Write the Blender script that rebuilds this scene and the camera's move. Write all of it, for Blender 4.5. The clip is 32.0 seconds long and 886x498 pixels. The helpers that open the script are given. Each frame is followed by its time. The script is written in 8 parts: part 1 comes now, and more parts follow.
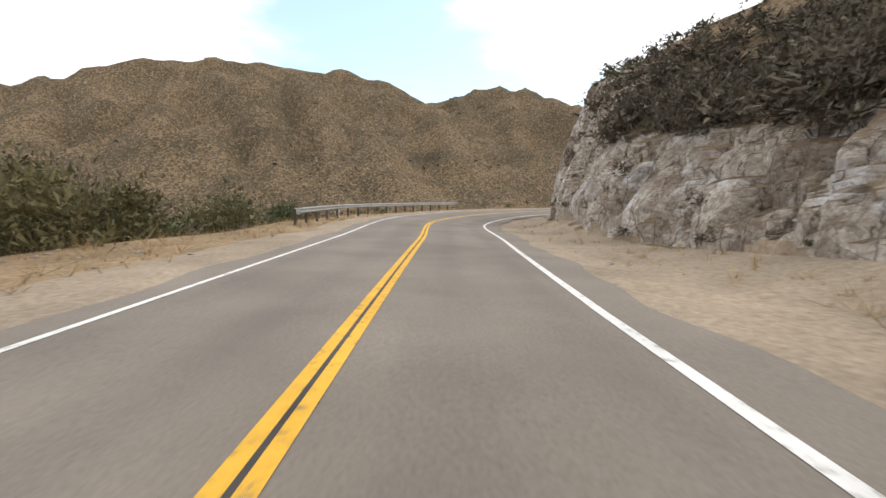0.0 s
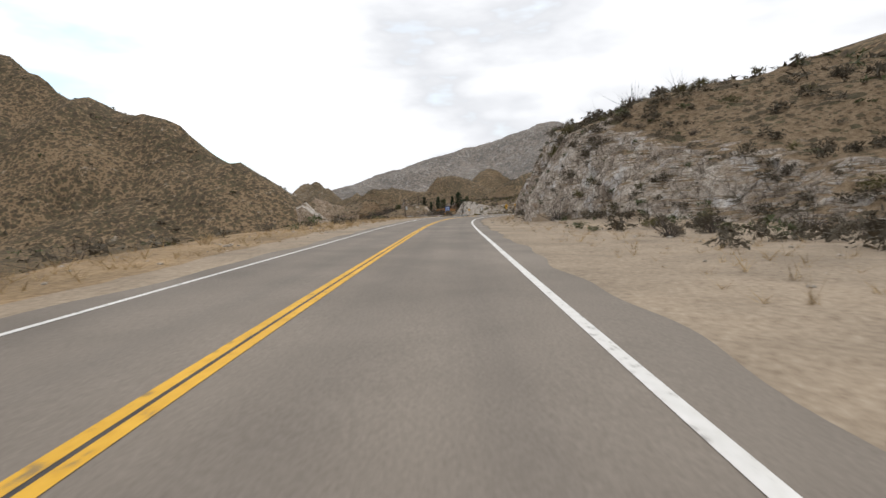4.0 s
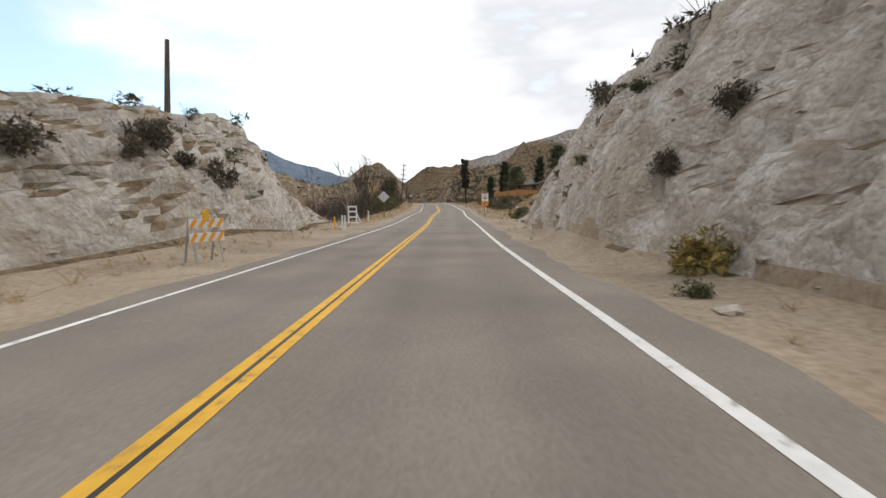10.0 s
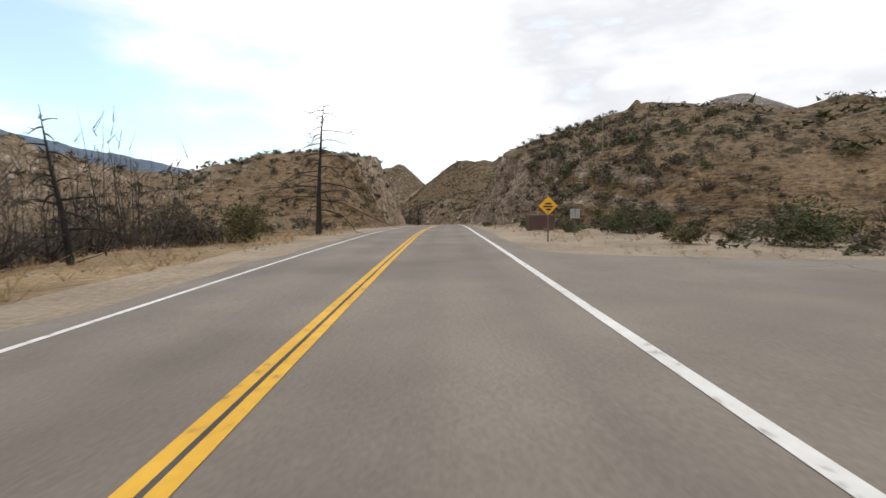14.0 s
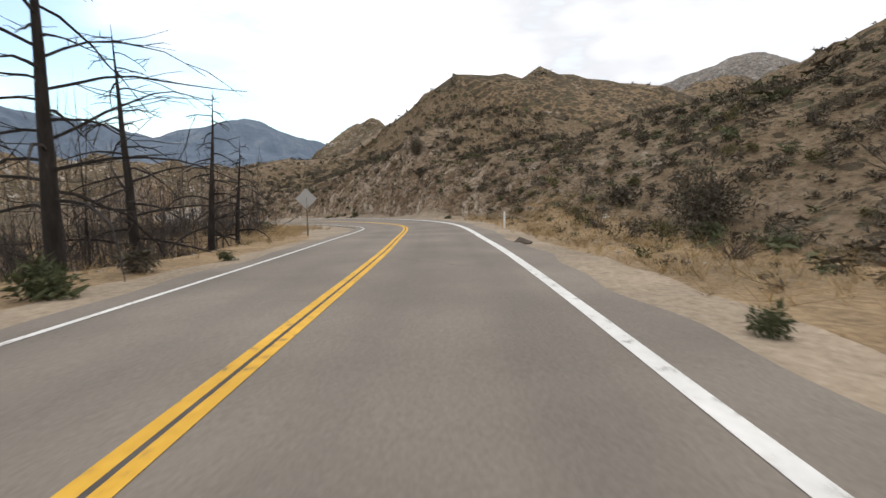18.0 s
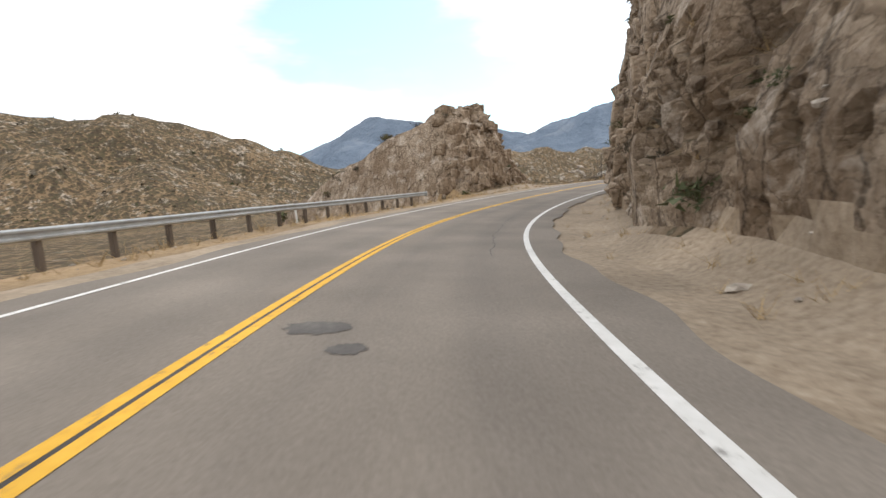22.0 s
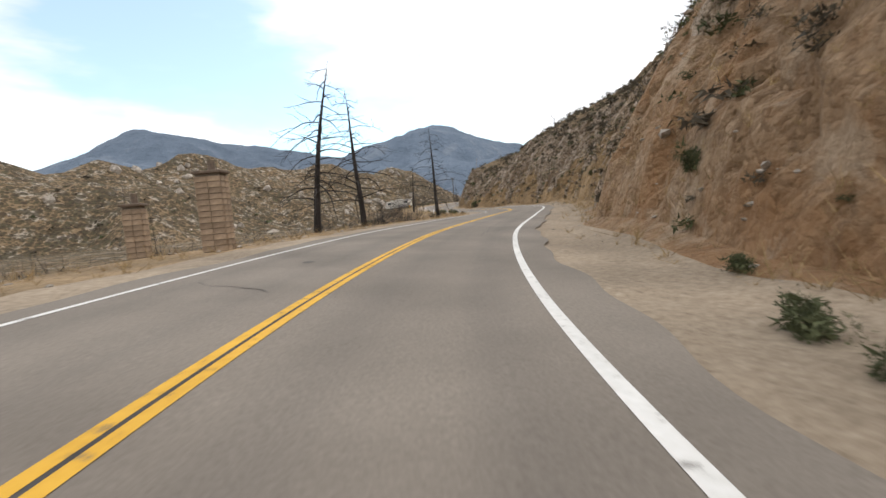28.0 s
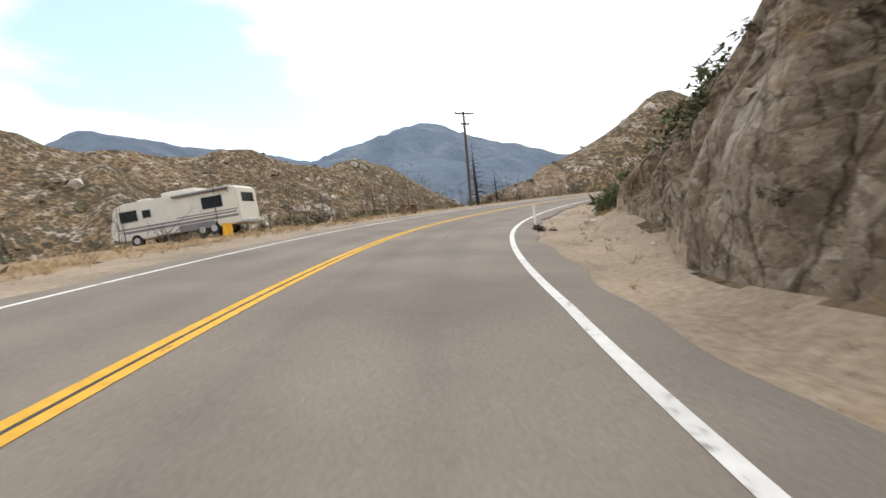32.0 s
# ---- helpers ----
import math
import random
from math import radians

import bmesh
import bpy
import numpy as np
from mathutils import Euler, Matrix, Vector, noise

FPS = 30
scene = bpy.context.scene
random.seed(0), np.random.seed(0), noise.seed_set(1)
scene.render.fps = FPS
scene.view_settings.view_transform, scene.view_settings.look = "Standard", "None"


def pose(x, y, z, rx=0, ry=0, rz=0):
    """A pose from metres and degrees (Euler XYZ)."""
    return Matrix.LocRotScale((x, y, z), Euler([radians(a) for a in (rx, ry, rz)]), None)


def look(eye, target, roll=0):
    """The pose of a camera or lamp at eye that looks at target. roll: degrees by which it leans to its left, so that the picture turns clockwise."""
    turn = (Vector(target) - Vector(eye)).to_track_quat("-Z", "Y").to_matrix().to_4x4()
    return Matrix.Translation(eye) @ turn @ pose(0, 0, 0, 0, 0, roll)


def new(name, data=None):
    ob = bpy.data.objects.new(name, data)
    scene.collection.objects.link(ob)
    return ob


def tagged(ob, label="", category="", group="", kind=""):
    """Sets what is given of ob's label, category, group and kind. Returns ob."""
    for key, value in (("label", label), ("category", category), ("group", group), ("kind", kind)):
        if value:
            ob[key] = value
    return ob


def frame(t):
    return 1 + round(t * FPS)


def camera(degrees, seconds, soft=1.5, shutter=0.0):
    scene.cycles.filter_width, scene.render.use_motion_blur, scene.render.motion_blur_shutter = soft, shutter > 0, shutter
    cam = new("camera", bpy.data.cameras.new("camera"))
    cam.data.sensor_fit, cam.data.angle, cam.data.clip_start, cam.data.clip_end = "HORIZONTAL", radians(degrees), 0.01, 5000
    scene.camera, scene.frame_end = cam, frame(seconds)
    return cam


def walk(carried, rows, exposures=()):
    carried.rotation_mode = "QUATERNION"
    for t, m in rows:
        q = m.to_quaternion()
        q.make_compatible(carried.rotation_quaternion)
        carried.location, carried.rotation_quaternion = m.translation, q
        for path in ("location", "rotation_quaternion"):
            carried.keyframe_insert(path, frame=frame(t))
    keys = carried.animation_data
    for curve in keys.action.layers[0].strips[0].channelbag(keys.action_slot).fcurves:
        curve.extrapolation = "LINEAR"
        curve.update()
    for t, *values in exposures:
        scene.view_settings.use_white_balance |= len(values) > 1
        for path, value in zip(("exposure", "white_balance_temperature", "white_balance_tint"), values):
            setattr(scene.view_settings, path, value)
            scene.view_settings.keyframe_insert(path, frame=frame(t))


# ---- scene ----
cam = camera(85.37, 32.0, soft=1.5, shutter=0.05)
PATH = [
    (0.0, 0.00, 0.00, -0.01, 84.05, 0.23, 0.29),
    (0.5, 0.31, 17.88, -0.19, 83.75, 3.00, -2.33),
    (1.0, 1.64, 35.67, -0.37, 83.76, 4.89, -11.31),
    (1.5, 6.66, 52.79, -0.45, 83.82, 5.15, -24.49),
    (2.0, 16.35, 67.88, -0.52, 83.92, 4.38, -35.42),
    (2.5, 28.06, 81.61, -0.52, 85.45, 3.16, -44.25),
    (3.0, 41.42, 93.89, -0.38, 85.92, 2.23, -50.03),
    (3.5, 55.75, 105.21, -0.18, 85.79, 2.32, -53.37),
    (4.0, 70.69, 115.88, 0.03, 85.47, 1.50, -54.53),
    (4.5, 85.92, 126.29, 0.17, 85.23, 1.23, -55.23),
    (5.0, 101.30, 136.60, 0.24, 85.11, 1.91, -56.19),
    (5.5, 117.02, 146.50, 0.24, 85.02, 3.22, -59.08),
    (6.0, 133.33, 155.53, 0.21, 84.65, 3.54, -63.80),
    (6.5, 150.33, 163.24, 0.13, 84.71, 2.63, -67.12),
    (7.0, 167.55, 170.48, 0.05, 84.57, 0.31, -66.01),
    (7.5, 184.62, 178.09, -0.06, 84.37, -1.86, -62.47),
    (8.0, 200.87, 187.28, -0.17, 84.64, -3.41, -55.13),
    (8.5, 215.69, 198.50, -0.32, 84.01, -3.87, -46.99),
    (9.0, 229.09, 211.18, -0.54, 83.82, -2.19, -44.18),
    (9.5, 241.72, 224.42, -0.85, 84.22, -0.82, -43.21),
    (10.0, 254.33, 237.53, -1.16, 84.50, 0.56, -42.96),
    (10.5, 266.79, 250.69, -1.37, 84.30, 0.85, -43.16),
    (11.0, 279.42, 263.67, -1.40, 85.22, 0.64, -41.99),
    (11.5, 291.71, 276.98, -1.24, 85.87, 0.50, -41.47),
    (12.0, 304.21, 290.12, -0.98, 85.82, 0.36, -41.27),
    (12.5, 316.45, 303.47, -0.65, 85.84, 0.21, -40.53),
    (13.0, 328.36, 317.01, -0.33, 86.12, 0.30, -38.64),
    (13.5, 339.59, 330.99, -0.05, 85.70, 0.56, -38.42),
    (14.0, 350.85, 344.85, 0.14, 85.64, 0.69, -38.95),
    (14.5, 362.15, 358.57, 0.21, 85.55, 0.69, -39.11),
    (15.0, 373.40, 372.27, 0.16, 85.17, 0.65, -39.29),
    (15.5, 384.73, 385.82, -0.04, 84.53, 0.53, -39.64),
    (16.0, 396.02, 399.39, -0.34, 83.92, 0.42, -38.93),
    (16.5, 407.22, 413.06, -0.73, 83.51, 0.52, -38.42),
    (17.0, 418.34, 426.83, -1.20, 83.18, 0.78, -38.53),
    (17.5, 429.63, 440.52, -1.74, 82.76, 0.93, -39.97),
    (18.0, 441.13, 454.05, -2.35, 82.26, 0.73, -40.31),
    (18.5, 452.52, 467.65, -3.08, 82.44, 0.30, -36.02),
    (19.0, 462.68, 482.09, -3.92, 81.36, -1.51, -26.86),
    (19.5, 469.50, 498.26, -4.91, 81.14, -3.71, -17.48),
    (20.0, 473.53, 515.30, -5.91, 81.27, -3.85, -8.75),
    (20.5, 475.14, 532.72, -6.89, 81.60, -2.09, 1.73),
    (21.0, 473.91, 550.15, -7.86, 81.63, 0.46, 6.52),
    (21.5, 472.07, 567.51, -8.76, 82.77, 3.09, 5.87),
    (22.0, 470.82, 584.94, -9.34, 83.06, 4.74, 0.95),
    (22.5, 472.12, 602.42, -9.48, 84.20, 5.73, -10.55),
    (23.0, 477.89, 619.01, -9.31, 84.83, 4.09, -25.26),
    (23.5, 486.84, 634.18, -8.93, 85.86, 4.16, -35.08),
    (24.0, 498.04, 647.80, -8.59, 85.88, 3.67, -42.93),
    (24.5, 510.19, 660.60, -8.24, 85.42, -0.61, -41.95),
    (25.0, 521.67, 674.01, -8.16, 84.25, -1.66, -32.78),
    (25.5, 529.58, 689.88, -8.23, 84.92, -2.29, -20.57),
    (26.0, 534.87, 706.96, -8.35, 85.05, -2.07, -11.12),
    (26.5, 537.08, 724.83, -8.50, 84.92, -0.90, -3.42),
    (27.0, 537.83, 742.96, -8.63, 84.79, 1.13, -1.70),
    (27.5, 539.09, 761.15, -8.73, 84.78, 3.28, -7.41),
    (28.0, 543.02, 779.04, -8.73, 84.96, 4.65, -19.24),
    (28.5, 550.49, 795.88, -8.59, 85.62, 4.50, -29.86),
    (29.0, 560.48, 811.45, -8.40, 85.84, 2.33, -32.64),
    (29.5, 569.86, 827.42, -8.26, 85.43, -1.56, -24.92),
    (30.0, 576.44, 844.70, -8.28, 84.34, -2.66, -13.67),
    (30.5, 580.33, 862.71, -8.39, 84.75, -1.89, -9.90),
    (31.0, 583.40, 880.80, -8.43, 85.35, 0.37, -9.20),
    (31.5, 587.14, 898.69, -8.29, 85.13, 2.99, -11.70),
    (32.0, 591.60, 916.33, -7.96, 85.86, 5.19, -20.39),
]
EXPOSURE = [(0.0, 0.1), (1.5, 0.0), (3.0, -0.32), (6.0, -0.17), (8.0, -0.08), (9.0, -0.28), (12.0, -0.27), (15.0, -0.27), (18.0, -0.2), (20.5, 0.05), (22.0, 0.15), (24.0, 0.0), (28.0, -0.08), (29.0, -0.18), (30.0, -0.04), (32.0, 0.15)]
walk(cam, [(t, pose(x, y, z, rx, ry, rz)) for t, x, y, z, rx, ry, rz in PATH], EXPOSURE)

# ---- light: high thin cloud, veiled sun towards +x ----
SUN_AZ, SUN_EL = radians(18), radians(46)


def make_world():
    w = bpy.data.worlds.new("sky")
    scene.world = w
    w.use_nodes = True
    nt = w.node_tree
    nt.nodes.clear()
    n, l = nt.nodes.new, nt.links.new
    out = n("ShaderNodeOutputWorld")
    bg = n("ShaderNodeBackground")
    sky = n("ShaderNodeTexSky")
    sky.sky_type, sky.sun_disc = "NISHITA", False
    sky.sun_elevation, sky.sun_rotation = SUN_EL, radians(90) - SUN_AZ
    sky.air_density, sky.dust_density = 1.0, 1.2
    tc = n("ShaderNodeTexCoord")
    mp = n("ShaderNodeMapping")
    mp.inputs["Scale"].default_value = (1.5, 1.5, 4.6)
    mp.inputs["Location"].default_value = (0.35, 0.2, 0.1)
    nz = n("ShaderNodeTexNoise")
    nz.inputs["Scale"].default_value, nz.inputs["Detail"].default_value, nz.inputs["Roughness"].default_value = 1.7, 5, 0.5
    sep = n("ShaderNodeSeparateXYZ")
    # the cloud deck is thinnest towards +y
    gap = n("ShaderNodeMapRange")
    gap.inputs["From Min"].default_value, gap.inputs["From Max"].default_value = 0.70, 1.0
    gap.inputs["To Min"].default_value, gap.inputs["To Max"].default_value = 0.22, -0.02
    add = n("ShaderNodeMath")
    ramp = n("ShaderNodeValToRGB")
    ramp.color_ramp.elements[0].position, ramp.color_ramp.elements[1].position = 0.44, 0.60
    ramp.color_ramp.elements[0].color = (0.30, 0.30, 0.30, 1)
    cl = n("ShaderNodeValToRGB")
    cl.color_ramp.elements[0].position, cl.color_ramp.elements[0].color = 0.38, (7.2, 7.35, 7.7, 1)
    cl.color_ramp.elements[1].position, cl.color_ramp.elements[1].color = 0.60, (11.0, 11.1, 11.3, 1)
    mix = n("ShaderNodeMix")
    mix.data_type = "RGBA"
    l(tc.outputs["Generated"], mp.inputs["Vector"])
    l(mp.outputs["Vector"], nz.inputs["Vector"])
    l(tc.outputs["Generated"], sep.inputs[0])
    l(sep.outputs["Y"], gap.inputs["Value"])
    l(nz.outputs["Fac"], add.inputs[0])
    l(gap.outputs["Result"], add.inputs[1])
    l(add.outputs[0], ramp.inputs["Fac"])
    l(nz.outputs["Fac"], cl.inputs["Fac"])
    l(ramp.outputs["Color"], mix.inputs["Factor"])
    bright = n("ShaderNodeVectorMath")
    bright.operation = "MULTIPLY"
    bright.inputs[1].default_value = (2.0, 2.3, 2.2)
    l(sky.outputs[0], bright.inputs[0])
    l(bright.outputs["Vector"], mix.inputs["A"])
    l(cl.outputs["Color"], mix.inputs["B"])
    l(mix.outputs["Result"], bg.inputs["Color"])
    bg.inputs["Strength"].default_value = 0.14
    l(bg.outputs[0], out.inputs["Surface"])


make_world()
sun = new("sun", bpy.data.lights.new("sun", "SUN"))
sun.data.energy, sun.data.angle, sun.data.color = 0.75, radians(12), (1.0, 0.95, 0.88)
sun.matrix_world = look((0, 0, 0), (-math.cos(SUN_AZ) * math.cos(SUN_EL), -math.sin(SUN_AZ) * math.cos(SUN_EL), -math.sin(SUN_EL)))


# ---- materials ----
def material(name, stops, scale=1.0, detail=6, rough=0.9, bump=0.3, bump_scale=None, coarse=0.12, coarse_amount=0.35, metal=0.0, spec=0.3, coords="Object", stretch=None, crack=0.0, crack_scale=1.0, island=0.0, obrand=0.0, distance=0.05):
    """Noise-driven colour (stops: list of (position, rgb)), a coarse variation over it, bump and optional cracks."""
    m = bpy.data.materials.new(name)
    m.use_nodes = True
    nt = m.node_tree
    n, l = nt.nodes.new, nt.links.new
    b = nt.nodes["Principled BSDF"]
    b.inputs["Roughness"].default_value, b.inputs["Metallic"].default_value = rough, metal
    b.inputs["Specular IOR Level"].default_value = spec
    tc = n("ShaderNodeTexCoord")
    vec = tc.outputs[coords]
    if stretch:
        mp = n("ShaderNodeMapping")
        mp.inputs["Scale"].default_value = stretch
        l(vec, mp.inputs["Vector"])
        vec = mp.outputs["Vector"]
    fine = n("ShaderNodeTexNoise")
    fine.inputs["Scale"].default_value, fine.inputs["Detail"].default_value, fine.inputs["Roughness"].default_value = scale, detail, 0.65
    l(vec, fine.inputs["Vector"])
    ramp = n("ShaderNodeValToRGB")
    els = ramp.color_ramp.elements
    while len(els) < len(stops):
        els.new(0.5)
    for e, (p, c) in zip(els, stops):
        e.position, e.color = p, (*c, 1)
    l(fine.outputs["Fac"], ramp.inputs["Fac"])
    col = ramp.outputs["Color"]
    if coarse_amount:
        big = n("ShaderNodeTexNoise")
        big.inputs["Scale"].default_value, big.inputs["Detail"].default_value = scale * coarse, 4
        l(vec, big.inputs["Vector"])
        mr = n("ShaderNodeMapRange")
        mr.inputs["From Min"].default_value, mr.inputs["From Max"].default_value = 0.3, 0.7
        mr.inputs["To Min"].default_value, mr.inputs["To Max"].default_value = 1 - coarse_amount, 1 + coarse_amount
        l(big.outputs["Fac"], mr.inputs["Value"])
        mul = n("ShaderNodeVectorMath")
        mul.operation = "SCALE"
        l(col, mul.inputs[0])
        l(mr.outputs["Result"], mul.inputs["Scale"])
        col = mul.outputs["Vector"]
    height = fine.outputs["Fac"]
    if crack:
        vo = n("ShaderNodeTexVoronoi")
        vo.feature = "DISTANCE_TO_EDGE"
        vo.inputs["Scale"].default_value = crack_scale
        wob = n("ShaderNodeVectorMath")
        wob.operation = "MULTIPLY_ADD"
        wob.inputs[1].default_value = (0.7 / crack_scale,) * 3
        l(fine.outputs["Color"], wob.inputs[0])
        l(vec, wob.inputs[2])
        l(wob.outputs["Vector"], vo.inputs["Vector"])
        cr = n("ShaderNodeMapRange")
        cr.inputs["From Min"].default_value, cr.inputs["From Max"].default_value = 0.0, 0.06
        cr.inputs["To Min"].default_value, cr.inputs["To Max"].default_value = 1 - crack, 1
        l(vo.outputs["Distance"], cr.inputs["Value"])
        mul = n("ShaderNodeVectorMath")
        mul.operation = "SCALE"
        l(col, mul.inputs[0])
        l(cr.outputs["Result"], mul.inputs["Scale"])
        col = mul.outputs["Vector"]
        mh = n("ShaderNodeMath")
        mh.operation = "MULTIPLY"
        l(height, mh.inputs[0])
        l(cr.outputs["Result"], mh.inputs[1])
        height = mh.outputs[0]
    if island or obrand:
        src = n("ShaderNodeNewGeometry").outputs["Random Per Island"] if island else n("ShaderNodeObjectInfo").outputs["Random"]
        amt = island or obrand
        mr = n("ShaderNodeMapRange")
        mr.inputs["To Min"].default_value, mr.inputs["To Max"].default_value = 1 - amt, 1 + amt
        l(src, mr.inputs["Value"])
        mul = n("ShaderNodeVectorMath")
        mul.operation = "SCALE"
        l(col, mul.inputs[0])
        l(mr.outputs["Result"], mul.inputs["Scale"])
        col = mul.outputs["Vector"]
    l(col, b.inputs["Base Color"])
    if bump:
        bn = n("ShaderNodeBump")
        bn.inputs["Strength"].default_value, bn.inputs["Distance"].default_value = bump, distance
        if bump_scale:
            f2 = n("ShaderNodeTexNoise")
            f2.inputs["Scale"].default_value, f2.inputs["Detail"].default_value = bump_scale, 5
            l(vec, f2.inputs["Vector"])
            ad = n("ShaderNodeMath")
            l(height, ad.inputs[0])
            l(f2.outputs["Fac"], ad.inputs[1])
            height = ad.outputs[0]
        l(height, bn.inputs["Height"])
        l(bn.outputs["Normal"], b.inputs["Normal"])
    return m


def by_slope(name, flat, steep, lo, hi):
    """Two material recipes in one: flat ground and steep ground, mixed by how far the surface leans."""
    m = flat.copy()
    m.name = name
    nt = m.node_tree
    n, l = nt.nodes.new, nt.links.new
    out = nt.nodes["Material Output"]
    flat_shader = nt.nodes["Principled BSDF"]
    made = {}
    for node in steep.node_tree.nodes:
        if node.bl_idname == "ShaderNodeOutputMaterial":
            continue
        c = n(node.bl_idname)
        made[node.name] = c
        for key in ("feature", "operation", "data_type"):
            if key == "feature" and node.bl_idname == "ShaderNodeTexVoronoi":
                c.feature = node.feature
            if key == "data_type" and node.bl_idname == "ShaderNodeMix":
                c.data_type, c.blend_type = node.data_type, node.blend_type
            if key == "operation" and node.bl_idname in ("ShaderNodeMath", "ShaderNodeVectorMath"):
                c.operation = node.operation
        if node.bl_idname == "ShaderNodeValToRGB":
            while len(c.color_ramp.elements) < len(node.color_ramp.elements):
                c.color_ramp.elements.new(0.5)
            for a, b in zip(c.color_ramp.elements, node.color_ramp.elements):
                a.position, a.color = b.position, b.color
        for a, b in zip(c.inputs, node.inputs):
            if b.bl_idname != "NodeSocketShader" and not b.is_linked and b.bl_idname != "NodeSocketVirtual":
                try:
                    a.default_value = b.default_value
                except (AttributeError, TypeError):
                    pass
    for k in steep.node_tree.links:
        if k.to_node.name in made and k.from_node.name in made:
            src = made[k.from_node.name].outputs[list(k.from_node.outputs).index(k.from_socket)]
            dst = made[k.to_node.name].inputs[list(k.to_node.inputs).index(k.to_socket)]
            l(src, dst)
    geo = n("ShaderNodeNewGeometry")
    sep = n("ShaderNodeSeparateXYZ")
    l(geo.outputs["True Normal"], sep.inputs[0])
    nz = n("ShaderNodeTexNoise")
    nz.inputs["Scale"].default_value, nz.inputs["Detail"].default_value = 0.8, 6
    tc = n("ShaderNodeTexCoord")
    l(tc.outputs["Object"], nz.inputs["Vector"])
    ma = n("ShaderNodeMath")
    ma.operation = "MULTIPLY_ADD"
    ma.inputs[1].default_value, ma.inputs[2].default_value = 0.5, -0.25
    l(nz.outputs["Fac"], ma.inputs[0])
    ad = n("ShaderNodeMath")
    l(sep.outputs["Z"], ad.inputs[0])
    l(ma.outputs[0], ad.inputs[1])
    mr = n("ShaderNodeMapRange")
    mr.inputs["From Min"].default_value, mr.inputs["From Max"].default_value = lo, hi
    l(ad.outputs[0], mr.inputs["Value"])
    mx = n("ShaderNodeMixShader")
    l(mr.outputs["Result"], mx.inputs[0])
    l(made["Principled BSDF"].outputs[0], mx.inputs[1])
    l(flat_shader.outputs[0], mx.inputs[2])
    l(mx.outputs[0], out.inputs["Surface"])
    return m


def node_noise(nt, vec, scale, detail=6, rough=0.6):
    q = nt.nodes.new("ShaderNodeTexNoise")
    q.inputs["Scale"].default_value, q.inputs["Detail"].default_value, q.inputs["Roughness"].default_value = scale, detail, rough
    nt.links.new(vec, q.inputs["Vector"])
    return q


def node_ramp(nt, src, stops):
    q = nt.nodes.new("ShaderNodeValToRGB")
    els = q.color_ramp.elements
    while len(els) < len(stops):
        els.new(0.5)
    for e, (pos, c) in zip(els, stops):
        e.position, e.color = pos, (*c, 1)
    nt.links.new(src, q.inputs["Fac"])
    return q.outputs["Color"]


def node_mix(nt, fac, a, b, blend="MIX"):
    q = nt.nodes.new("ShaderNodeMix")
    q.data_type, q.blend_type = "RGBA", blend
    if isinstance(fac, float):
        q.inputs["Factor"].default_value = fac
    else:
        nt.links.new(fac, q.inputs["Factor"])
    for sock, val in ((q.inputs["A"], a), (q.inputs["B"], b)):
        if isinstance(val, tuple):
            sock.default_value = (*val, 1)
        else:
            nt.links.new(val, sock)
    return q.outputs["Result"]


def node_wobble(nt, vec, src, amount):
    q = nt.nodes.new("ShaderNodeVectorMath")
    q.operation = "MULTIPLY_ADD"
    q.inputs[1].default_value = (amount,) * 3
    nt.links.new(src, q.inputs[0])
    nt.links.new(vec, q.inputs[2])
    return q.outputs["Vector"]


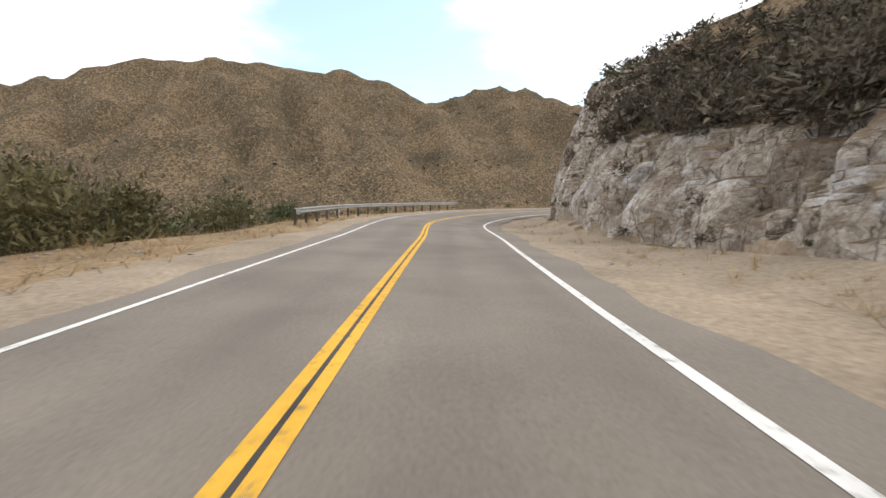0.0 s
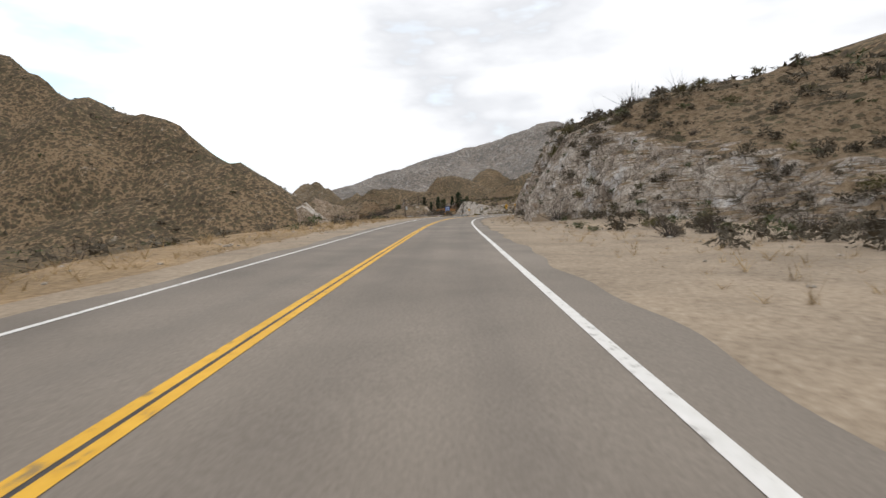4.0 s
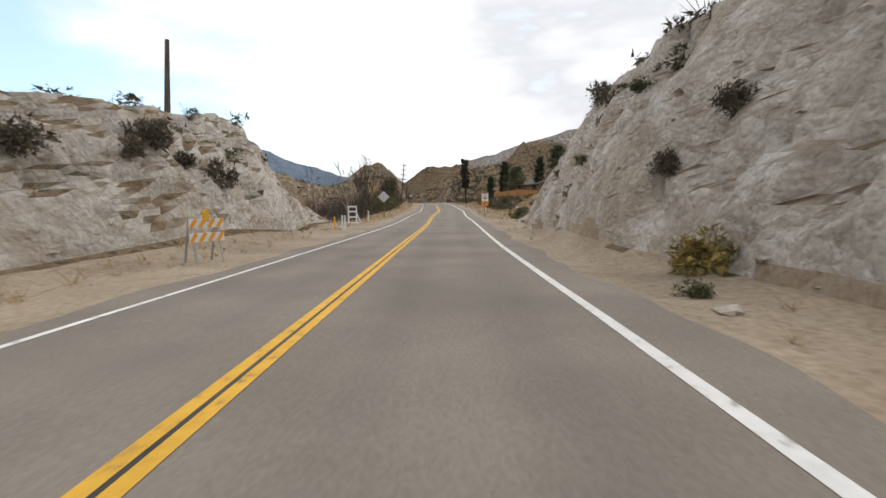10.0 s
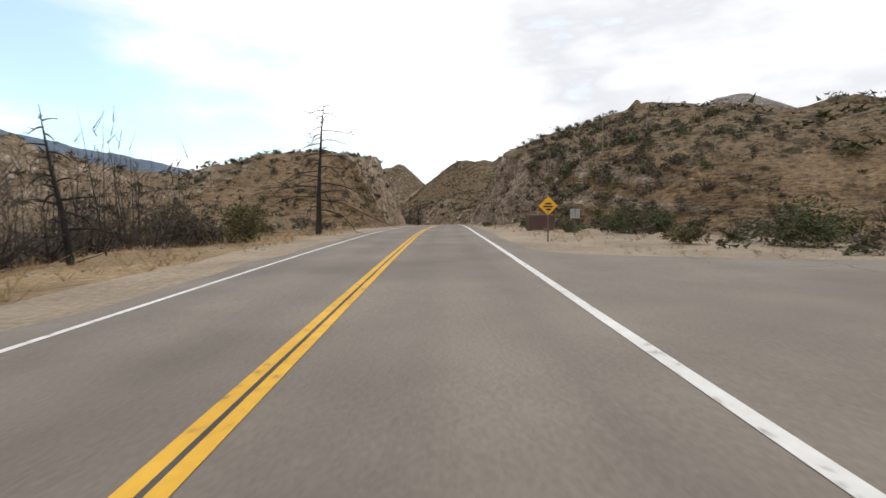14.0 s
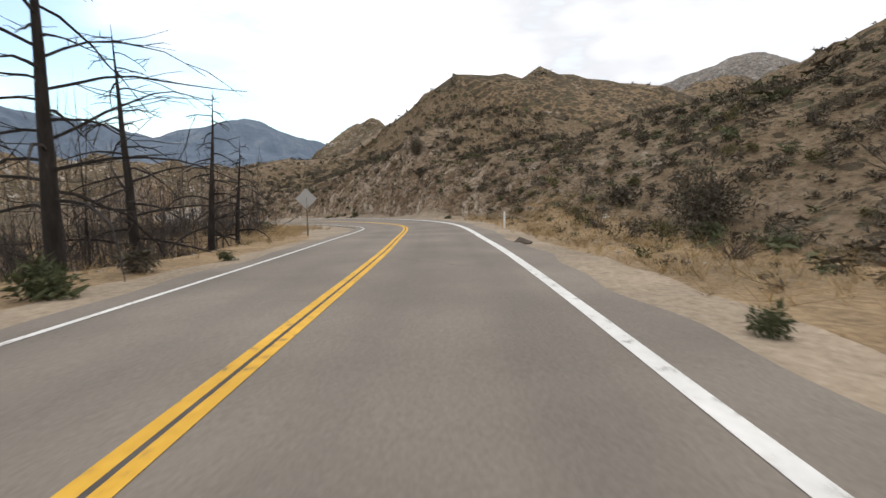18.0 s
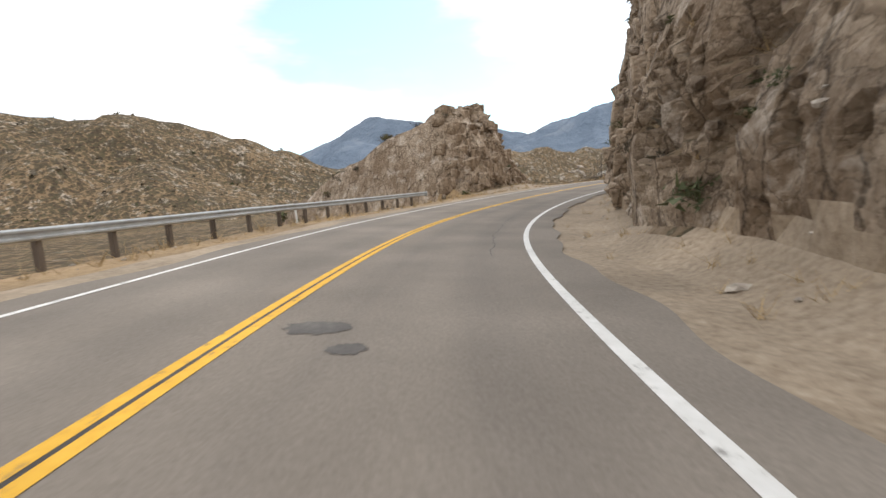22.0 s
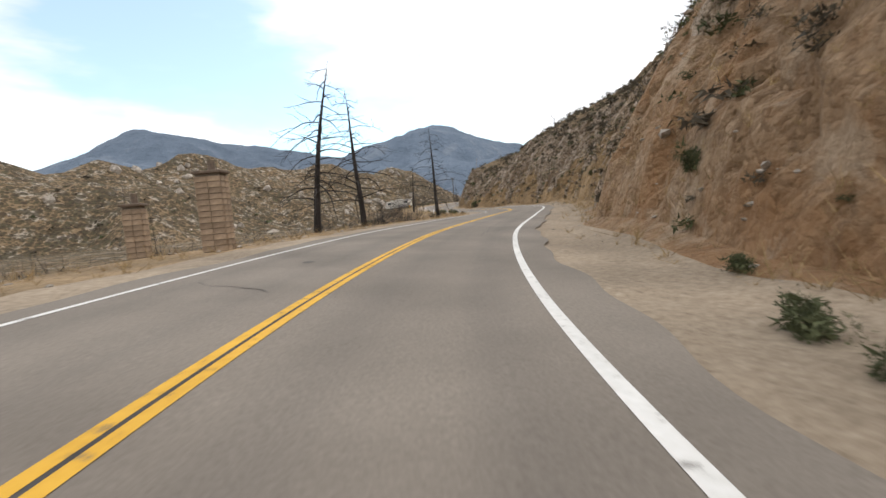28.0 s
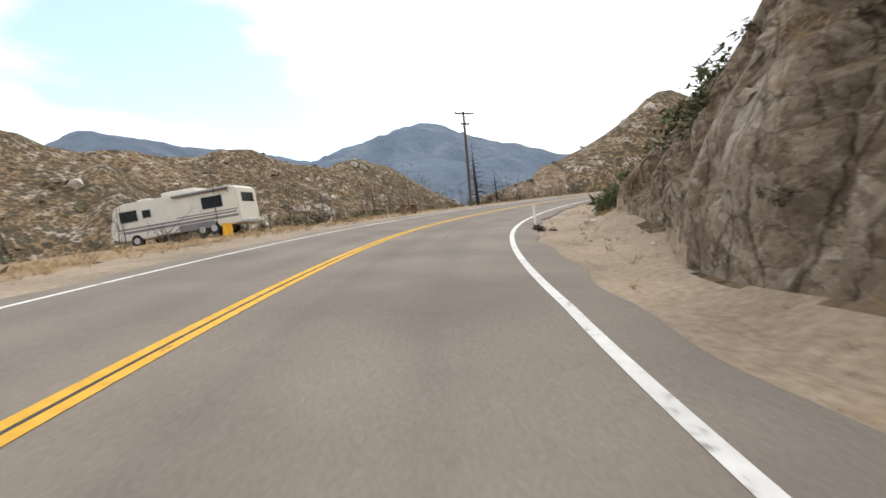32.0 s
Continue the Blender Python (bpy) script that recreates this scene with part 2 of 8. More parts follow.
def rock(name, tones, rust, pale, patch=(0.47, 0.60), cracked=1.0):
    """Jointed, broken rock: each broken block its own tone, fine grain, rusty and bleached patches, dark joints."""
    m = bpy.data.materials.new(name)
    m.use_nodes = True
    nt = m.node_tree
    n, l = nt.nodes.new, nt.links.new
    b = nt.nodes["Principled BSDF"]
    b.inputs["Roughness"].default_value, b.inputs["Specular IOR Level"].default_value = 0.93, 0.25
    vec = n("ShaderNodeTexCoord").outputs["Object"]
    mid = node_noise(nt, vec, 1.1, 9, 0.68)
    grain = node_noise(nt, vec, 6.5, 8, 0.7)
    warped = node_wobble(nt, vec, mid.outputs["Color"], 0.75)
    block = n("ShaderNodeTexVoronoi")
    block.inputs["Scale"].default_value = 1.9
    l(warped, block.inputs["Vector"])
    chip = n("ShaderNodeTexVoronoi")
    chip.inputs["Scale"].default_value = 5.2
    l(warped, chip.inputs["Vector"])
    joint = n("ShaderNodeTexVoronoi")
    joint.feature = "DISTANCE_TO_EDGE"
    joint.inputs["Scale"].default_value = 1.9
    l(warped, joint.inputs["Vector"])
    lo, hi = tones[0], tones[-1]
    grained = node_ramp(nt, grain.outputs["Fac"], [(0.32 + 0.36 * i / (len(tones) - 1), c) for i, c in enumerate(tones)])
    blocks = node_ramp(nt, block.outputs["Color"], [(0.15 + 0.7 * i / (len(tones) - 1), c) for i, c in enumerate(tones)])
    chips = node_ramp(nt, chip.outputs["Color"], [(0.1 + 0.8 * i / (len(tones) - 1), c) for i, c in enumerate(tones)])
    col = node_mix(nt, 0.5, grained, blocks)
    col = node_mix(nt, 0.42, col, chips)
    mp = n("ShaderNodeMapping")
    mp.inputs["Scale"].default_value = (1, 1, 0.45)
    l(vec, mp.inputs["Vector"])
    zone = node_noise(nt, mp.outputs["Vector"], 0.33, 7, 0.62)
    f = node_ramp(nt, zone.outputs["Fac"], [(patch[0], (0, 0, 0)), (patch[1], (0.75, 0.75, 0.75))])
    col = node_mix(nt, f, col, node_mix(nt, 0.8, col, rust))
    zone2 = node_noise(nt, warped, 0.6, 8, 0.66)
    f = node_ramp(nt, zone2.outputs["Fac"], [(0.54, (0, 0, 0)), (0.64, (0.8, 0.8, 0.8))])
    col = node_mix(nt, f, col, node_mix(nt, 0.7, col, pale))
    dark = node_ramp(nt, joint.outputs["Distance"], [(0.0, (0.30, 0.28, 0.26)), (0.03, (1, 1, 1))])
    col = node_mix(nt, 0.7 * cracked, col, dark, "MULTIPLY")
    mp2 = n("ShaderNodeMapping")
    mp2.inputs["Scale"].default_value = (1, 1, 0.28)
    mp2.inputs["Rotation"].default_value = (0.18, -0.14, 0)
    l(warped, mp2.inputs["Vector"])
    cleft = n("ShaderNodeTexVoronoi")
    cleft.feature = "DISTANCE_TO_EDGE"
    cleft.inputs["Scale"].default_value = 0.8
    l(mp2.outputs["Vector"], cleft.inputs["Vector"])
    dark = node_ramp(nt, cleft.outputs["Distance"], [(0.0, (0.22, 0.20, 0.18)), (0.03, (1, 1, 1))])
    col = node_mix(nt, 0.85 * cracked, col, dark, "MULTIPLY")
    l(col, b.inputs["Base Color"])
    h1 = n("ShaderNodeMath")
    h1.operation = "MULTIPLY_ADD"
    h1.inputs[1].default_value = 0.55
    l(grain.outputs["Fac"], h1.inputs[0])
    l(mid.outputs["Fac"], h1.inputs[2])
    h2 = n("ShaderNodeMath")
    h2.operation = "MULTIPLY_ADD"
    h2.inputs[1].default_value = -0.7
    l(chip.outputs["Distance"], h2.inputs[0])
    l(h1.outputs[0], h2.inputs[2])
    bn = n("ShaderNodeBump")
    bn.inputs["Strength"].default_value, bn.inputs["Distance"].default_value = 1.0, 0.16
    l(h2.outputs[0], bn.inputs["Height"])
    l(bn.outputs["Normal"], b.inputs["Normal"])
    return m


def scrubland(name, soil, brush, scale, cover, outcrop=None):
    """Ground seen from afar: soil with round dark brush in two sizes and, where given, pale outcrops."""
    m = bpy.data.materials.new(name)
    m.use_nodes = True
    nt = m.node_tree
    n, l = nt.nodes.new, nt.links.new
    b = nt.nodes["Principled BSDF"]
    b.inputs["Roughness"].default_value, b.inputs["Specular IOR Level"].default_value = 0.97, 0.1
    vec = n("ShaderNodeTexCoord").outputs["Object"]
    fine = node_noise(nt, vec, scale * 2.2, 9, 0.66)
    big = node_noise(nt, vec, scale * 0.06, 8, 0.68)
    col = node_ramp(nt, fine.outputs["Fac"], [(0.3 + 0.4 * i / (len(soil) - 1), c) for i, c in enumerate(soil)])
    if outcrop:
        sp = n("ShaderNodeSeparateXYZ")
        l(vec, sp.inputs[0])
        north = n("ShaderNodeMapRange")
        north.inputs["From Min"].default_value, north.inputs["From Max"].default_value = 620, 860
        north.inputs["To Min"].default_value, north.inputs["To Max"].default_value = -0.035, 0.06
        l(sp.outputs["Y"], north.inputs["Value"])
        more = n("ShaderNodeMath")
        l(node_noise(nt, vec, scale * 0.4, 9, 0.72).outputs["Fac"], more.inputs[0])
        l(north.outputs[0], more.inputs[1])
        f = node_ramp(nt, more.outputs[0], [(0.57, (0, 0, 0)), (0.64, (0.85, 0.85, 0.85))])
        col = node_mix(nt, f, col, outcrop)
    warped = node_wobble(nt, vec, fine.outputs["Color"], 0.5 / scale)
    height = fine.outputs["Fac"]
    for k, (sc, off) in enumerate(((scale, 0.0), (scale * 2.3, 0.03)) if outcrop else ((scale, 0.0), (scale * 2.3, 0.03), (scale * 0.42, -0.06))):
        vo = n("ShaderNodeTexVoronoi")
        vo.inputs["Scale"].default_value = sc
        l(warped, vo.inputs["Vector"])
        ad = n("ShaderNodeMath")
        ad.operation = "MULTIPLY_ADD"
        ad.inputs[1].default_value = -0.75 if outcrop else -0.55
        l(big.outputs["Fac"], ad.inputs[0])
        l(vo.outputs["Distance"], ad.inputs[2])
        f = node_ramp(nt, ad.outputs[0], [(cover + off - 0.10, (0.8, 0.8, 0.8)), (cover + off + 0.12, (0, 0, 0))])
        tone = node_ramp(nt, vo.outputs["Color"], [(0.2 + 0.6 * i / (len(brush) - 1), c) for i, c in enumerate(brush)])
        col = node_mix(nt, f, col, tone)
        h = n("ShaderNodeMath")
        h.operation = "MULTIPLY_ADD"
        h.inputs[1].default_value = 0.6
        l(f, h.inputs[0])
        l(height, h.inputs[2])
        height = h.outputs[0]
    l(col, b.inputs["Base Color"])
    bn = n("ShaderNodeBump")
    bn.inputs["Strength"].default_value, bn.inputs["Distance"].default_value = (0.5, 0.2 / scale) if outcrop else (0.9, 0.35 / scale)
    l(height, bn.inputs["Height"])
    l(bn.outputs["Normal"], b.inputs["Normal"])
    return m


ASPHALT = material("asphalt", [(0.28, (0.160, 0.135, 0.110)), (0.5, (0.202, 0.172, 0.142)), (0.74, (0.246, 0.212, 0.178))], 26, 9, 0.93, 0.16, 90, coarse=0.014, coarse_amount=0.16, distance=0.008)
ASPHALT_DARK = material("fresh_asphalt", [(0.3, (0.05, 0.049, 0.05)), (0.7, (0.085, 0.082, 0.08))], 14, 8, 0.9, 0.25, 60, coarse_amount=0.2, distance=0.01)
PATCH_DARK = material("dark_road_stain", [(0.3, (0.090, 0.081, 0.074)), (0.7, (0.135, 0.122, 0.110))], 12, 8, 0.9, 0.25, 60, coarse_amount=0.2, distance=0.01)


def worn_lanes(m):
    """Darker wheel paths and lengthwise streaks, from the road's own UV (metres across, metres along)."""
    nt = m.node_tree
    n, l = nt.nodes.new, nt.links.new
    b = nt.nodes["Principled BSDF"]
    col = b.inputs["Base Color"].links[0].from_socket
    uv = n("ShaderNodeTexCoord").outputs["UV"]
    sep = n("ShaderNodeSeparateXYZ")
    l(uv, sep.inputs[0])
    q = sep.outputs["X"]
    for off in (0.0, -1.85, -0.8):
        ad = n("ShaderNodeMath")
        ad.inputs[1].default_value = off
        l(q, ad.inputs[0])
        ab = n("ShaderNodeMath")
        ab.operation = "ABSOLUTE"
        l(ad.outputs[0], ab.inputs[0])
        q = ab.outputs[0]
    mp = n("ShaderNodeMapping")
    mp.inputs["Scale"].default_value = (2.2, 0.06, 1)
    l(uv, mp.inputs["Vector"])
    streak = node_noise(nt, mp.outputs["Vector"], 1.0, 6, 0.62)
    wide = n("ShaderNodeMath")
    wide.operation = "MULTIPLY_ADD"
    wide.inputs[1].default_value, wide.inputs[2].default_value = 1.2, -0.6
    l(streak.outputs["Fac"], wide.inputs[0])
    add = n("ShaderNodeMath")
    l(q, add.inputs[0])
    l(wide.outputs[0], add.inputs[1])
    tone = node_ramp(nt, add.outputs[0], [(0.0, (0.93, 0.93, 0.935)), (0.62, (1.05, 1.045, 1.04))])
    l(node_mix(nt, 1.0, col, tone, "MULTIPLY"), b.inputs["Base Color"])


worn_lanes(ASPHALT)
TAR = material("crack_sealant", [(0.3, (0.05, 0.045, 0.042)), (0.7, (0.09, 0.08, 0.072))], 3, 5, 0.8, 0.1)
PAINT_WHITE = material("white_road_paint", [(0.33, (0.30, 0.28, 0.26)), (0.42, (0.66, 0.64, 0.60)), (0.7, (0.76, 0.74, 0.71))], 6, 10, 0.75, 0.1, coarse_amount=0.08)
PAINT_YELLOW = material("yellow_road_paint", [(0.33, (0.28, 0.19, 0.08)), (0.42, (0.66, 0.36, 0.035)), (0.7, (0.75, 0.43, 0.05))], 6, 10, 0.75, 0.1, coarse_amount=0.1)
DIRT = material("dry_dirt", [(0.28, (0.195, 0.146, 0.100)), (0.42, (0.272, 0.210, 0.148)), (0.58, (0.340, 0.268, 0.192)), (0.76, (0.42, 0.345, 0.262))], 7.0, 11, 0.95, 0.45, 30, coarse=0.05, coarse_amount=0.22, distance=0.03)
GRASSY = material("dry_grass_ground", [(0.30, (0.150, 0.102, 0.056)), (0.45, (0.25, 0.170, 0.093)), (0.60, (0.335, 0.234, 0.130)), (0.75, (0.42, 0.305, 0.178))], 6.0, 11, 0.95, 0.6, 22, coarse=0.05, coarse_amount=0.3, distance=0.05)
RUSSET = material("russet_grass_slope", [(0.32, (0.075, 0.050, 0.030)), (0.46, (0.15, 0.100, 0.056)), (0.58, (0.225, 0.150, 0.080)), (0.72, (0.30, 0.215, 0.125))], 2.2, 11, 0.95, 0.8, 8, coarse=0.12, coarse_amount=0.32, distance=0.14)
ROCK_GREY = rock("pale_grey_rock", [(0.155, 0.122, 0.094), (0.375, 0.312, 0.255), (0.56, 0.49, 0.415), (0.76, 0.695, 0.615)], (0.165, 0.122, 0.088), (0.8, 0.8, 0.8))
ROCK_TAN = rock("tan_rock", [(0.136, 0.0986, 0.07), (0.302, 0.226, 0.156), (0.461, 0.358, 0.258), (0.636, 0.516, 0.398)], (0.185, 0.120, 0.070), (0.731, 0.636, 0.533), (0.44, 0.58))
ROCK_PALE = rock("bleached_sandy_rock", [(0.36, 0.305, 0.25), (0.54, 0.48, 0.41), (0.67, 0.61, 0.54), (0.76, 0.71, 0.65)], (0.42, 0.335, 0.245), (0.78, 0.75, 0.70), cracked=0.2)
ROCK_MIXED = rock("grey_tan_rock", [(0.102, 0.074, 0.052), (0.240, 0.180, 0.128), (0.385, 0.305, 0.226), (0.56, 0.47, 0.38)], (0.168, 0.110, 0.066), (0.66, 0.57, 0.47))
SLOPE_SOIL = scrubland("brushy_slope_soil", [(0.135, 0.093, 0.056), (0.215, 0.154, 0.096), (0.300, 0.225, 0.148)], [(0.058, 0.046, 0.031), (0.080, 0.066, 0.042), (0.092, 0.086, 0.048)], 0.95, -0.10)
HILL = scrubland("chaparral_hillside", [(0.155, 0.104, 0.060), (0.225, 0.156, 0.092), (0.300, 0.218, 0.136)], [(0.052, 0.040, 0.029), (0.068, 0.055, 0.036), (0.084, 0.074, 0.044)], 0.40, 0.09, (0.42, 0.36, 0.29))
# Blue of the distance haze is put into the mountains' base colour.
FAR = material("haze_blue_mountain", [(0.35, (0.115, 0.15, 0.20)), (0.55, (0.15, 0.19, 0.245)), (0.75, (0.24, 0.27, 0.31))], 0.012, 12, 1.0, 0.9, coarse_amount=0.15, distance=30)
# Scrub for the far massif, soil and brush tones greyed to paint in haze.
HAZY = scrubland("haze_greyed_hillside", [(0.20, 0.165, 0.135), (0.26, 0.22, 0.185), (0.33, 0.29, 0.25)], [(0.105, 0.098, 0.092), (0.125, 0.115, 0.105), (0.14, 0.13, 0.115)], 0.07, 0.03, (0.36, 0.33, 0.30))
ORANGE_EARTH = rock("orange_decomposed_rock", [(0.17, 0.105, 0.058), (0.31, 0.20, 0.115), (0.41, 0.275, 0.165), (0.52, 0.37, 0.24)], (0.36, 0.19, 0.085), (0.55, 0.43, 0.31), cracked=0.3)
# Darker brown rock for the right bank near road time 1.5.
ROCK_DARK = rock("dark_brown_rock", [(0.075, 0.058, 0.045), (0.17, 0.135, 0.105), (0.27, 0.215, 0.165), (0.42, 0.345, 0.27)], (0.12, 0.085, 0.058), (0.60, 0.52, 0.43))
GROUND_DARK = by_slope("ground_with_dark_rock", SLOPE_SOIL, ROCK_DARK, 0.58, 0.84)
GROUND_GREY = by_slope("ground_with_grey_rock", SLOPE_SOIL, ROCK_GREY, 0.58, 0.84)
GROUND_PALE = by_slope("ground_with_bleached_rock", SLOPE_SOIL, ROCK_PALE, 0.58, 0.84)
GROUND_TAN = by_slope("ground_with_tan_rock", SLOPE_SOIL, ROCK_TAN, 0.66, 0.92)
GROUND_MIXED = by_slope("ground_with_grey_tan_rock", SLOPE_SOIL, ROCK_MIXED, 0.62, 0.88)

# ---- road line: south half and north half of the centre stripe, south to north ----
ROAD_SOUTH = [
    (-1.08, -35.82, -1.31), (-1.17, -17.90, -1.41), (-1.06, 0.01, -1.41), (-0.95, 17.93, -1.54), (-0.54, 36.06, -1.61),
    (4.73, 53.68, -1.68), (14.49, 69.28, -1.77), (26.58, 83.03, -1.82), (39.95, 95.62, -1.71), (54.39, 107.04, -1.51),
    (69.43, 117.68, -1.33), (84.69, 128.09, -1.20), (100.12, 138.40, -1.10), (115.94, 148.33, -1.07), (132.34, 157.49, -1.09),
    (149.46, 165.26, -1.20), (166.80, 172.25, -1.36), (183.95, 179.42, -1.52), (200.03, 188.55, -1.67), (214.78, 199.57, -1.82),
    (227.91, 212.35, -2.02), (240.48, 225.60, -2.29), (253.05, 238.75, -2.56), (265.54, 251.89, -2.76), (278.12, 264.90, -2.80),
]
ROAD_MIDDLE = [
    (290.54, 278.08, -2.64), (303.28, 290.99, -2.38), (315.27, 304.52, -2.06), (327.18, 317.99, -1.73), (338.49, 331.88, -1.45),
    (349.68, 345.80, -1.26), (360.81, 359.67, -1.18), (371.96, 373.46, -1.24), (383.33, 386.99, -1.44), (394.65, 400.52, -1.74),
    (405.88, 414.14, -2.13), (416.97, 427.95, -2.59), (428.26, 441.67, -3.13), (439.79, 455.20, -3.75), (451.15, 468.73, -4.49),
    (461.50, 482.75, -5.37), (468.41, 498.61, -6.39), (472.54, 515.47, -7.38), (474.13, 532.73, -8.33), (472.60, 550.02, -9.26),
    (470.56, 567.36, -10.09), (468.54, 584.93, -10.57), (469.67, 602.92, -10.67), (475.32, 620.21, -10.51), (484.47, 635.85, -10.15),
]
ROAD_NORTH = [
    (495.81, 649.80, -9.85), (508.36, 662.28, -9.67), (520.20, 674.99, -9.63), (528.40, 690.35, -9.69), (533.57, 707.23, -9.81),
    (535.64, 724.95, -9.93), (536.20, 743.04, -10.01), (537.27, 761.40, -10.04), (540.97, 779.71, -9.98), (548.46, 796.99, -9.84),
    (558.45, 812.72, -9.74), (568.31, 828.18, -9.71), (575.11, 845.09, -9.75), (578.94, 862.97, -9.84), (582.14, 881.03, -9.83),
    (585.46, 899.07, -9.62), (589.01, 917.22, -9.15), (596.56, 934.34, -8.56), (608.12, 949.04, -8.05), (621.75, 961.65, -7.59),
    (637.19, 971.89, -7.16), (653.71, 980.09, -6.76), (670.88, 986.66, -6.39), (688.35, 992.11, -6.03), (705.95, 996.87, -5.68),
]


def spline(points, per):
    """Catmull-Rom through the points, per samples a span."""
    p = np.array(points, float)
    p = np.vstack([2 * p[0] - p[1], p, 2 * p[-1] - p[-2]])
    u = (np.arange(per) / per)[:, None]
    out = []
    for i in range(1, len(p) - 2):
        a, b, c, d = p[i - 1:i + 3]
        out.append(0.5 * (2 * b + (c - a) * u + (2 * a - 5 * b + 4 * c - d) * u ** 2 + (3 * b - a - 3 * c + d) * u ** 3))
    return np.vstack(out + [p[-2:-1]])


PER = 108
C = spline(ROAD_SOUTH + ROAD_MIDDLE + ROAD_NORTH, PER // 2)
T = np.arange(len(C)) / PER - 1.0
tang = np.gradient(C, axis=0)
tang /= np.linalg.norm(tang[:, :2], axis=1)[:, None]
LEFT = np.stack([-tang[:, 1], tang[:, 0], 0 * T], 1)
SMOOTH_Z = np.convolve(np.pad(C[:, 2], 120, mode="edge"), np.ones(241) / 241, "valid")


# Cross-fall of the road, in degrees every half second: above zero the left side is the higher
FALL_SOUTH = [0.2, 2.4, 4.3, 4.5, 3.8, 2.7, 1.7, 1.7, 1.1, 0.9, 1.5, 2.5, 2.7, 1.9, -0.2, -2.3, -3.8, -4.1, -2.8, -1.3, -0.1, 0.3, 0.2, 0.0, -0.1, -0.3, -0.2, 0.0, 0.2, 0.2, 0.1, 0.0, -0.0]
FALL_NORTH = [0.0, 0.3, 0.3, 0.1, -0.4, -2.1, -3.9, -3.9, -2.4, -0.0, 2.5, 4.2, 4.9, 4.0, 3.6, 2.7, -0.6, -2.2, -2.7, -2.4, -1.3, 0.6, 2.7, 3.9, 3.7, 1.5, -1.7, -2.9, -2.2, -0.1, 2.4, 4.5]
FALL = np.tan(np.radians(np.interp(T, np.arange(65) * 0.5, FALL_SOUTH + FALL_NORTH)))


def cross_fall(k, u):
    """Height that the road's cross-fall adds at sample k and offset u."""
    return FALL[k] * np.clip(u, -6.5, 6.5)


def at(t, u, z=0.0):
    """World place at road time t, u metres left of the centre stripe, z above the road."""
    k = np.interp(t, T, np.arange(len(T)))
    i = int(min(k, len(T) - 2))
    f = k - i
    c = C[i] * (1 - f) + C[i + 1] * f
    l = LEFT[i] * (1 - f) + LEFT[i + 1] * f
    return Vector((c[0] + l[0] * u, c[1] + l[1] * u, c[2] + float(cross_fall(i, u)) + z))


def heading(t):
    """Degrees of the road's direction from +x at road time t."""
    k = int(np.clip(round((t + 1) * PER), 0, len(T) - 1))
    return math.degrees(math.atan2(tang[k, 1], tang[k, 0]))


def mesh_object(name, verts, faces, mat, parent=None, smooth=False):
    me = bpy.data.meshes.new(name)
    me.from_pydata([tuple(v) for v in verts], [], [tuple(f) for f in faces])
    me.materials.append(mat)
    if smooth:
        me.polygons.foreach_set("use_smooth", np.ones(len(me.polygons), bool))
    me.update()
    ob = new(name, me)
    ob.parent = parent
    return ob


def grid_faces(rows, cols):
    i = np.arange(rows - 1)[:, None] * cols + np.arange(cols - 1)[None]
    i = i.ravel()
    return np.stack([i, i + 1, i + cols + 1, i + cols], 1)


def ribbon(t0, t1, u0, u1, lift, step=1):
    """Strip of quads along the road between offsets u0 (right) and u1 (left); both may be callables of T."""
    k = np.arange(int((t0 + 1) * PER), int((t1 + 1) * PER) + 1, step)
    a = u0(T[k]) if callable(u0) else np.full(len(k), u0)
    b = u1(T[k]) if callable(u1) else np.full(len(k), u1)
    v = np.empty((len(k), 2, 3))
    v[:, 0] = C[k] + LEFT[k] * a[:, None]
    v[:, 1] = C[k] + LEFT[k] * b[:, None]
    v[:, 0, 2] += lift + cross_fall(k, a)
    v[:, 1, 2] += lift + cross_fall(k, b)
    return v.reshape(-1, 3), grid_faces(len(k), 2)[:, ::-1]


# ---- the road ----
LANE_T = np.arange(37) + 0.17
LANE_R = [3.08, 3.71, 3.66, 3.91, 3.75, 3.60, 3.56, 3.51, 3.51, 3.46, 3.75, 3.78, 3.51, 3.57, 3.56, 3.77, 3.56, 3.56, 3.57, 3.32, 3.44, 3.32, 3.77, 3.97, 3.94, 3.39, 3.42, 3.42, 3.41, 3.56, 3.46, 3.35, 4.36, 3.90, 3.60, 3.60, 3.60]
LANE_L = [3.08, 3.27, 3.13, 2.96, 2.90, 2.90, 2.83, 2.75, 2.66, 2.77, 2.93, 2.58, 2.84, 2.89, 2.98, 3.20, 2.95, 2.95, 2.82, 2.78, 3.39, 3.19, 3.15, 3.43, 2.87, 2.49, 2.80, 3.20, 3.29, 3.01, 2.89, 3.11, 3.31, 3.20, 3.20, 3.20, 3.20]


def lane_right(t):
    return -np.interp(t, LANE_T, LANE_R)


def lane_left(t):
    return np.interp(t, LANE_T, LANE_L)


def line_half(t):
    """Half the width of the right edge line, which was painted over more than once."""
    return 0.5 * np.interp(t, [0, 1, 3, 5, 6, 8, 9, 17.5, 18.2, 18.9, 19.5, 20.2, 24, 24.8, 25.6, 28, 29, 36], [0.15, 0.14, 0.15, 0.17, 0.20, 0.14, 0.16, 0.17, 0.20, 0.30, 0.20, 0.15, 0.17, 0.20, 0.18, 0.17, 0.17, 0.15])


def pavement_right(t):
    w = lane_right(t) - 0.95
    return w - 14 * np.exp(-((t - 14.15) / 0.22) ** 4) - 0.12 * np.sin(t * 23) - 0.08 * np.sin(t * 61)


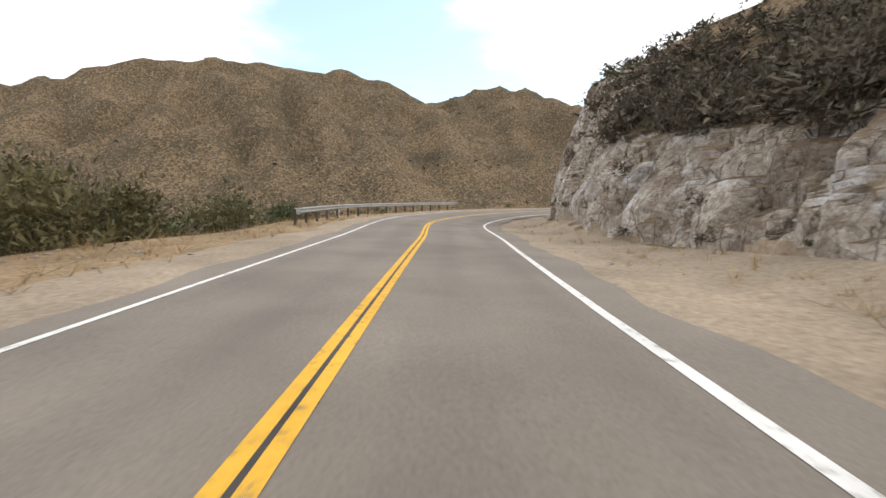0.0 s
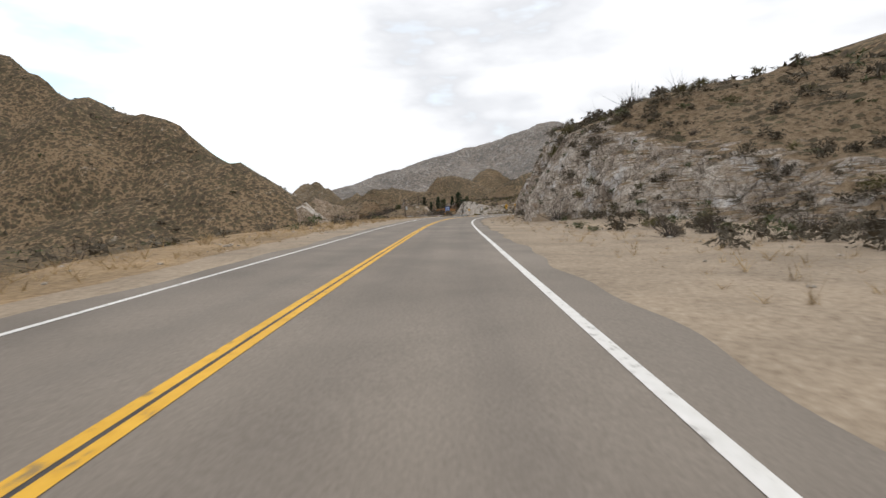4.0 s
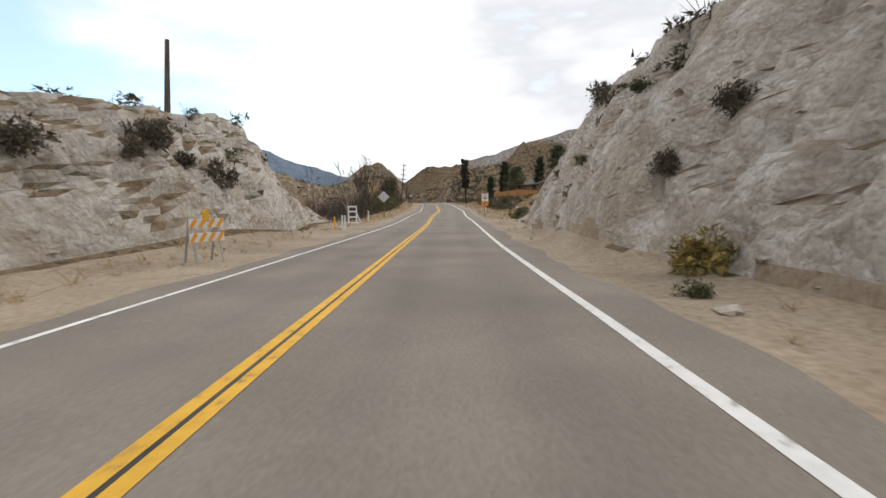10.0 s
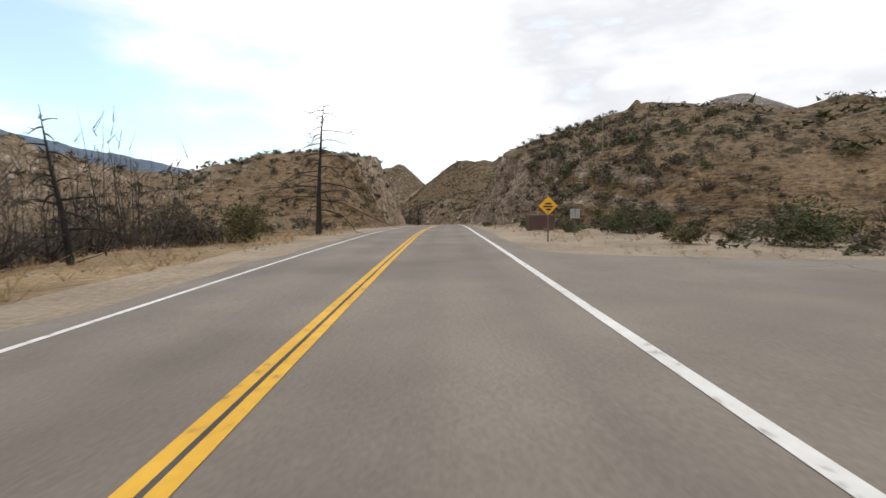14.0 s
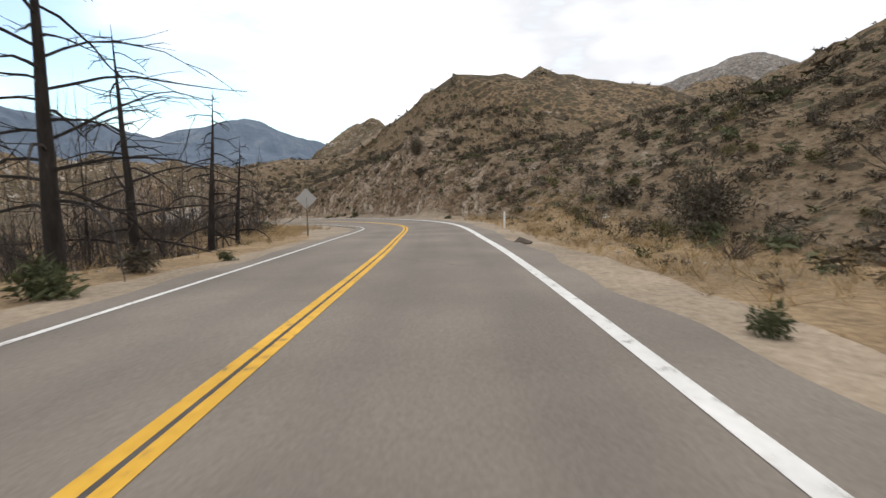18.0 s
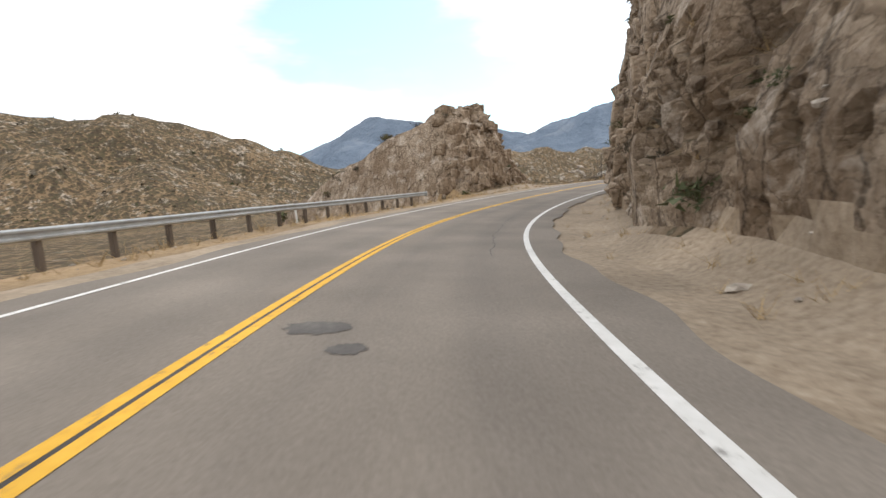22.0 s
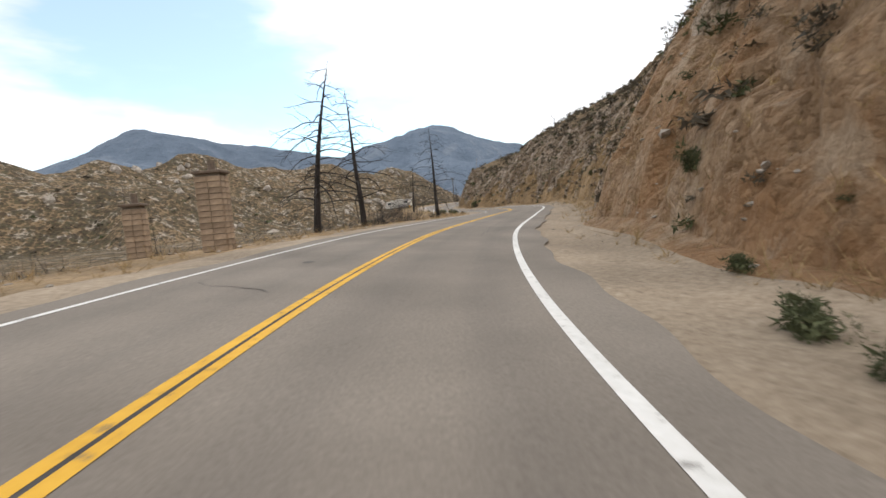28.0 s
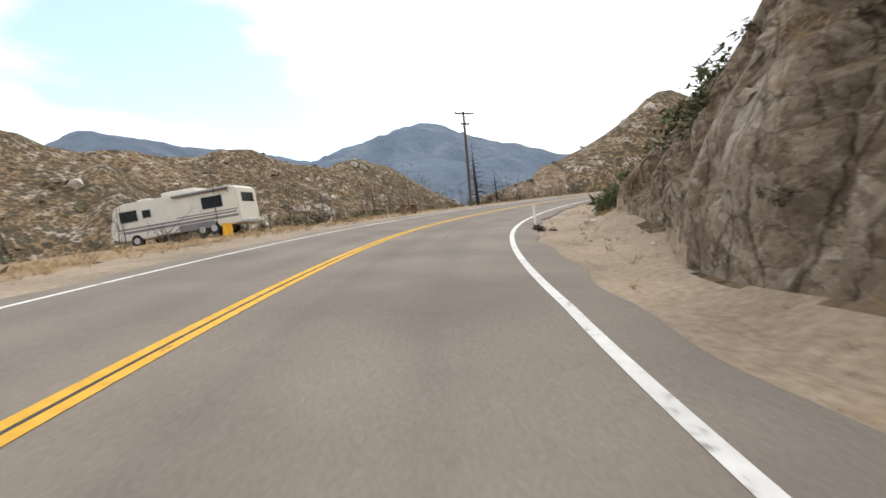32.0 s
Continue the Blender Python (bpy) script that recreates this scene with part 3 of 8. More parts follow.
def pavement_left(t):
    w = lane_left(t) + 0.65
    return w + 3.0 * np.exp(-((t - 7.45) / 0.26) ** 4) + 0.10 * np.sin(t * 29) + 0.07 * np.sin(t * 53)


COLUMNS = (pavement_right, lane_right, lambda t: 0.5 * lane_right(t), lambda t: 0.0 * t, lambda t: 0.5 * lane_left(t), lane_left, pavement_left)
k = np.arange(0, 37 * PER + 1)
across = np.stack([c(T[k]) for c in COLUMNS], 1)
v = C[k][:, None] + LEFT[k][:, None] * across[..., None]
v[..., 2] += FALL[k][:, None] * np.clip(across, -6.5, 6.5)
v, f = v.reshape(-1, 3), grid_faces(len(k), len(COLUMNS))[:, ::-1]
road = tagged(mesh_object("road", v, f, ASPHALT), "worn grey two-lane asphalt road with double yellow centre line", "road", kind="structure")
layer = road.data.uv_layers.new(name="road")
across = across.ravel()
along = np.repeat(T[k] * 36.0, len(COLUMNS))
order = np.empty(len(road.data.loops), np.int32)
road.data.loops.foreach_get("vertex_index", order)
layer.data.foreach_set("uv", np.stack([across[order], along[order]], 1).astype(np.float32).ravel())
for name, a, b, mat, spans in (
        ("edge_line_right", lambda t: lane_right(t) - line_half(t), lambda t: lane_right(t) + line_half(t), PAINT_WHITE, [(-1, 36)]),
        ("edge_line_left", lambda t: lane_left(t) - 0.055, lambda t: lane_left(t) + 0.055, PAINT_WHITE, [(-1, 7.1), (7.72, 36)]),
        ("centre_line_left", 0.024, 0.150, PAINT_YELLOW, [(-1, 7.1), (7.66, 36)]),
        ("centre_line_right", -0.150, -0.024, PAINT_YELLOW, [(-1, 7.1), (7.66, 36)]),
        ("centre_groove", -0.024, 0.024, TAR, [(-1, 7.1), (7.66, 36)])):
    for t0, t1 in spans:
        v, f = ribbon(t0, t1, a, b, 0.006 if mat is not TAR else 0.004)
        tagged(mesh_object(name, v, f, mat, road))


def crack(t0, u0, t1, u1, width, mat, seed, wander=0.12):
    """Thin wandering strip on the road from (t0, u0) to (t1, u1)."""
    r = random.Random(seed)
    a, b = at(t0, u0), at(t1, u1)
    n = max(6, int((b - a).length / 0.12))
    side = (b - a).cross(Vector((0, 0, 1))).normalized()
    ph = [r.uniform(0, 6) for _ in range(4)]
    pts = []
    for i in range(n + 1):
        q = i / n
        t, u = t0 + (t1 - t0) * q, u0 + (u1 - u0) * q
        p = at(t, u, 0.005)
        s = q * (b - a).length
        p += side * wander * (math.sin(s * 1.3 + ph[0]) + 0.6 * math.sin(s * 3.1 + ph[1]) + 0.35 * math.sin(s * 7.7 + ph[2]) + r.uniform(-0.2, 0.2))
        pts.append((p, width * r.uniform(0.35, 1.3) * min(1, 6 * q + 0.3, 6 * (1 - q) + 0.3)))
    v = []
    for p, w in pts:
        v += [p - side * w / 2, p + side * w / 2]
    ob = mesh_object("crack", v, grid_faces(n + 1, 2)[:, ::-1], mat, road)
    if ob.data.polygons[0].normal.z < 0:
        ob.data.flip_normals()


def stain(t, u, length, width, mat, seed):
    """Irregular dark patch lying on the road."""
    r = random.Random(seed)
    a = math.radians(heading(t))
    c = at(t, u, 0.0065)
    v = [c]
    for i in range(28):
        q = 2 * math.pi * i / 28
        k = 0.75 + 0.35 * r.random()
        x, y = length / 2 * k * math.cos(q), width / 2 * k * math.sin(q)
        g = at(t + x / 36.0, u + y, 0.0065)
        v.append(Vector((c.x + x * math.cos(a) - y * math.sin(a), c.y + x * math.sin(a) + y * math.cos(a), g.z)))
    mesh_object("stain", v, [(0, i, i % 28 + 1) for i in range(1, 29)], mat, road)


CRACKS = [(3.11, -2.25, 3.22, -2.12, 0.016), (3.08, -1.0, 3.3, -1.1, 0.006), (3.10, -1.4, 3.32, -1.35, 0.005), (3.3, -2.6, 3.55, -2.9, 0.025), (7.05, -2.4, 7.42, -1.9, 0.022), (7.2, -1.8, 7.22, -3.0, 0.02), (7.35, -1.7, 7.37, -0.6, 0.02), (7.1, 1.2, 7.5, 2.2, 0.02),
          (8.21, 0.9, 8.18, 2.4, 0.03), (8.16, -1.1, 8.17, -2.1, 0.025), (8.19, -3.35, 8.19, -4.0, 0.03), (8.1, 1.2, 8.14, 2.0, 0.02), (30.115, 1.15, 30.125, 1.8, 0.06), (31.15, 1.2, 31.155, 1.75, 0.04), (8.5, 0.5, 8.53, 2.4, 0.025), (9.2, -1.8, 9.23, -3.4, 0.02), (11.2, 0.6, 11.24, 2.4, 0.025), (11.45, -0.8, 11.47, -3.0, 0.02), (12.3, 0.7, 12.33, 2.6, 0.02),
          (14.1, -6, 14.35, -14, 0.05), (14.2, -8, 14.6, -9, 0.04), (14.3, -5, 14.32, -12, 0.04), (14.15, -10, 14.5, -12, 0.04), (15.3, 0.8, 15.33, 2.7, 0.02), (18.3, -2.3, 18.34, -0.6, 0.02), (21.3, -2.0, 21.9, -1.6, 0.02),
          (22.3, -2.9, 22.7, -2.7, 0.03), (23.2, -2.6, 23.5, -2.4, 0.025), (24.07, -2.2, 24.19, -0.8, 0.022), (24.2, -2.3, 24.22, -0.9, 0.025), (24.35, -3.2, 24.37, -1.0, 0.025), (25.10, -2.45, 25.24, -2.3, 0.14), (25.30, -2.3, 25.7, -2.4, 0.08), (25.12, 1.4, 25.26, 1.1, 0.06), (25.2, 1.2, 25.45, 1.0, 0.03), (25.3, -0.9, 25.32, -2.4, 0.02),
          (28.2, 0.9, 28.23, 2.6, 0.03), (28.5, -2.2, 28.9, -2.0, 0.03), (29.3, -1.0, 29.33, -3.0, 0.02), (30.3, 1.2, 30.35, 2.6, 0.03), (31.3, 0.6, 31.34, 2.9, 0.05), (31.4, -0.9, 31.44, -2.6, 0.03), (31.6, -2.2, 32.0, -2.4, 0.03), (32.4, -2.0, 32.9, -1.8, 0.03)]
for i, (t0, u0, t1, u1, w) in enumerate(CRACKS):
    crack(t0, u0, t1, u1, w, TAR, i, 0.05 if abs(u1 - u0) < 0.35 else 0.10)
for i, (t, u, ln, w) in enumerate(((8.135, 0.02, 1.3, 0.26), (25.10, 0.44, 1.0, 0.32), (8.2, -0.02, 0.7, 0.26), (8.27, 0.03, 0.5, 0.24), (8.45, 0.0, 0.5, 0.25), (20.22, 0.02, 0.8, 0.30), (20.3, 0.0, 0.6, 0.26), (20.14, 0.05, 0.45, 0.24), (31.32, 0.05, 0.6, 0.3), (31.4, 0.0, 0.5, 0.25),
                                    (22.14, -0.75, 0.55, 0.75), (22.12, -1.25, 0.35, 0.4), (31.285, 0.75, 0.6, 0.55), (31.295, -0.55, 0.45, 0.6), (31.24, 0.75, 0.5, 0.7), (31.25, -0.4, 0.3, 0.4), (31.2, 1.5, 0.25, 0.9), (11.35, 2.2, 0.3, 0.9), (2.3, -2.0, 0.4, 0.3), (6.5, -1.8, 0.5, 0.3), (25.9, -2.2, 0.6, 0.35), (28.3, 1.6, 0.4, 0.3), (18.6, -1.9, 0.3, 0.3))):
    stain(t, u, ln, w, PATCH_DARK, 40 + i)

for i, (t, u, ln, w) in enumerate(((31.17, 2.1, 0.16, 0.22), (31.165, 1.2, 0.2, 0.16), (31.16, 0.95, 0.14, 0.2), (31.16, 0.72, 0.12, 0.1), (31.155, 0.85, 0.1, 0.12))):
    stain(t, u, ln, w, PAINT_WHITE, 80 + i)

# ---- the lie of the land ----
# Right bank, keyed along the road: distance of its foot from the centre line, height of the face, run of the face, rise behind it.
RIGHT_T = [-1, 0, 0.5, 1, 1.4, 1.8, 2.3, 2.6, 3, 4, 4.6, 5.1, 5.6, 6.2, 7, 7.5, 7.9, 8.2, 8.45, 8.7, 9.3, 9.65, 10, 10.4, 10.75, 11.1, 11.4, 11.8, 12.3, 13, 13.6, 14, 14.6, 15, 15.4, 15.9, 16.6, 17.1, 17.6, 18.3, 18.7, 19.1, 19.5, 19.75, 20, 20.6, 21, 21.5, 22, 22.8, 23.3, 23.8, 24.2, 24.6, 25, 25.5, 26, 27, 27.4, 28, 28.6, 29.3, 30, 30.6, 31.2, 31.7, 32.2, 32.7, 33.2, 34, 36]
RIGHT_FOOT = [9.5, 9.2, 9, 8.3, 7.8, 8, 8.3, 10, 22, 26, 18, 9.5, 10, 9.5, 9.5, 9.5, 9, 10, 16, 24, 14, 8, 7, 7, 6.5, 9, 9, 9, 10, 9, 10, 24, 22, 12, 7.5, 7, 7, 8, 8.5, 9, 9, 7.5, 7, 7.2, 7.5, 8.5, 9, 8, 7.5, 7.5, 7.5, 8, 8, 12, 14, 14, 10, 9, 11, 8, 7.5, 7.5, 8, 7.5, 7.5, 7.5, 8, 9, 10, 10, 10]
RIGHT_HIGH = [5, 4, 5, 12, 13, 6, 5, 2.5, 1.5, 1.5, 4, 9, 12, 8, 11, 12.5, 8, 5.5, 2, 2, 2.5, 5.2, 7.0, 7.5, 3.2, -1.5, 2.5, 0, -2, 1.5, 1, 1, 2, 5.8, 8.2, 11.5, 8, 1, -1, 0, 3.5, 6, 7.5, 13.0, 9.5, 8, 5.5, 8.5, 9.0, 13, 12, 7, 8, 10.5, 7, 8.5, 9, 8, 5, 11, 14.0, 13, 12.5, 13.5, 8, 11.4, 6.2, 2, 3, 3, 4]
RIGHT_RUN = [3, 3, 3, 4, 3.5, 3, 3, 3, 6, 8, 5, 5, 5, 4.5, 4.5, 4, 4.5, 6, 6, 6, 5, 3, 3, 3, 3, 3, 3, 5, 6, 8, 6, 6, 8, 6, 3.5, 4, 5, 6, 6, 6, 5, 6, 6, 6, 7, 7, 6, 4, 3, 2.2, 2.5, 6, 6, 5, 8, 8, 5, 5, 6, 6, 8.5, 9, 8.5, 8, 6.5, 5, 4, 5, 6, 6, 6]
RIGHT_BACK = [8, 8, 9, 8, 6, 5, 4, 3, 2, 2, 3, 8, 7, 6, 5, 4, 3, 3, 2, 8, 10, 4, 1.5, 0.5, 0, 2, 1, 3, 4, 2, 2, 3, 4, 5, 6, 8.5, 9, 4, 5, 10, 10, 6, 2.5, 7, 9, 9, 8, 5, 9, 5, 6, 10, 8, 10, 5, 6, 13, 12, 9, 15, 16, 17, 15, 12, 9, 7, 6, 8, 10, 12, 12]
RIGHT_T = [t + 0.25 for t in RIGHT_T]
# Left bank: foot, height (below zero: it drops away), run.
LEFT_T = [-1, 0, 1, 2, 3, 3.5, 5, 6, 7, 7.8, 9, 9.7, 9.95, 10.3, 10.65, 10.84, 11.02, 11.5, 13, 13.6, 14.4, 15.0, 15.35, 15.6, 15.95, 16.45, 16.95, 17.3, 18.4, 19, 20, 21, 21.4, 22.7, 23.05, 23.17, 23.37, 23.47, 23.56, 24.2, 25, 25.6, 26.4, 27.5, 28, 29, 30, 31, 32, 33, 34, 36]
LEFT_FOOT = [11, 11, 8, 11, 8, 7, 14, 15, 12, 9, 8, 8.5, 8, 8, 8, 8, 8, 8, 8.5, 9, 12, 14, 13, 10, 8.5, 8, 8, 7.5, 7, 24, 34, 16, 7.5, 8, 11, 10.5, 10.5, 10.5, 9, 8, 7, 7, 8, 10, 10, 8, 9, 8, 13, 26, 24, 12]
LEFT_HIGH = [-3, -1.6, -2.4, -6, -2, -2, -4, -3, -2, -3, -3, -0.5, 4.2, 5.8, 7.2, 2.6, -2, -2.5, -2, -2, -1, 0.6, 3, 6, 11.5, 13.5, 1.5, -3, -4, -0.5, -0.6, -2, -6, -5, -4, 9.5, 11.2, 5, -3, -4, -3, -3, -5, -5, -5, -4, -3, -6, -5, -4, -5, -6]
LEFT_RUN = [9, 9, 8, 9, 8, 8, 9, 9, 9, 8, 8, 4, 4, 4, 4, 5, 6, 8, 8, 8, 8, 10, 12, 8, 6.5, 5, 5, 8, 8, 9, 9, 9, 8, 8, 5, 4, 4, 4, 6, 8, 8, 8, 8, 8, 8, 8, 8, 8, 8, 9, 9, 9]

LEFT_T = [t + 0.25 for t in LEFT_T]

# Ridges: chains of summits (x, y, height above the valley), and how many metres out a metre of height reaches.
RIDGES = [
    ([(-494, 390, 95), (-407, 456, 110), (-346, 503, 141), (-257, 554, 158), (-175, 585, 156), (-69, 607, 152), (-4, 611, 138), (100, 590, 134)], 1.9), ([(100, 590, 134), (135, 520, 106), (160, 440, 86), (185, 385, 60), (198, 325, 40), (205, 280, 10)], 1.3),
    ([(215, 530, 28), (250, 495, 31), (280, 470, 29), (300, 455, 10)], 1.5),
    ([(-257, 554, 130), (-195, 390, 75), (-130, 299, 20)], 1.6), ([(100, 590, 132), (52, 429, 46), (39, 325, 10)], 1.6), ([(-69, 607, 108), (-52, 429, 66), (-78, 325, 20)], 1.6),
    ([(1300, 560, 100), (1000, 480, 50)], 1.9),
    ([(385, 285, 12), (402, 279, 22), (450, 262, 32), (540, 250, 36)], 2.6),
    ([(305, 222, 11), (360, 250, 12), (398, 283, 14), (520, 330, 20)], 1.9), ([(430, 380, 9), (474, 440, 29), (560, 430, 34)], 1.7), ([(190, 85, 24), (215, 140, 18), (150, 110, 10)], 1.8),
    ([(362, 428, 27), (335, 445, 22), (303, 518, 29)], 1.7), ([(548, 572, 30), (600, 532, 32), (679, 523, 41), (850, 560, 80)], 1.7), ([(600, 708, 14), (630, 718, 20), (690, 742, 38)], 1.6),
    ([(150, 760, 56), (235, 835, 60), (291, 852, 62), (350, 880, 44), (400, 900, 26)], 1.9), ([(0, 620, 70), (150, 760, 50)], 2.2),
    ([(380, 985, 33), (455, 1050, 45), (478, 1085, 52), (530, 1140, 45), (577, 1166, 42), (680, 1240, 36)], 1.7), ([(455, 1050, 30), (500, 985, 12)], 1.4), ([(530, 1140, 42), (560, 1060, 14)], 1.4), ([(300, 930, 45), (380, 985, 35)], 1.8),
    ([(600, 720, 6), (640, 760, 28), (700, 840, 52), (720, 920, 60), (690, 1035, 30), (760, 1080, 45)], 1.8),
    ([(180, 330, 26), (120, 420, 40)], 1.8),
]


def hills(x, y):
    """Height of the hills above the valley floor at arrays x, y."""
    h = np.zeros_like(x)
    for chain, reach in RIDGES:
        for (ax, ay, ah), (bx, by, bh) in zip(chain, chain[1:]):
            dx, dy = bx - ax, by - ay
            u = np.clip(((x - ax) * dx + (y - ay) * dy) / (dx * dx + dy * dy), 0, 1)
            d = np.hypot(x - ax - u * dx, y - ay - u * dy)
            top = ah + (bh - ah) * u
            h = np.maximum(h, top * np.clip(1.04 - d / (top * reach), 0, 1) ** 1.15)
    return h


def flanks(x, y):
    """For arrays x, y: how far up its ridge a place lies (0 to 1), how high that ridge is, and the way along it."""
    best, up, high, way = (np.zeros_like(x) for _ in range(4))
    s0 = 0.0
    for chain, reach in RIDGES:
        for (ax, ay, ah), (bx, by, bh) in zip(chain, chain[1:]):
            dx, dy = bx - ax, by - ay
            length = math.hypot(dx, dy)
            raw = ((x - ax) * dx + (y - ay) * dy) / length ** 2
            u = np.clip(raw, 0, 1)
            d = np.hypot(x - ax - u * dx, y - ay - u * dy)
            top = ah + (bh - ah) * u
            p = np.clip(1.04 - d / (top * reach), 0, 1)
            m = top * p > best
            best[m], up[m], high[m], way[m] = (top * p)[m], p[m], top[m], s0 + raw[m] * length
            s0 += length
        s0 += 500
    return up, high, way


def fractal(p, scale, octaves=4):
    return noise.fractal(Vector(p) * scale, 0.9, 2.1, octaves)


def smoothstep(a, b, x):
    q = np.clip((x - a) / (b - a), 0, 1)
    return q * q * (3 - 2 * q)


def nearest_road(x, y, step=18):
    """Index of the nearest road sample and the signed offset (left positive) for arrays x, y."""
    k = np.arange(0, len(C), step)
    best, dist = np.zeros(len(x), int), np.full(len(x), 1e9)
    for j in k:
        d = (x - C[j, 0]) ** 2 + (y - C[j, 1]) ** 2
        m = d < dist
        best[m], dist[m] = j, d[m]
    side = (x - C[best, 0]) * LEFT[best, 0] + (y - C[best, 1]) * LEFT[best, 1]
    return best, np.sqrt(dist) * np.sign(side)


VALLEY = -7.0
OUTER = 72.0


def open_ground(x, y, k, u):
    """The land away from the road: valley on the left, rising ground on the right, hills over both."""
    d = np.abs(u)
    back = np.interp(T[k], RIGHT_T, np.array(RIGHT_HIGH) + np.array(RIGHT_BACK))
    base = np.where(u > 0, VALLEY, np.minimum(back, 12) + 0.0)
    base = VALLEY + (base - VALLEY) * (1 - smoothstep(70, 260, d))
    near = smoothstep(18, 75, d)
    return SMOOTH_Z[k] * (1 - smoothstep(100, 400, d)) - 3 * smoothstep(100, 400, d) + base + hills(x, y) * near


def bend_reach(side):
    """How far out a bank may run on the inner side of a bend before its rows would cross."""
    turn = np.gradient(np.unwrap(np.arctan2(tang[:, 1], tang[:, 0]))) / np.linalg.norm(np.gradient(C[:, :2], axis=0), axis=1)
    turn = np.convolve(np.pad(turn, 30, mode="edge"), np.ones(61) / 61, "valid") * side
    reach = np.minimum(OUTER, 0.9 / np.maximum(turn, 1e-4))
    reach = np.array([reach[max(0, i - 40):i + 41].min() for i in range(len(reach))])
    return np.convolve(np.pad(reach, 40, mode="edge"), np.ones(81) / 81, "valid")


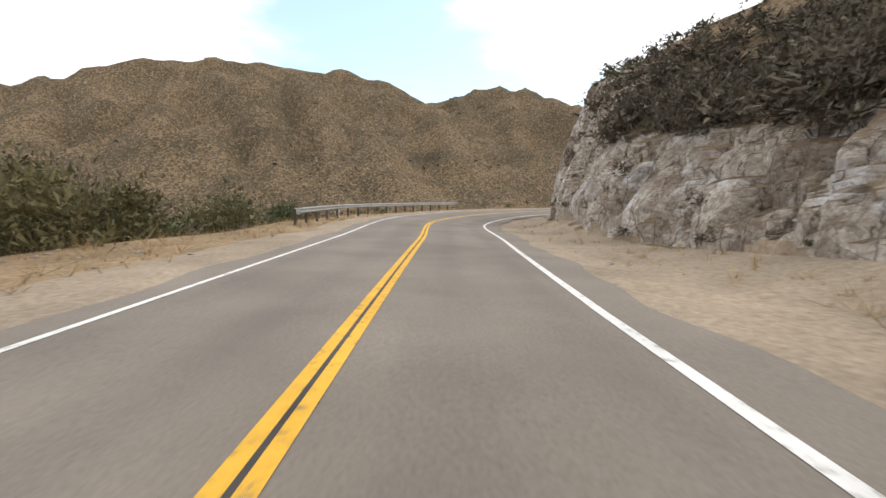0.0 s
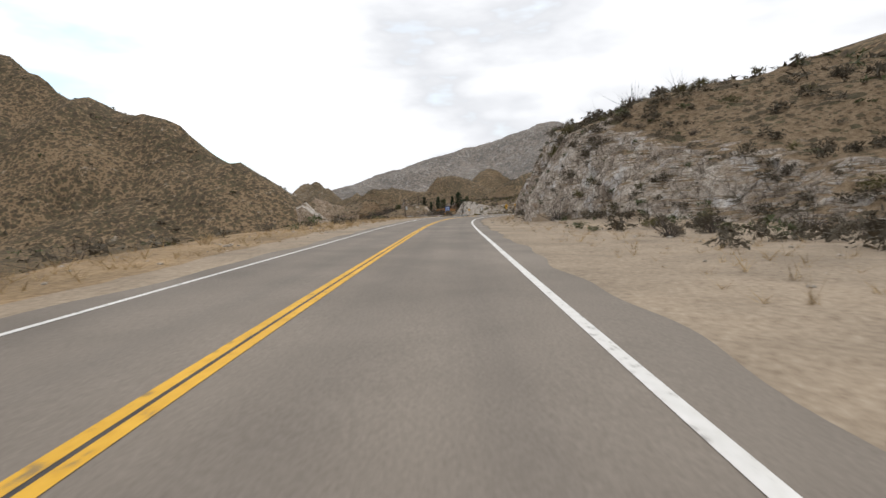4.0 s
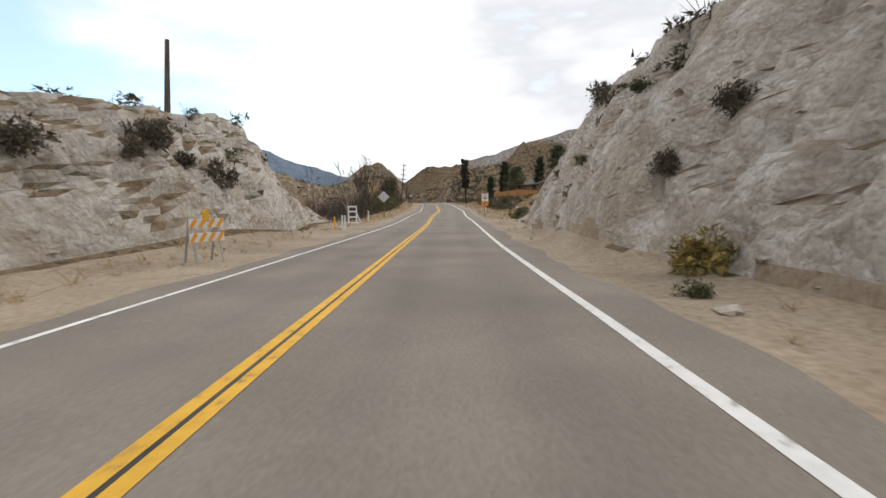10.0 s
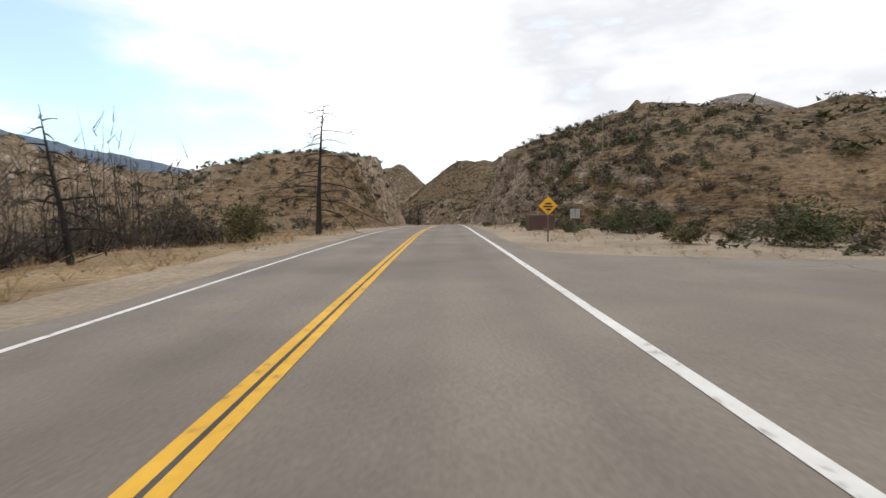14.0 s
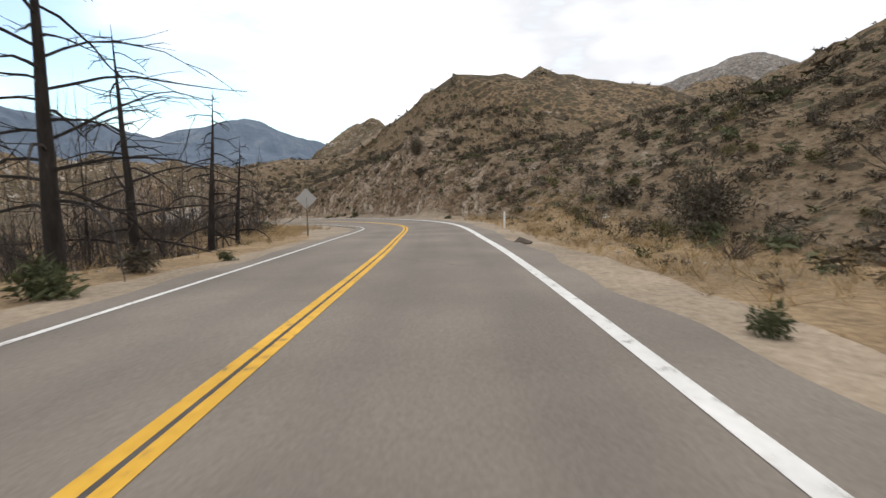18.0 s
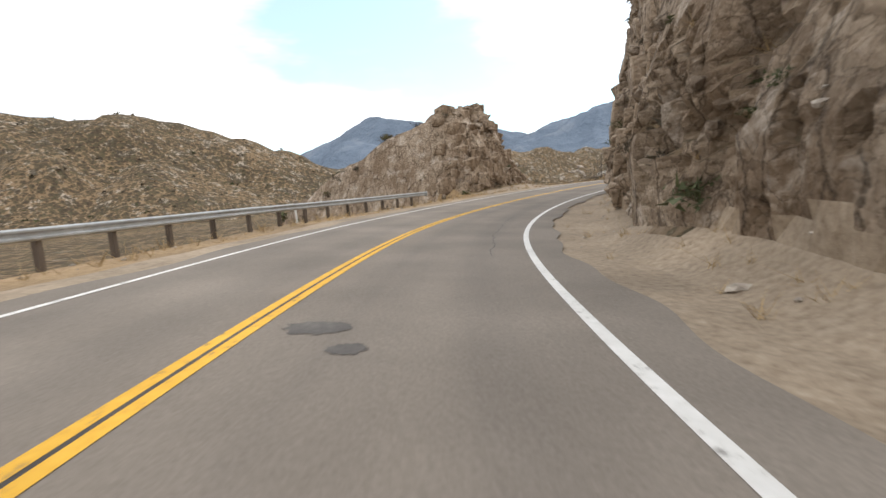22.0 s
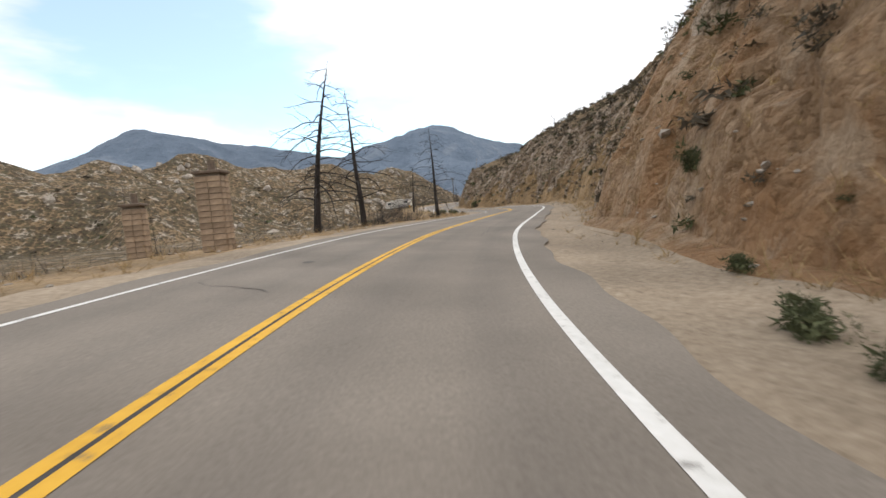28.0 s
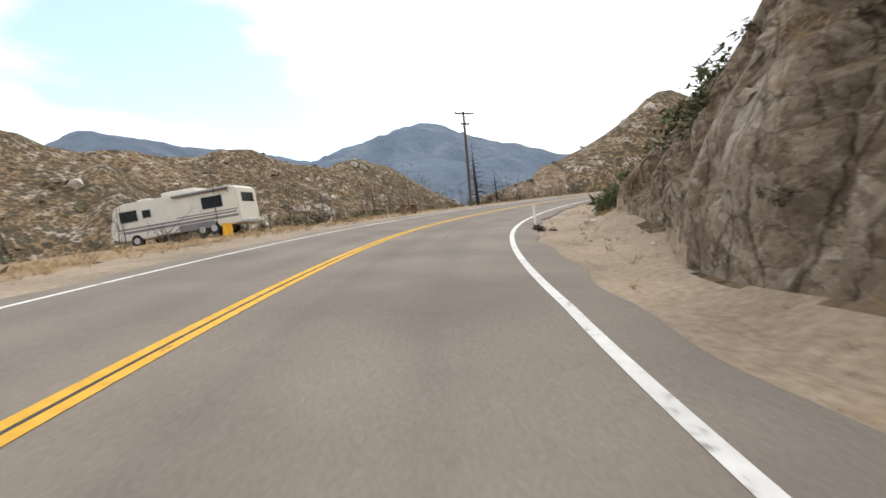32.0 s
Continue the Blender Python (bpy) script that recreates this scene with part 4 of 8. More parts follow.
def bank(side, t0, t1, mat, name, label, step=1, seed=0.0):
    """One side of the road from its pavement to OUTER metres out: shoulder, face or drop, and the ground behind."""
    k = np.arange(int((t0 + 1) * PER), int((t1 + 1) * PER) + 1, step)
    t = T[k]
    if side < 0:
        foot, high, run, back = (np.interp(t, RIGHT_T, c) for c in (RIGHT_FOOT, RIGHT_HIGH, RIGHT_RUN, RIGHT_BACK))
        edge = -pavement_right(t)
    else:
        foot, high, run = (np.interp(t, LEFT_T, c) for c in (LEFT_FOOT, LEFT_HIGH, LEFT_RUN))
        back = np.where(high > 0.5, np.where(t < 12, -7.0, np.where(t > 20, -5.0, 2.0)), VALLEY - high)
        edge = pavement_left(t)
    foot = np.maximum(foot + 0.5 * np.sin(t * 7 + seed) + 0.35 * np.sin(t * 17.3), edge + 0.8)
    reach = np.maximum(bend_reach(side)[k], foot + run + 8)
    cols_a, cols_b, cols_c = 9, 40 if side < 0 else 26, 22
    a = np.linspace(0, 1, cols_a, endpoint=False)
    b = np.linspace(0, 1, cols_b, endpoint=False)
    c = np.linspace(0, 1, cols_c) ** 1.7
    u = np.concatenate([(edge - 0.25)[:, None] + (foot - edge + 0.25)[:, None] * a, foot[:, None] + run[:, None] * b, (foot + run)[:, None] + (reach - foot - run)[:, None] * c], 1)
    face = b ** 0.8
    talus = (0.7 * np.clip(high / 5, 0, 1) * (0.6 + 0.4 * np.sin(t * 9.1 + seed)))[:, None]
    z = np.concatenate([-0.05 - 0.10 * a[None] ** 0.5 + talus * np.clip((a[None] - 0.5) / 0.5, 0, 1) ** 1.6, -0.15 + talus + (high[:, None] - talus) * face[None], -0.15 + high[:, None] + back[:, None] * np.sin(np.pi / 2 * np.clip(c * 1.6, 0, 1))[None]], 1)
    rows, cols = u.shape
    x = C[k, 0][:, None] + side * LEFT[k, 0][:, None] * u
    y = C[k, 1][:, None] + side * LEFT[k, 1][:, None] * u
    kk = np.repeat(k[:, None], cols, 1)
    z = z + C[k, 2][:, None] + side * FALL[k][:, None] * np.clip(u, 0, np.minimum(edge + 1.0, 6.5)[:, None])
    far = open_ground(x.ravel(), y.ravel(), kk.ravel(), side * u.ravel()).reshape(rows, cols)
    w = smoothstep(22, np.maximum(reach - 4, 30)[:, None], u)
    z = z * (1 - w) + far * w
    # relief: ripples and rubble on the shoulder, jointed blocks on rock faces, rolling ground behind
    rocky = np.clip(high / 5, 0, 1)
    smooth_cut = 1 - 0.45 * np.exp(-((t - 10.2) / 0.95) ** 6) - 0.3 * np.exp(-((t - 28.3) / 0.9) ** 4)
    crag = np.exp(-((t - 22.9) / 1.1) ** 4)
    fract, cells, rnd, plain_noise = noise.fractal, noise.voronoi, noise.cell, noise.noise
    for i in range(rows):
        nx, ny = LEFT[k[i], 0] * side, LEFT[k[i], 1] * side
        along = tang[k[i]]
        last, lean_most = -9.0, 0.9 * run[i] / cols_b + 0.004 + 0.22 * crag[i]
        for j in range(1, cols):
            px, py, pz = x[i, j], y[i, j], z[i, j]
            if j < cols_a:
                z[i, j] += 0.05 * plain_noise((px * 0.9, py * 0.9, 3)) + 0.025 * plain_noise((px * 3, py * 3, 5)) + 0.03
                continue
            q = u[i, j] - foot[i]
            soft = min(1.0, q / 2.0)
            lump = fract((px * 0.16, py * 0.16, pz * 0.09), 0.9, 2.1, 4)
            if j < cols_a + cols_b + 4 and rocky[i] > 0.05:
                grow = min(1.0, (j - cols_a + 1) / 7.0)
                push = 0.6 * lump + 0.1
                for size, amount in ((0.36, 0.5), (1.1, 0.26)):
                    w1 = 0.55 * lump
                    p = Vector((px * size + w1, py * size - w1, pz * size * 0.42 + w1))
                    d, c = cells(p)
                    c = c[0]
                    r1, r2, r3 = rnd(c * 7.13), rnd(c * 3.71 + Vector((9, 4, 2))), rnd(c * 5.37 + Vector((1, 8, 6)))
                    o = p - c
                    push += amount * (r1 - 0.5 + 0.9 * (r2 - 0.5) * (o.x * along[0] + o.y * along[1]) + 0.35 * (r3 - 0.5) * o.z) + amount * max(0.0, 0.09 - (d[1] - d[0])) * 7
                d, c = cells((px * 0.6 + lump * 0.5 + pz * 0.12, py * 0.6 - lump * 0.5, pz * 0.13))
                push += 0.55 * (rnd(c[0] * 4.91) - 0.5) + max(0.0, 0.10 - (d[1] - d[0])) * 7
                if crag[i] > 0.05:
                    s_at, z_at = 36 * t[i] / 1.7 + 0.35 * lump + side * 40, pz / 1.5 + 0.3 * lump
                    z_at += rnd(Vector((math.floor(s_at), 3, 1)))
                    s_at += 0.5 * rnd(Vector((math.floor(z_at), 7, 2)))
                    fs, fz = s_at % 1, z_at % 1
                    joint = min(min(fs, 1 - fs) * 1.7, min(fz, 1 - fz) * 1.5)
                    push = push * (1 - 0.55 * crag[i]) + crag[i] * (1.0 * (rnd(Vector((math.floor(s_at), math.floor(z_at), 5))) - 0.5) + (0.30 if joint < 0.17 else 0.0))
                push = max(push * (1.1 + 0.5 * crag[i]), -0.6) * rocky[i] * grow * smooth_cut[i]
                push = max(push, last - lean_most)
                last = push
                x[i, j] += nx * push
                y[i, j] += ny * push
                z[i, j] += rocky[i] * grow * (0.15 * plain_noise((px * 0.5, py * 0.5, pz * 0.5 + 9)))
            z[i, j] += soft * (0.25 + 0.9 * min(1, q / 30)) * lump * (1 + 1.2 * w[i, j]) + soft * 0.12 * plain_noise((px * 1.7, py * 1.7, 1))
    z[:, -1] -= 4.0
    verts = np.stack([x, y, z], 2).reshape(-1, 3)
    faces = grid_faces(rows, cols)
    if side > 0:
        faces = faces[:, ::-1]
    faces = faces[:, ::-1]
    ob = mesh_object(name, verts, faces, mat)
    ob.data.materials.append(DIRT)
    ob.data.materials.append(GRASSY)
    ob.data.materials.append(GROUND_PALE)
    ob.data.materials.append(GROUND_TAN)
    ob.data.materials.append(RUSSET)
    ob.data.materials.append(GROUND_GREY)
    ob.data.materials.append(ORANGE_EARTH)
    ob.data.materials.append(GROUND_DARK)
    ob.data.materials.append(SLOPE_SOIL)
    col = np.tile(np.arange(cols - 1), rows - 1)
    idx = np.zeros(len(faces), int)
    idx[col < cols_a - 1] = 1
    if side < 0:
        idx[col < cols_a - 0.3 + 1.1 * np.sin(np.repeat(t[:-1], cols - 1) * 23) + 0.7 * np.sin(np.repeat(t[:-1], cols - 1) * 61)] = 1
    if side > 0:
        idx[(col >= 3) & (col < cols_a + 16) & (np.repeat(high[:-1], cols - 1) < 1)] = 2
    when = np.repeat(t[:-1], cols - 1)
    if side < 0:
        idx[(col < cols_a + cols_b) & (when > 8.1) & (when < 9.3)] = 1
        idx[(col >= cols_a - 3) & (col < cols_a + cols_b + 12) & (when > 12.6) & (when + 0.22 * np.sin(col * 0.35) + 0.07 * np.sin(col * 1.3) < 15.2)] = 5
        idx[(col >= cols_a - 1) & (col < cols_a + cols_b + 6) & ((when > 11.3) & (when < 12.9))] = 2
    idx[(idx == 0) & (when > 9.3) & (when < 11.15) & (np.repeat(high[:-1], cols - 1) > 0.3)] = 3
    if side > 0:
        idx[(col >= 4) & (col < cols_a + cols_b + 8) & (when > 14.9) & (when < 16.2)] = 5
    if side < 0:
        idx[(idx == 0) & (when + 0.06 * np.sin(col * 0.8) > 24.55) & (when < 25.1)] = 6
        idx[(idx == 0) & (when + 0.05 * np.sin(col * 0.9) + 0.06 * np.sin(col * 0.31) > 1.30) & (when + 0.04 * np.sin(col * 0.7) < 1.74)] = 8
    idx[(idx == 0) & (when + 0.05 * np.sin(col * 0.7) > 22.0) & (when + 0.06 * np.sin(col * 0.5) < 24.0)] = 4
    if side < 0:
        idx[(idx == 0) & (col > cols_a + cols_b + 3 + 2 * np.sin(when * 13))] = 9
        idx[(col >= 3) & (col < cols_a + 14) & (when > 17.2) & (when + 0.1 * np.sin(col) < 19.0)] = 2
        low = 8 + 4 * np.sin(when * 11) + 4 * np.sin(when * 29 + 1)
        idx[(col >= cols_a - 2) & (col < cols_a + low) & (when > 29.0) & (when < 32.0)] = 2
        idx[(col >= cols_a - 2) & (col < cols_a + low + 16) & (when > 28.0) & (when < 28.95)] = 7
    ob.data.polygons.foreach_set("material_index", idx)
    BANKS[name] = (k, u, verts.reshape(rows, cols, 3), side)
    return tagged(ob, label, "bank", kind="structure")


BANKS = {}
bank(-1, -1, 11.0, GROUND_GREY, "bank_right_south", "pale grey rock cut with brush above the road shoulder")
bank(-1, 11.0, 17.0, GROUND_MIXED, "bank_right_middle", "dry brushy bank and rock cut beside the road")
bank(-1, 17.0, 29.5, GROUND_TAN, "bank_right_north", "tan jointed rock slope above the road shoulder")
bank(-1, 29.5, 35.9, GROUND_MIXED, "bank_right_end", "pale grey-tan broken rock slope above the shoulder")
bank(1, -1, 15.0, GROUND_MIXED, "bank_left_south", "dry grass verge falling away to the valley", step=2)
bank(1, 15.0, 35.9, GROUND_TAN, "bank_left_north", "dry grass verge and rock knobs above the valley", step=2)


WIDE_STEP = 7.5


def wide_ground():
    gx, gy = np.arange(-760, 1900, WIDE_STEP), np.arange(-420, 1700, WIDE_STEP)
    x, y = np.meshgrid(gx, gy)
    shape = x.shape
    x, y = x.ravel(), y.ravel()
    k, u = nearest_road(x, y)
    z = open_ground(x, y, k, u)
    amp = np.clip(hills(x, y) / 40, 0.1, 1) * smoothstep(OUTER - 14, OUTER + 34, np.abs(u))
    tall = np.clip(hills(x, y) / 110 - 0.15, 0, 1)
    up, high, way = flanks(x, y)
    spur = np.minimum(high * 0.20, 22) * (4 * up * (1 - up)) ** 0.8 * smoothstep(OUTER - 14, OUTER + 34, np.abs(u))
    for i in range(len(x)):
        if spur[i] > 0.5:
            z[i] += spur[i] * (1.7 * abs(noise.fractal((way[i] * 0.016 + up[i] * 0.5, up[i] * 0.9 + way[i] * 0.002, 2), 1.0, 2.2, 2)) - 0.5)
        r = 1 - abs(noise.fractal((x[i] * 0.0075, y[i] * 0.0075, 0), 1.0, 2.1, 4))
        g = 1 - abs(noise.fractal((x[i] * 0.0125, y[i] * 0.0125, 7), 1.0, 2.1, 2))
        z[i] += amp[i] * (19 * (r - 0.75) + (6 + 20 * tall[i]) * (g - 0.78) + 1.6 * noise.fractal((x[i] * 0.06, y[i] * 0.06, 5), 0.9, 2.1, 3))
    past = ((x - C[-1, 0]) * tang[-1, 0] + (y - C[-1, 1]) * tang[-1, 1] > -9) & (k > len(C) - 40)
    past |= ((x - C[0, 0]) * tang[0, 0] + (y - C[0, 1]) * tang[0, 1] < 9) & (k < 40)
    inside = (np.abs(u) < OUTER - 5) & ~past
    z[past] = np.where(np.abs(u[past]) < 40, np.minimum(z[past], C[np.minimum(k[past], len(C) - 1), 2] - 0.6), z[past])
    z[inside] -= 5
    x2, y2 = x.reshape(shape), y.reshape(shape)
    f = grid_faces(*shape)
    keep = ~((np.abs(u)[f] < OUTER - 22) & ~past[f]).all(1)
    ob = mesh_object("ground", np.stack([x, y, z], 1), f[keep], HILL, smooth=True)
    # flat land on to the horizon
    far = mesh_object("ground_far", [(-4500, -4500, -14), (4500, -4500, -14), (4500, 4500, -14), (-4500, 4500, -14)], [(0, 1, 2, 3)], HILL)
    tagged(far, "hazy valley floor reaching to the horizon", "ground", kind="structure")
    tagged(ob, "brown chaparral hills with dark scrub and pale outcrops", "ground", kind="structure")
    return (gx, gy, z.reshape(shape))


WIDE = wide_ground()


def mountain(name, peaks, width, label, mat=None):
    """A far massif: a ridge of peaks (x, y, height) with spurs."""
    p = spline(peaks, 40)
    t = np.gradient(p, axis=0)
    n = np.stack([-t[:, 1], t[:, 0]], 1)
    n /= np.linalg.norm(n, axis=1)[:, None]
    v = np.linspace(-1, 1, 41)
    verts = []
    for i in range(len(p)):
        for s in v:
            x, y = p[i, 0] + n[i, 0] * s * width, p[i, 1] + n[i, 1] * s * width
            r = 1 - abs(noise.fractal((x * 0.0032, y * 0.0032, 1), 0.9, 2.1, 5))
            z = p[i, 2] * (1 - abs(s)) ** 1.1 + (r - 0.8) * 90 * min(1, abs(s) * 4) * (1 - abs(s)) + 9 * noise.fractal((x * 0.012, y * 0.012, 2), 0.9, 2.1, 4)
            verts.append((x, y, z - 15))
    f = grid_faces(len(p), 41)
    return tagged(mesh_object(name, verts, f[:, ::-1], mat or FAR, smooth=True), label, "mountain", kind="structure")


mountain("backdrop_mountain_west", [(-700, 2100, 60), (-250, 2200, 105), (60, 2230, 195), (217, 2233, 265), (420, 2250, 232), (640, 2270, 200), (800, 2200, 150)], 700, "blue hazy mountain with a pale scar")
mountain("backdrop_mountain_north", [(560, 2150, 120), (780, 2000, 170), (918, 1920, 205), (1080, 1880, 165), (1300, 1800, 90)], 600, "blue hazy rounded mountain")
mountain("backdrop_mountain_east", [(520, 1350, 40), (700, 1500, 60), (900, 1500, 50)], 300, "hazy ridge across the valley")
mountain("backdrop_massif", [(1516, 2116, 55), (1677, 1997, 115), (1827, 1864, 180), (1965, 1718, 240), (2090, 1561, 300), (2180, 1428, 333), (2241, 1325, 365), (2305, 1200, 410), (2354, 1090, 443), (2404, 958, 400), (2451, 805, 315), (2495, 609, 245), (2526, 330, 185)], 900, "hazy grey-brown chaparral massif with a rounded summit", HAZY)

# ---- vegetation: templates are small soups of leaf faces, repeated into one mesh a kind ----
rng = np.random.default_rng(7)
LEAF_GREY = material("dry_brush_leaves", [(0.3, (0.062, 0.051, 0.038)), (0.55, (0.115, 0.096, 0.068)), (0.75, (0.185, 0.155, 0.108))], 2.5, 5, 0.95, 0, coarse_amount=0.3, island=0.28)
LEAF_GREEN = material("sage_green_leaves", [(0.3, (0.048, 0.056, 0.026)), (0.55, (0.095, 0.104, 0.050)), (0.75, (0.155, 0.160, 0.080))], 2.5, 5, 0.95, 0, coarse_amount=0.3, island=0.28)
LEAF_YELLOW = material("yellowed_leaves", [(0.3, (0.15, 0.11, 0.03)), (0.7, (0.30, 0.23, 0.08))], 2.5, 5, 0.95, 0, coarse_amount=0.3, island=0.4)
LEAF_OLIVE = material("olive_brush_leaves", [(0.3, (0.072, 0.062, 0.028)), (0.55, (0.135, 0.118, 0.054)), (0.75, (0.205, 0.178, 0.090))], 2.5, 5, 0.95, 0, coarse_amount=0.3, island=0.28)
STRAW = material("dry_straw", [(0.3, (0.23, 0.155, 0.0747)), (0.7, (0.46, 0.333, 0.172))], 2.0, 5, 0.95, 0, coarse_amount=0.35, island=0.35)
TWIG = material("scorched_twigs", [(0.3, (0.045, 0.036, 0.032)), (0.7, (0.10, 0.082, 0.07))], 3.0, 5, 0.95, 0, coarse_amount=0.3, island=0.35)
STONE = material("loose_stone", [(0.3, (0.22, 0.18, 0.14)), (0.7, (0.46, 0.41, 0.35))], 3.0, 7, 0.92, 0.4, coarse_amount=0.3, island=0.3)
CHAR = material("charred_bark", [(0.3, (0.018, 0.015, 0.014)), (0.6, (0.045, 0.038, 0.034)), (0.8, (0.09, 0.075, 0.065))], 6, 8, 0.95, 0.6, stretch=(1, 1, 0.25), coarse_amount=0.3)
BARK = material("grey_brown_bark", [(0.3, (0.07, 0.052, 0.038)), (0.7, (0.17, 0.13, 0.095))], 7, 8, 0.95, 0.6, stretch=(1, 1, 0.2), coarse_amount=0.25)
PALE_WOOD = material("bleached_wood", [(0.3, (0.20, 0.17, 0.13)), (0.7, (0.38, 0.33, 0.27))], 5, 7, 0.9, 0.4, stretch=(1, 1, 0.2))


def fast_mesh(name, verts, faces, mat):
    """Mesh from arrays of vertices and equal-sided faces."""
    me = bpy.data.meshes.new(name)
    n, k = faces.shape
    me.vertices.add(len(verts))
    me.vertices.foreach_set("co", np.ascontiguousarray(verts, np.float32).ravel())
    me.loops.add(n * k)
    me.loops.foreach_set("vertex_index", np.ascontiguousarray(faces, np.int32).ravel())
    me.polygons.add(n)
    me.polygons.foreach_set("loop_start", np.arange(0, n * k, k, dtype=np.int32))
    me.materials.append(mat)
    me.update(calc_edges=True)
    return me


def bush_template(leaves, size, lumps=5, flat=0.85):
    """Dome of small leaf triangles, unit wide, in a few lumps, with an uneven outline."""
    c = rng.normal(size=(lumps, 3)) * (0.17, 0.17, 0.09) + (0, 0, 0.27)
    rad = 0.15 + 0.09 * rng.random(lumps)
    which = rng.integers(0, lumps, leaves)
    d = rng.normal(size=(leaves, 3))
    d /= np.linalg.norm(d, axis=1)[:, None]
    p = c[which] + d * rad[which][:, None] * (0.35 + 0.95 * rng.random((leaves, 1)) ** 0.7)
    p[:, 2] = np.abs(p[:, 2])
    along = d * 0.8 + rng.normal(size=(leaves, 3)) * 0.6
    side = np.cross(along, rng.normal(size=(leaves, 3)))
    k = size * (0.6 + 0.8 * rng.random((leaves, 1)))
    v = np.stack([p - along * k * 0.5 + side * k * 0.2, p - along * k * 0.5 - side * k * 0.2, p + along * k], 1)
    return v * (1, 1, flat)


def twig_template(count, length):
    """Fan of bare crooked twigs."""
    base = rng.normal(size=(count, 3)) * (0.1, 0.1, 0.05)
    d = rng.normal(size=(count, 3)) * (0.55, 0.55, 0.25) + (0, 0, 0.75)
    tip = base + d * length * (0.5 + rng.random((count, 1)))
    side = np.cross(d, rng.normal(size=(count, 3)))
    side /= np.linalg.norm(side, axis=1)[:, None]
    return np.stack([base - side * 0.012, base + side * 0.012, tip], 1)


def stone_template():
    """Irregular broken stone of 20 faces."""
    g = (1 + 5 ** 0.5) / 2
    v = np.array([(-1, g, 0), (1, g, 0), (-1, -g, 0), (1, -g, 0), (0, -1, g), (0, 1, g), (0, -1, -g), (0, 1, -g), (g, 0, -1), (g, 0, 1), (-g, 0, -1), (-g, 0, 1)], float) / 2.6
    v *= 0.5 + 0.75 * rng.random((12, 1))
    v *= (1, 0.55 + 0.4 * rng.random(), 0.6)
    v[:, 2] += 0.12
    f = np.array([(0, 11, 5), (0, 5, 1), (0, 1, 7), (0, 7, 10), (0, 10, 11), (1, 5, 9), (5, 11, 4), (11, 10, 2), (10, 7, 6), (7, 1, 8), (3, 9, 4), (3, 4, 2), (3, 2, 6), (3, 6, 8), (3, 8, 9), (4, 9, 5), (2, 4, 11), (6, 2, 10), (8, 6, 7), (9, 8, 1)])
    return v[f]


def scatter(name, templates, places, sizes, mat, label, category, tall=1.0, kind="stuff"):
    """One mesh of many template copies (triangle soups), turned and sized at random."""
    out = []
    which = rng.integers(0, len(templates), len(places))
    turn = rng.random(len(places)) * 2 * np.pi
    hi = tall * (0.75 + 0.5 * rng.random(len(places)))
    for j, tpl in enumerate(templates):
        m = which == j
        if not m.any():
            continue
        c, s, z = np.cos(turn[m]), np.sin(turn[m]), sizes[m]
        x = tpl[None, :, :, 0] * c[:, None, None] - tpl[None, :, :, 1] * s[:, None, None]
        y = tpl[None, :, :, 0] * s[:, None, None] + tpl[None, :, :, 1] * c[:, None, None]
        v = np.stack([x, y, tpl[None, :, :, 2] * hi[m][:, None, None] * np.ones_like(x)], 3) * z[:, None, None, None]
        v += places[m][:, None, None, :]
        out.append(v.reshape(-1, 3))
    v = np.concatenate(out)
    ob = new(name, fast_mesh(name, v, np.arange(len(v)).reshape(-1, 3), mat))
    return tagged(ob, label, category, kind=kind)


BANK_ROWS = sorted(BANKS.values(), key=lambda q: (q[3], q[0][0]))


def drop(t, u):
    """The ground at road time t and u metres left of the centre stripe."""
    side = 1 if u > 0 else -1
    best = None
    for k, uu, v, s in BANK_ROWS:
        if s == side and T[k[0]] - 0.01 <= t <= T[k[-1]] + 0.01:
            i = int(np.argmin(np.abs(T[k] - t)))
            row = v[i]
            d = (row[:, 0] - C[k[i], 0]) * LEFT[k[i], 0] * side + (row[:, 1] - C[k[i], 1]) * LEFT[k[i], 1] * side
            best = float(np.interp(abs(u), np.maximum.accumulate(d), row[:, 2]))
    p = at(t, u)
    if best is not None and abs(u) > 4.2:
        p.z = best
    return p


def bank_points(side, t0, t1, u0, u1, count, low=-9.0, high=9.0):
    """Random places on a bank between offsets u0 and u1, with the surface's lean (z of its normal)."""
    got, lean = [], []
    for k, u, v, s in BANK_ROWS:
        if s != side:
            continue
        rows, cols = u.shape
        span = np.nonzero((T[k[:-1]] > t0) & (T[k[:-1]] < t1))[0]
        if len(span) == 0:
            continue
        share = int(count * 30 * len(span) * (2 if k[1] - k[0] == 2 else 1) / max(1.0, (min(t1, 35.9) - max(t0, -1)) * PER)) + 50
        i = span[rng.integers(0, len(span), share)]
        j = rng.integers(1, cols - 1, share)
        area = np.linalg.norm(np.cross(v[i + 1, j] - v[i, j], v[i, j + 1] - v[i, j]), axis=1)
        ok = (u[i, j] > u0) & (u[i, j] < u1) & (rng.random(len(i)) < area / 1.6)
        i, j = i[ok], j[ok]
        a, b = rng.random((2, len(i), 1))
        p = v[i, j] * (1 - a) * (1 - b) + v[i + 1, j] * a * (1 - b) + v[i, j + 1] * (1 - a) * b + v[i + 1, j + 1] * a * b
        n = np.cross(v[i + 1, j] - v[i, j], v[i, j + 1] - v[i, j])
        n /= np.linalg.norm(n, axis=1)[:, None] + 1e-9
        got.append(p)
        lean.append(np.abs(n[:, 2]))
    p, q = np.concatenate(got), np.concatenate(lean)
    pick = rng.permutation(len(p))[:count]
    return p[pick], q[pick]


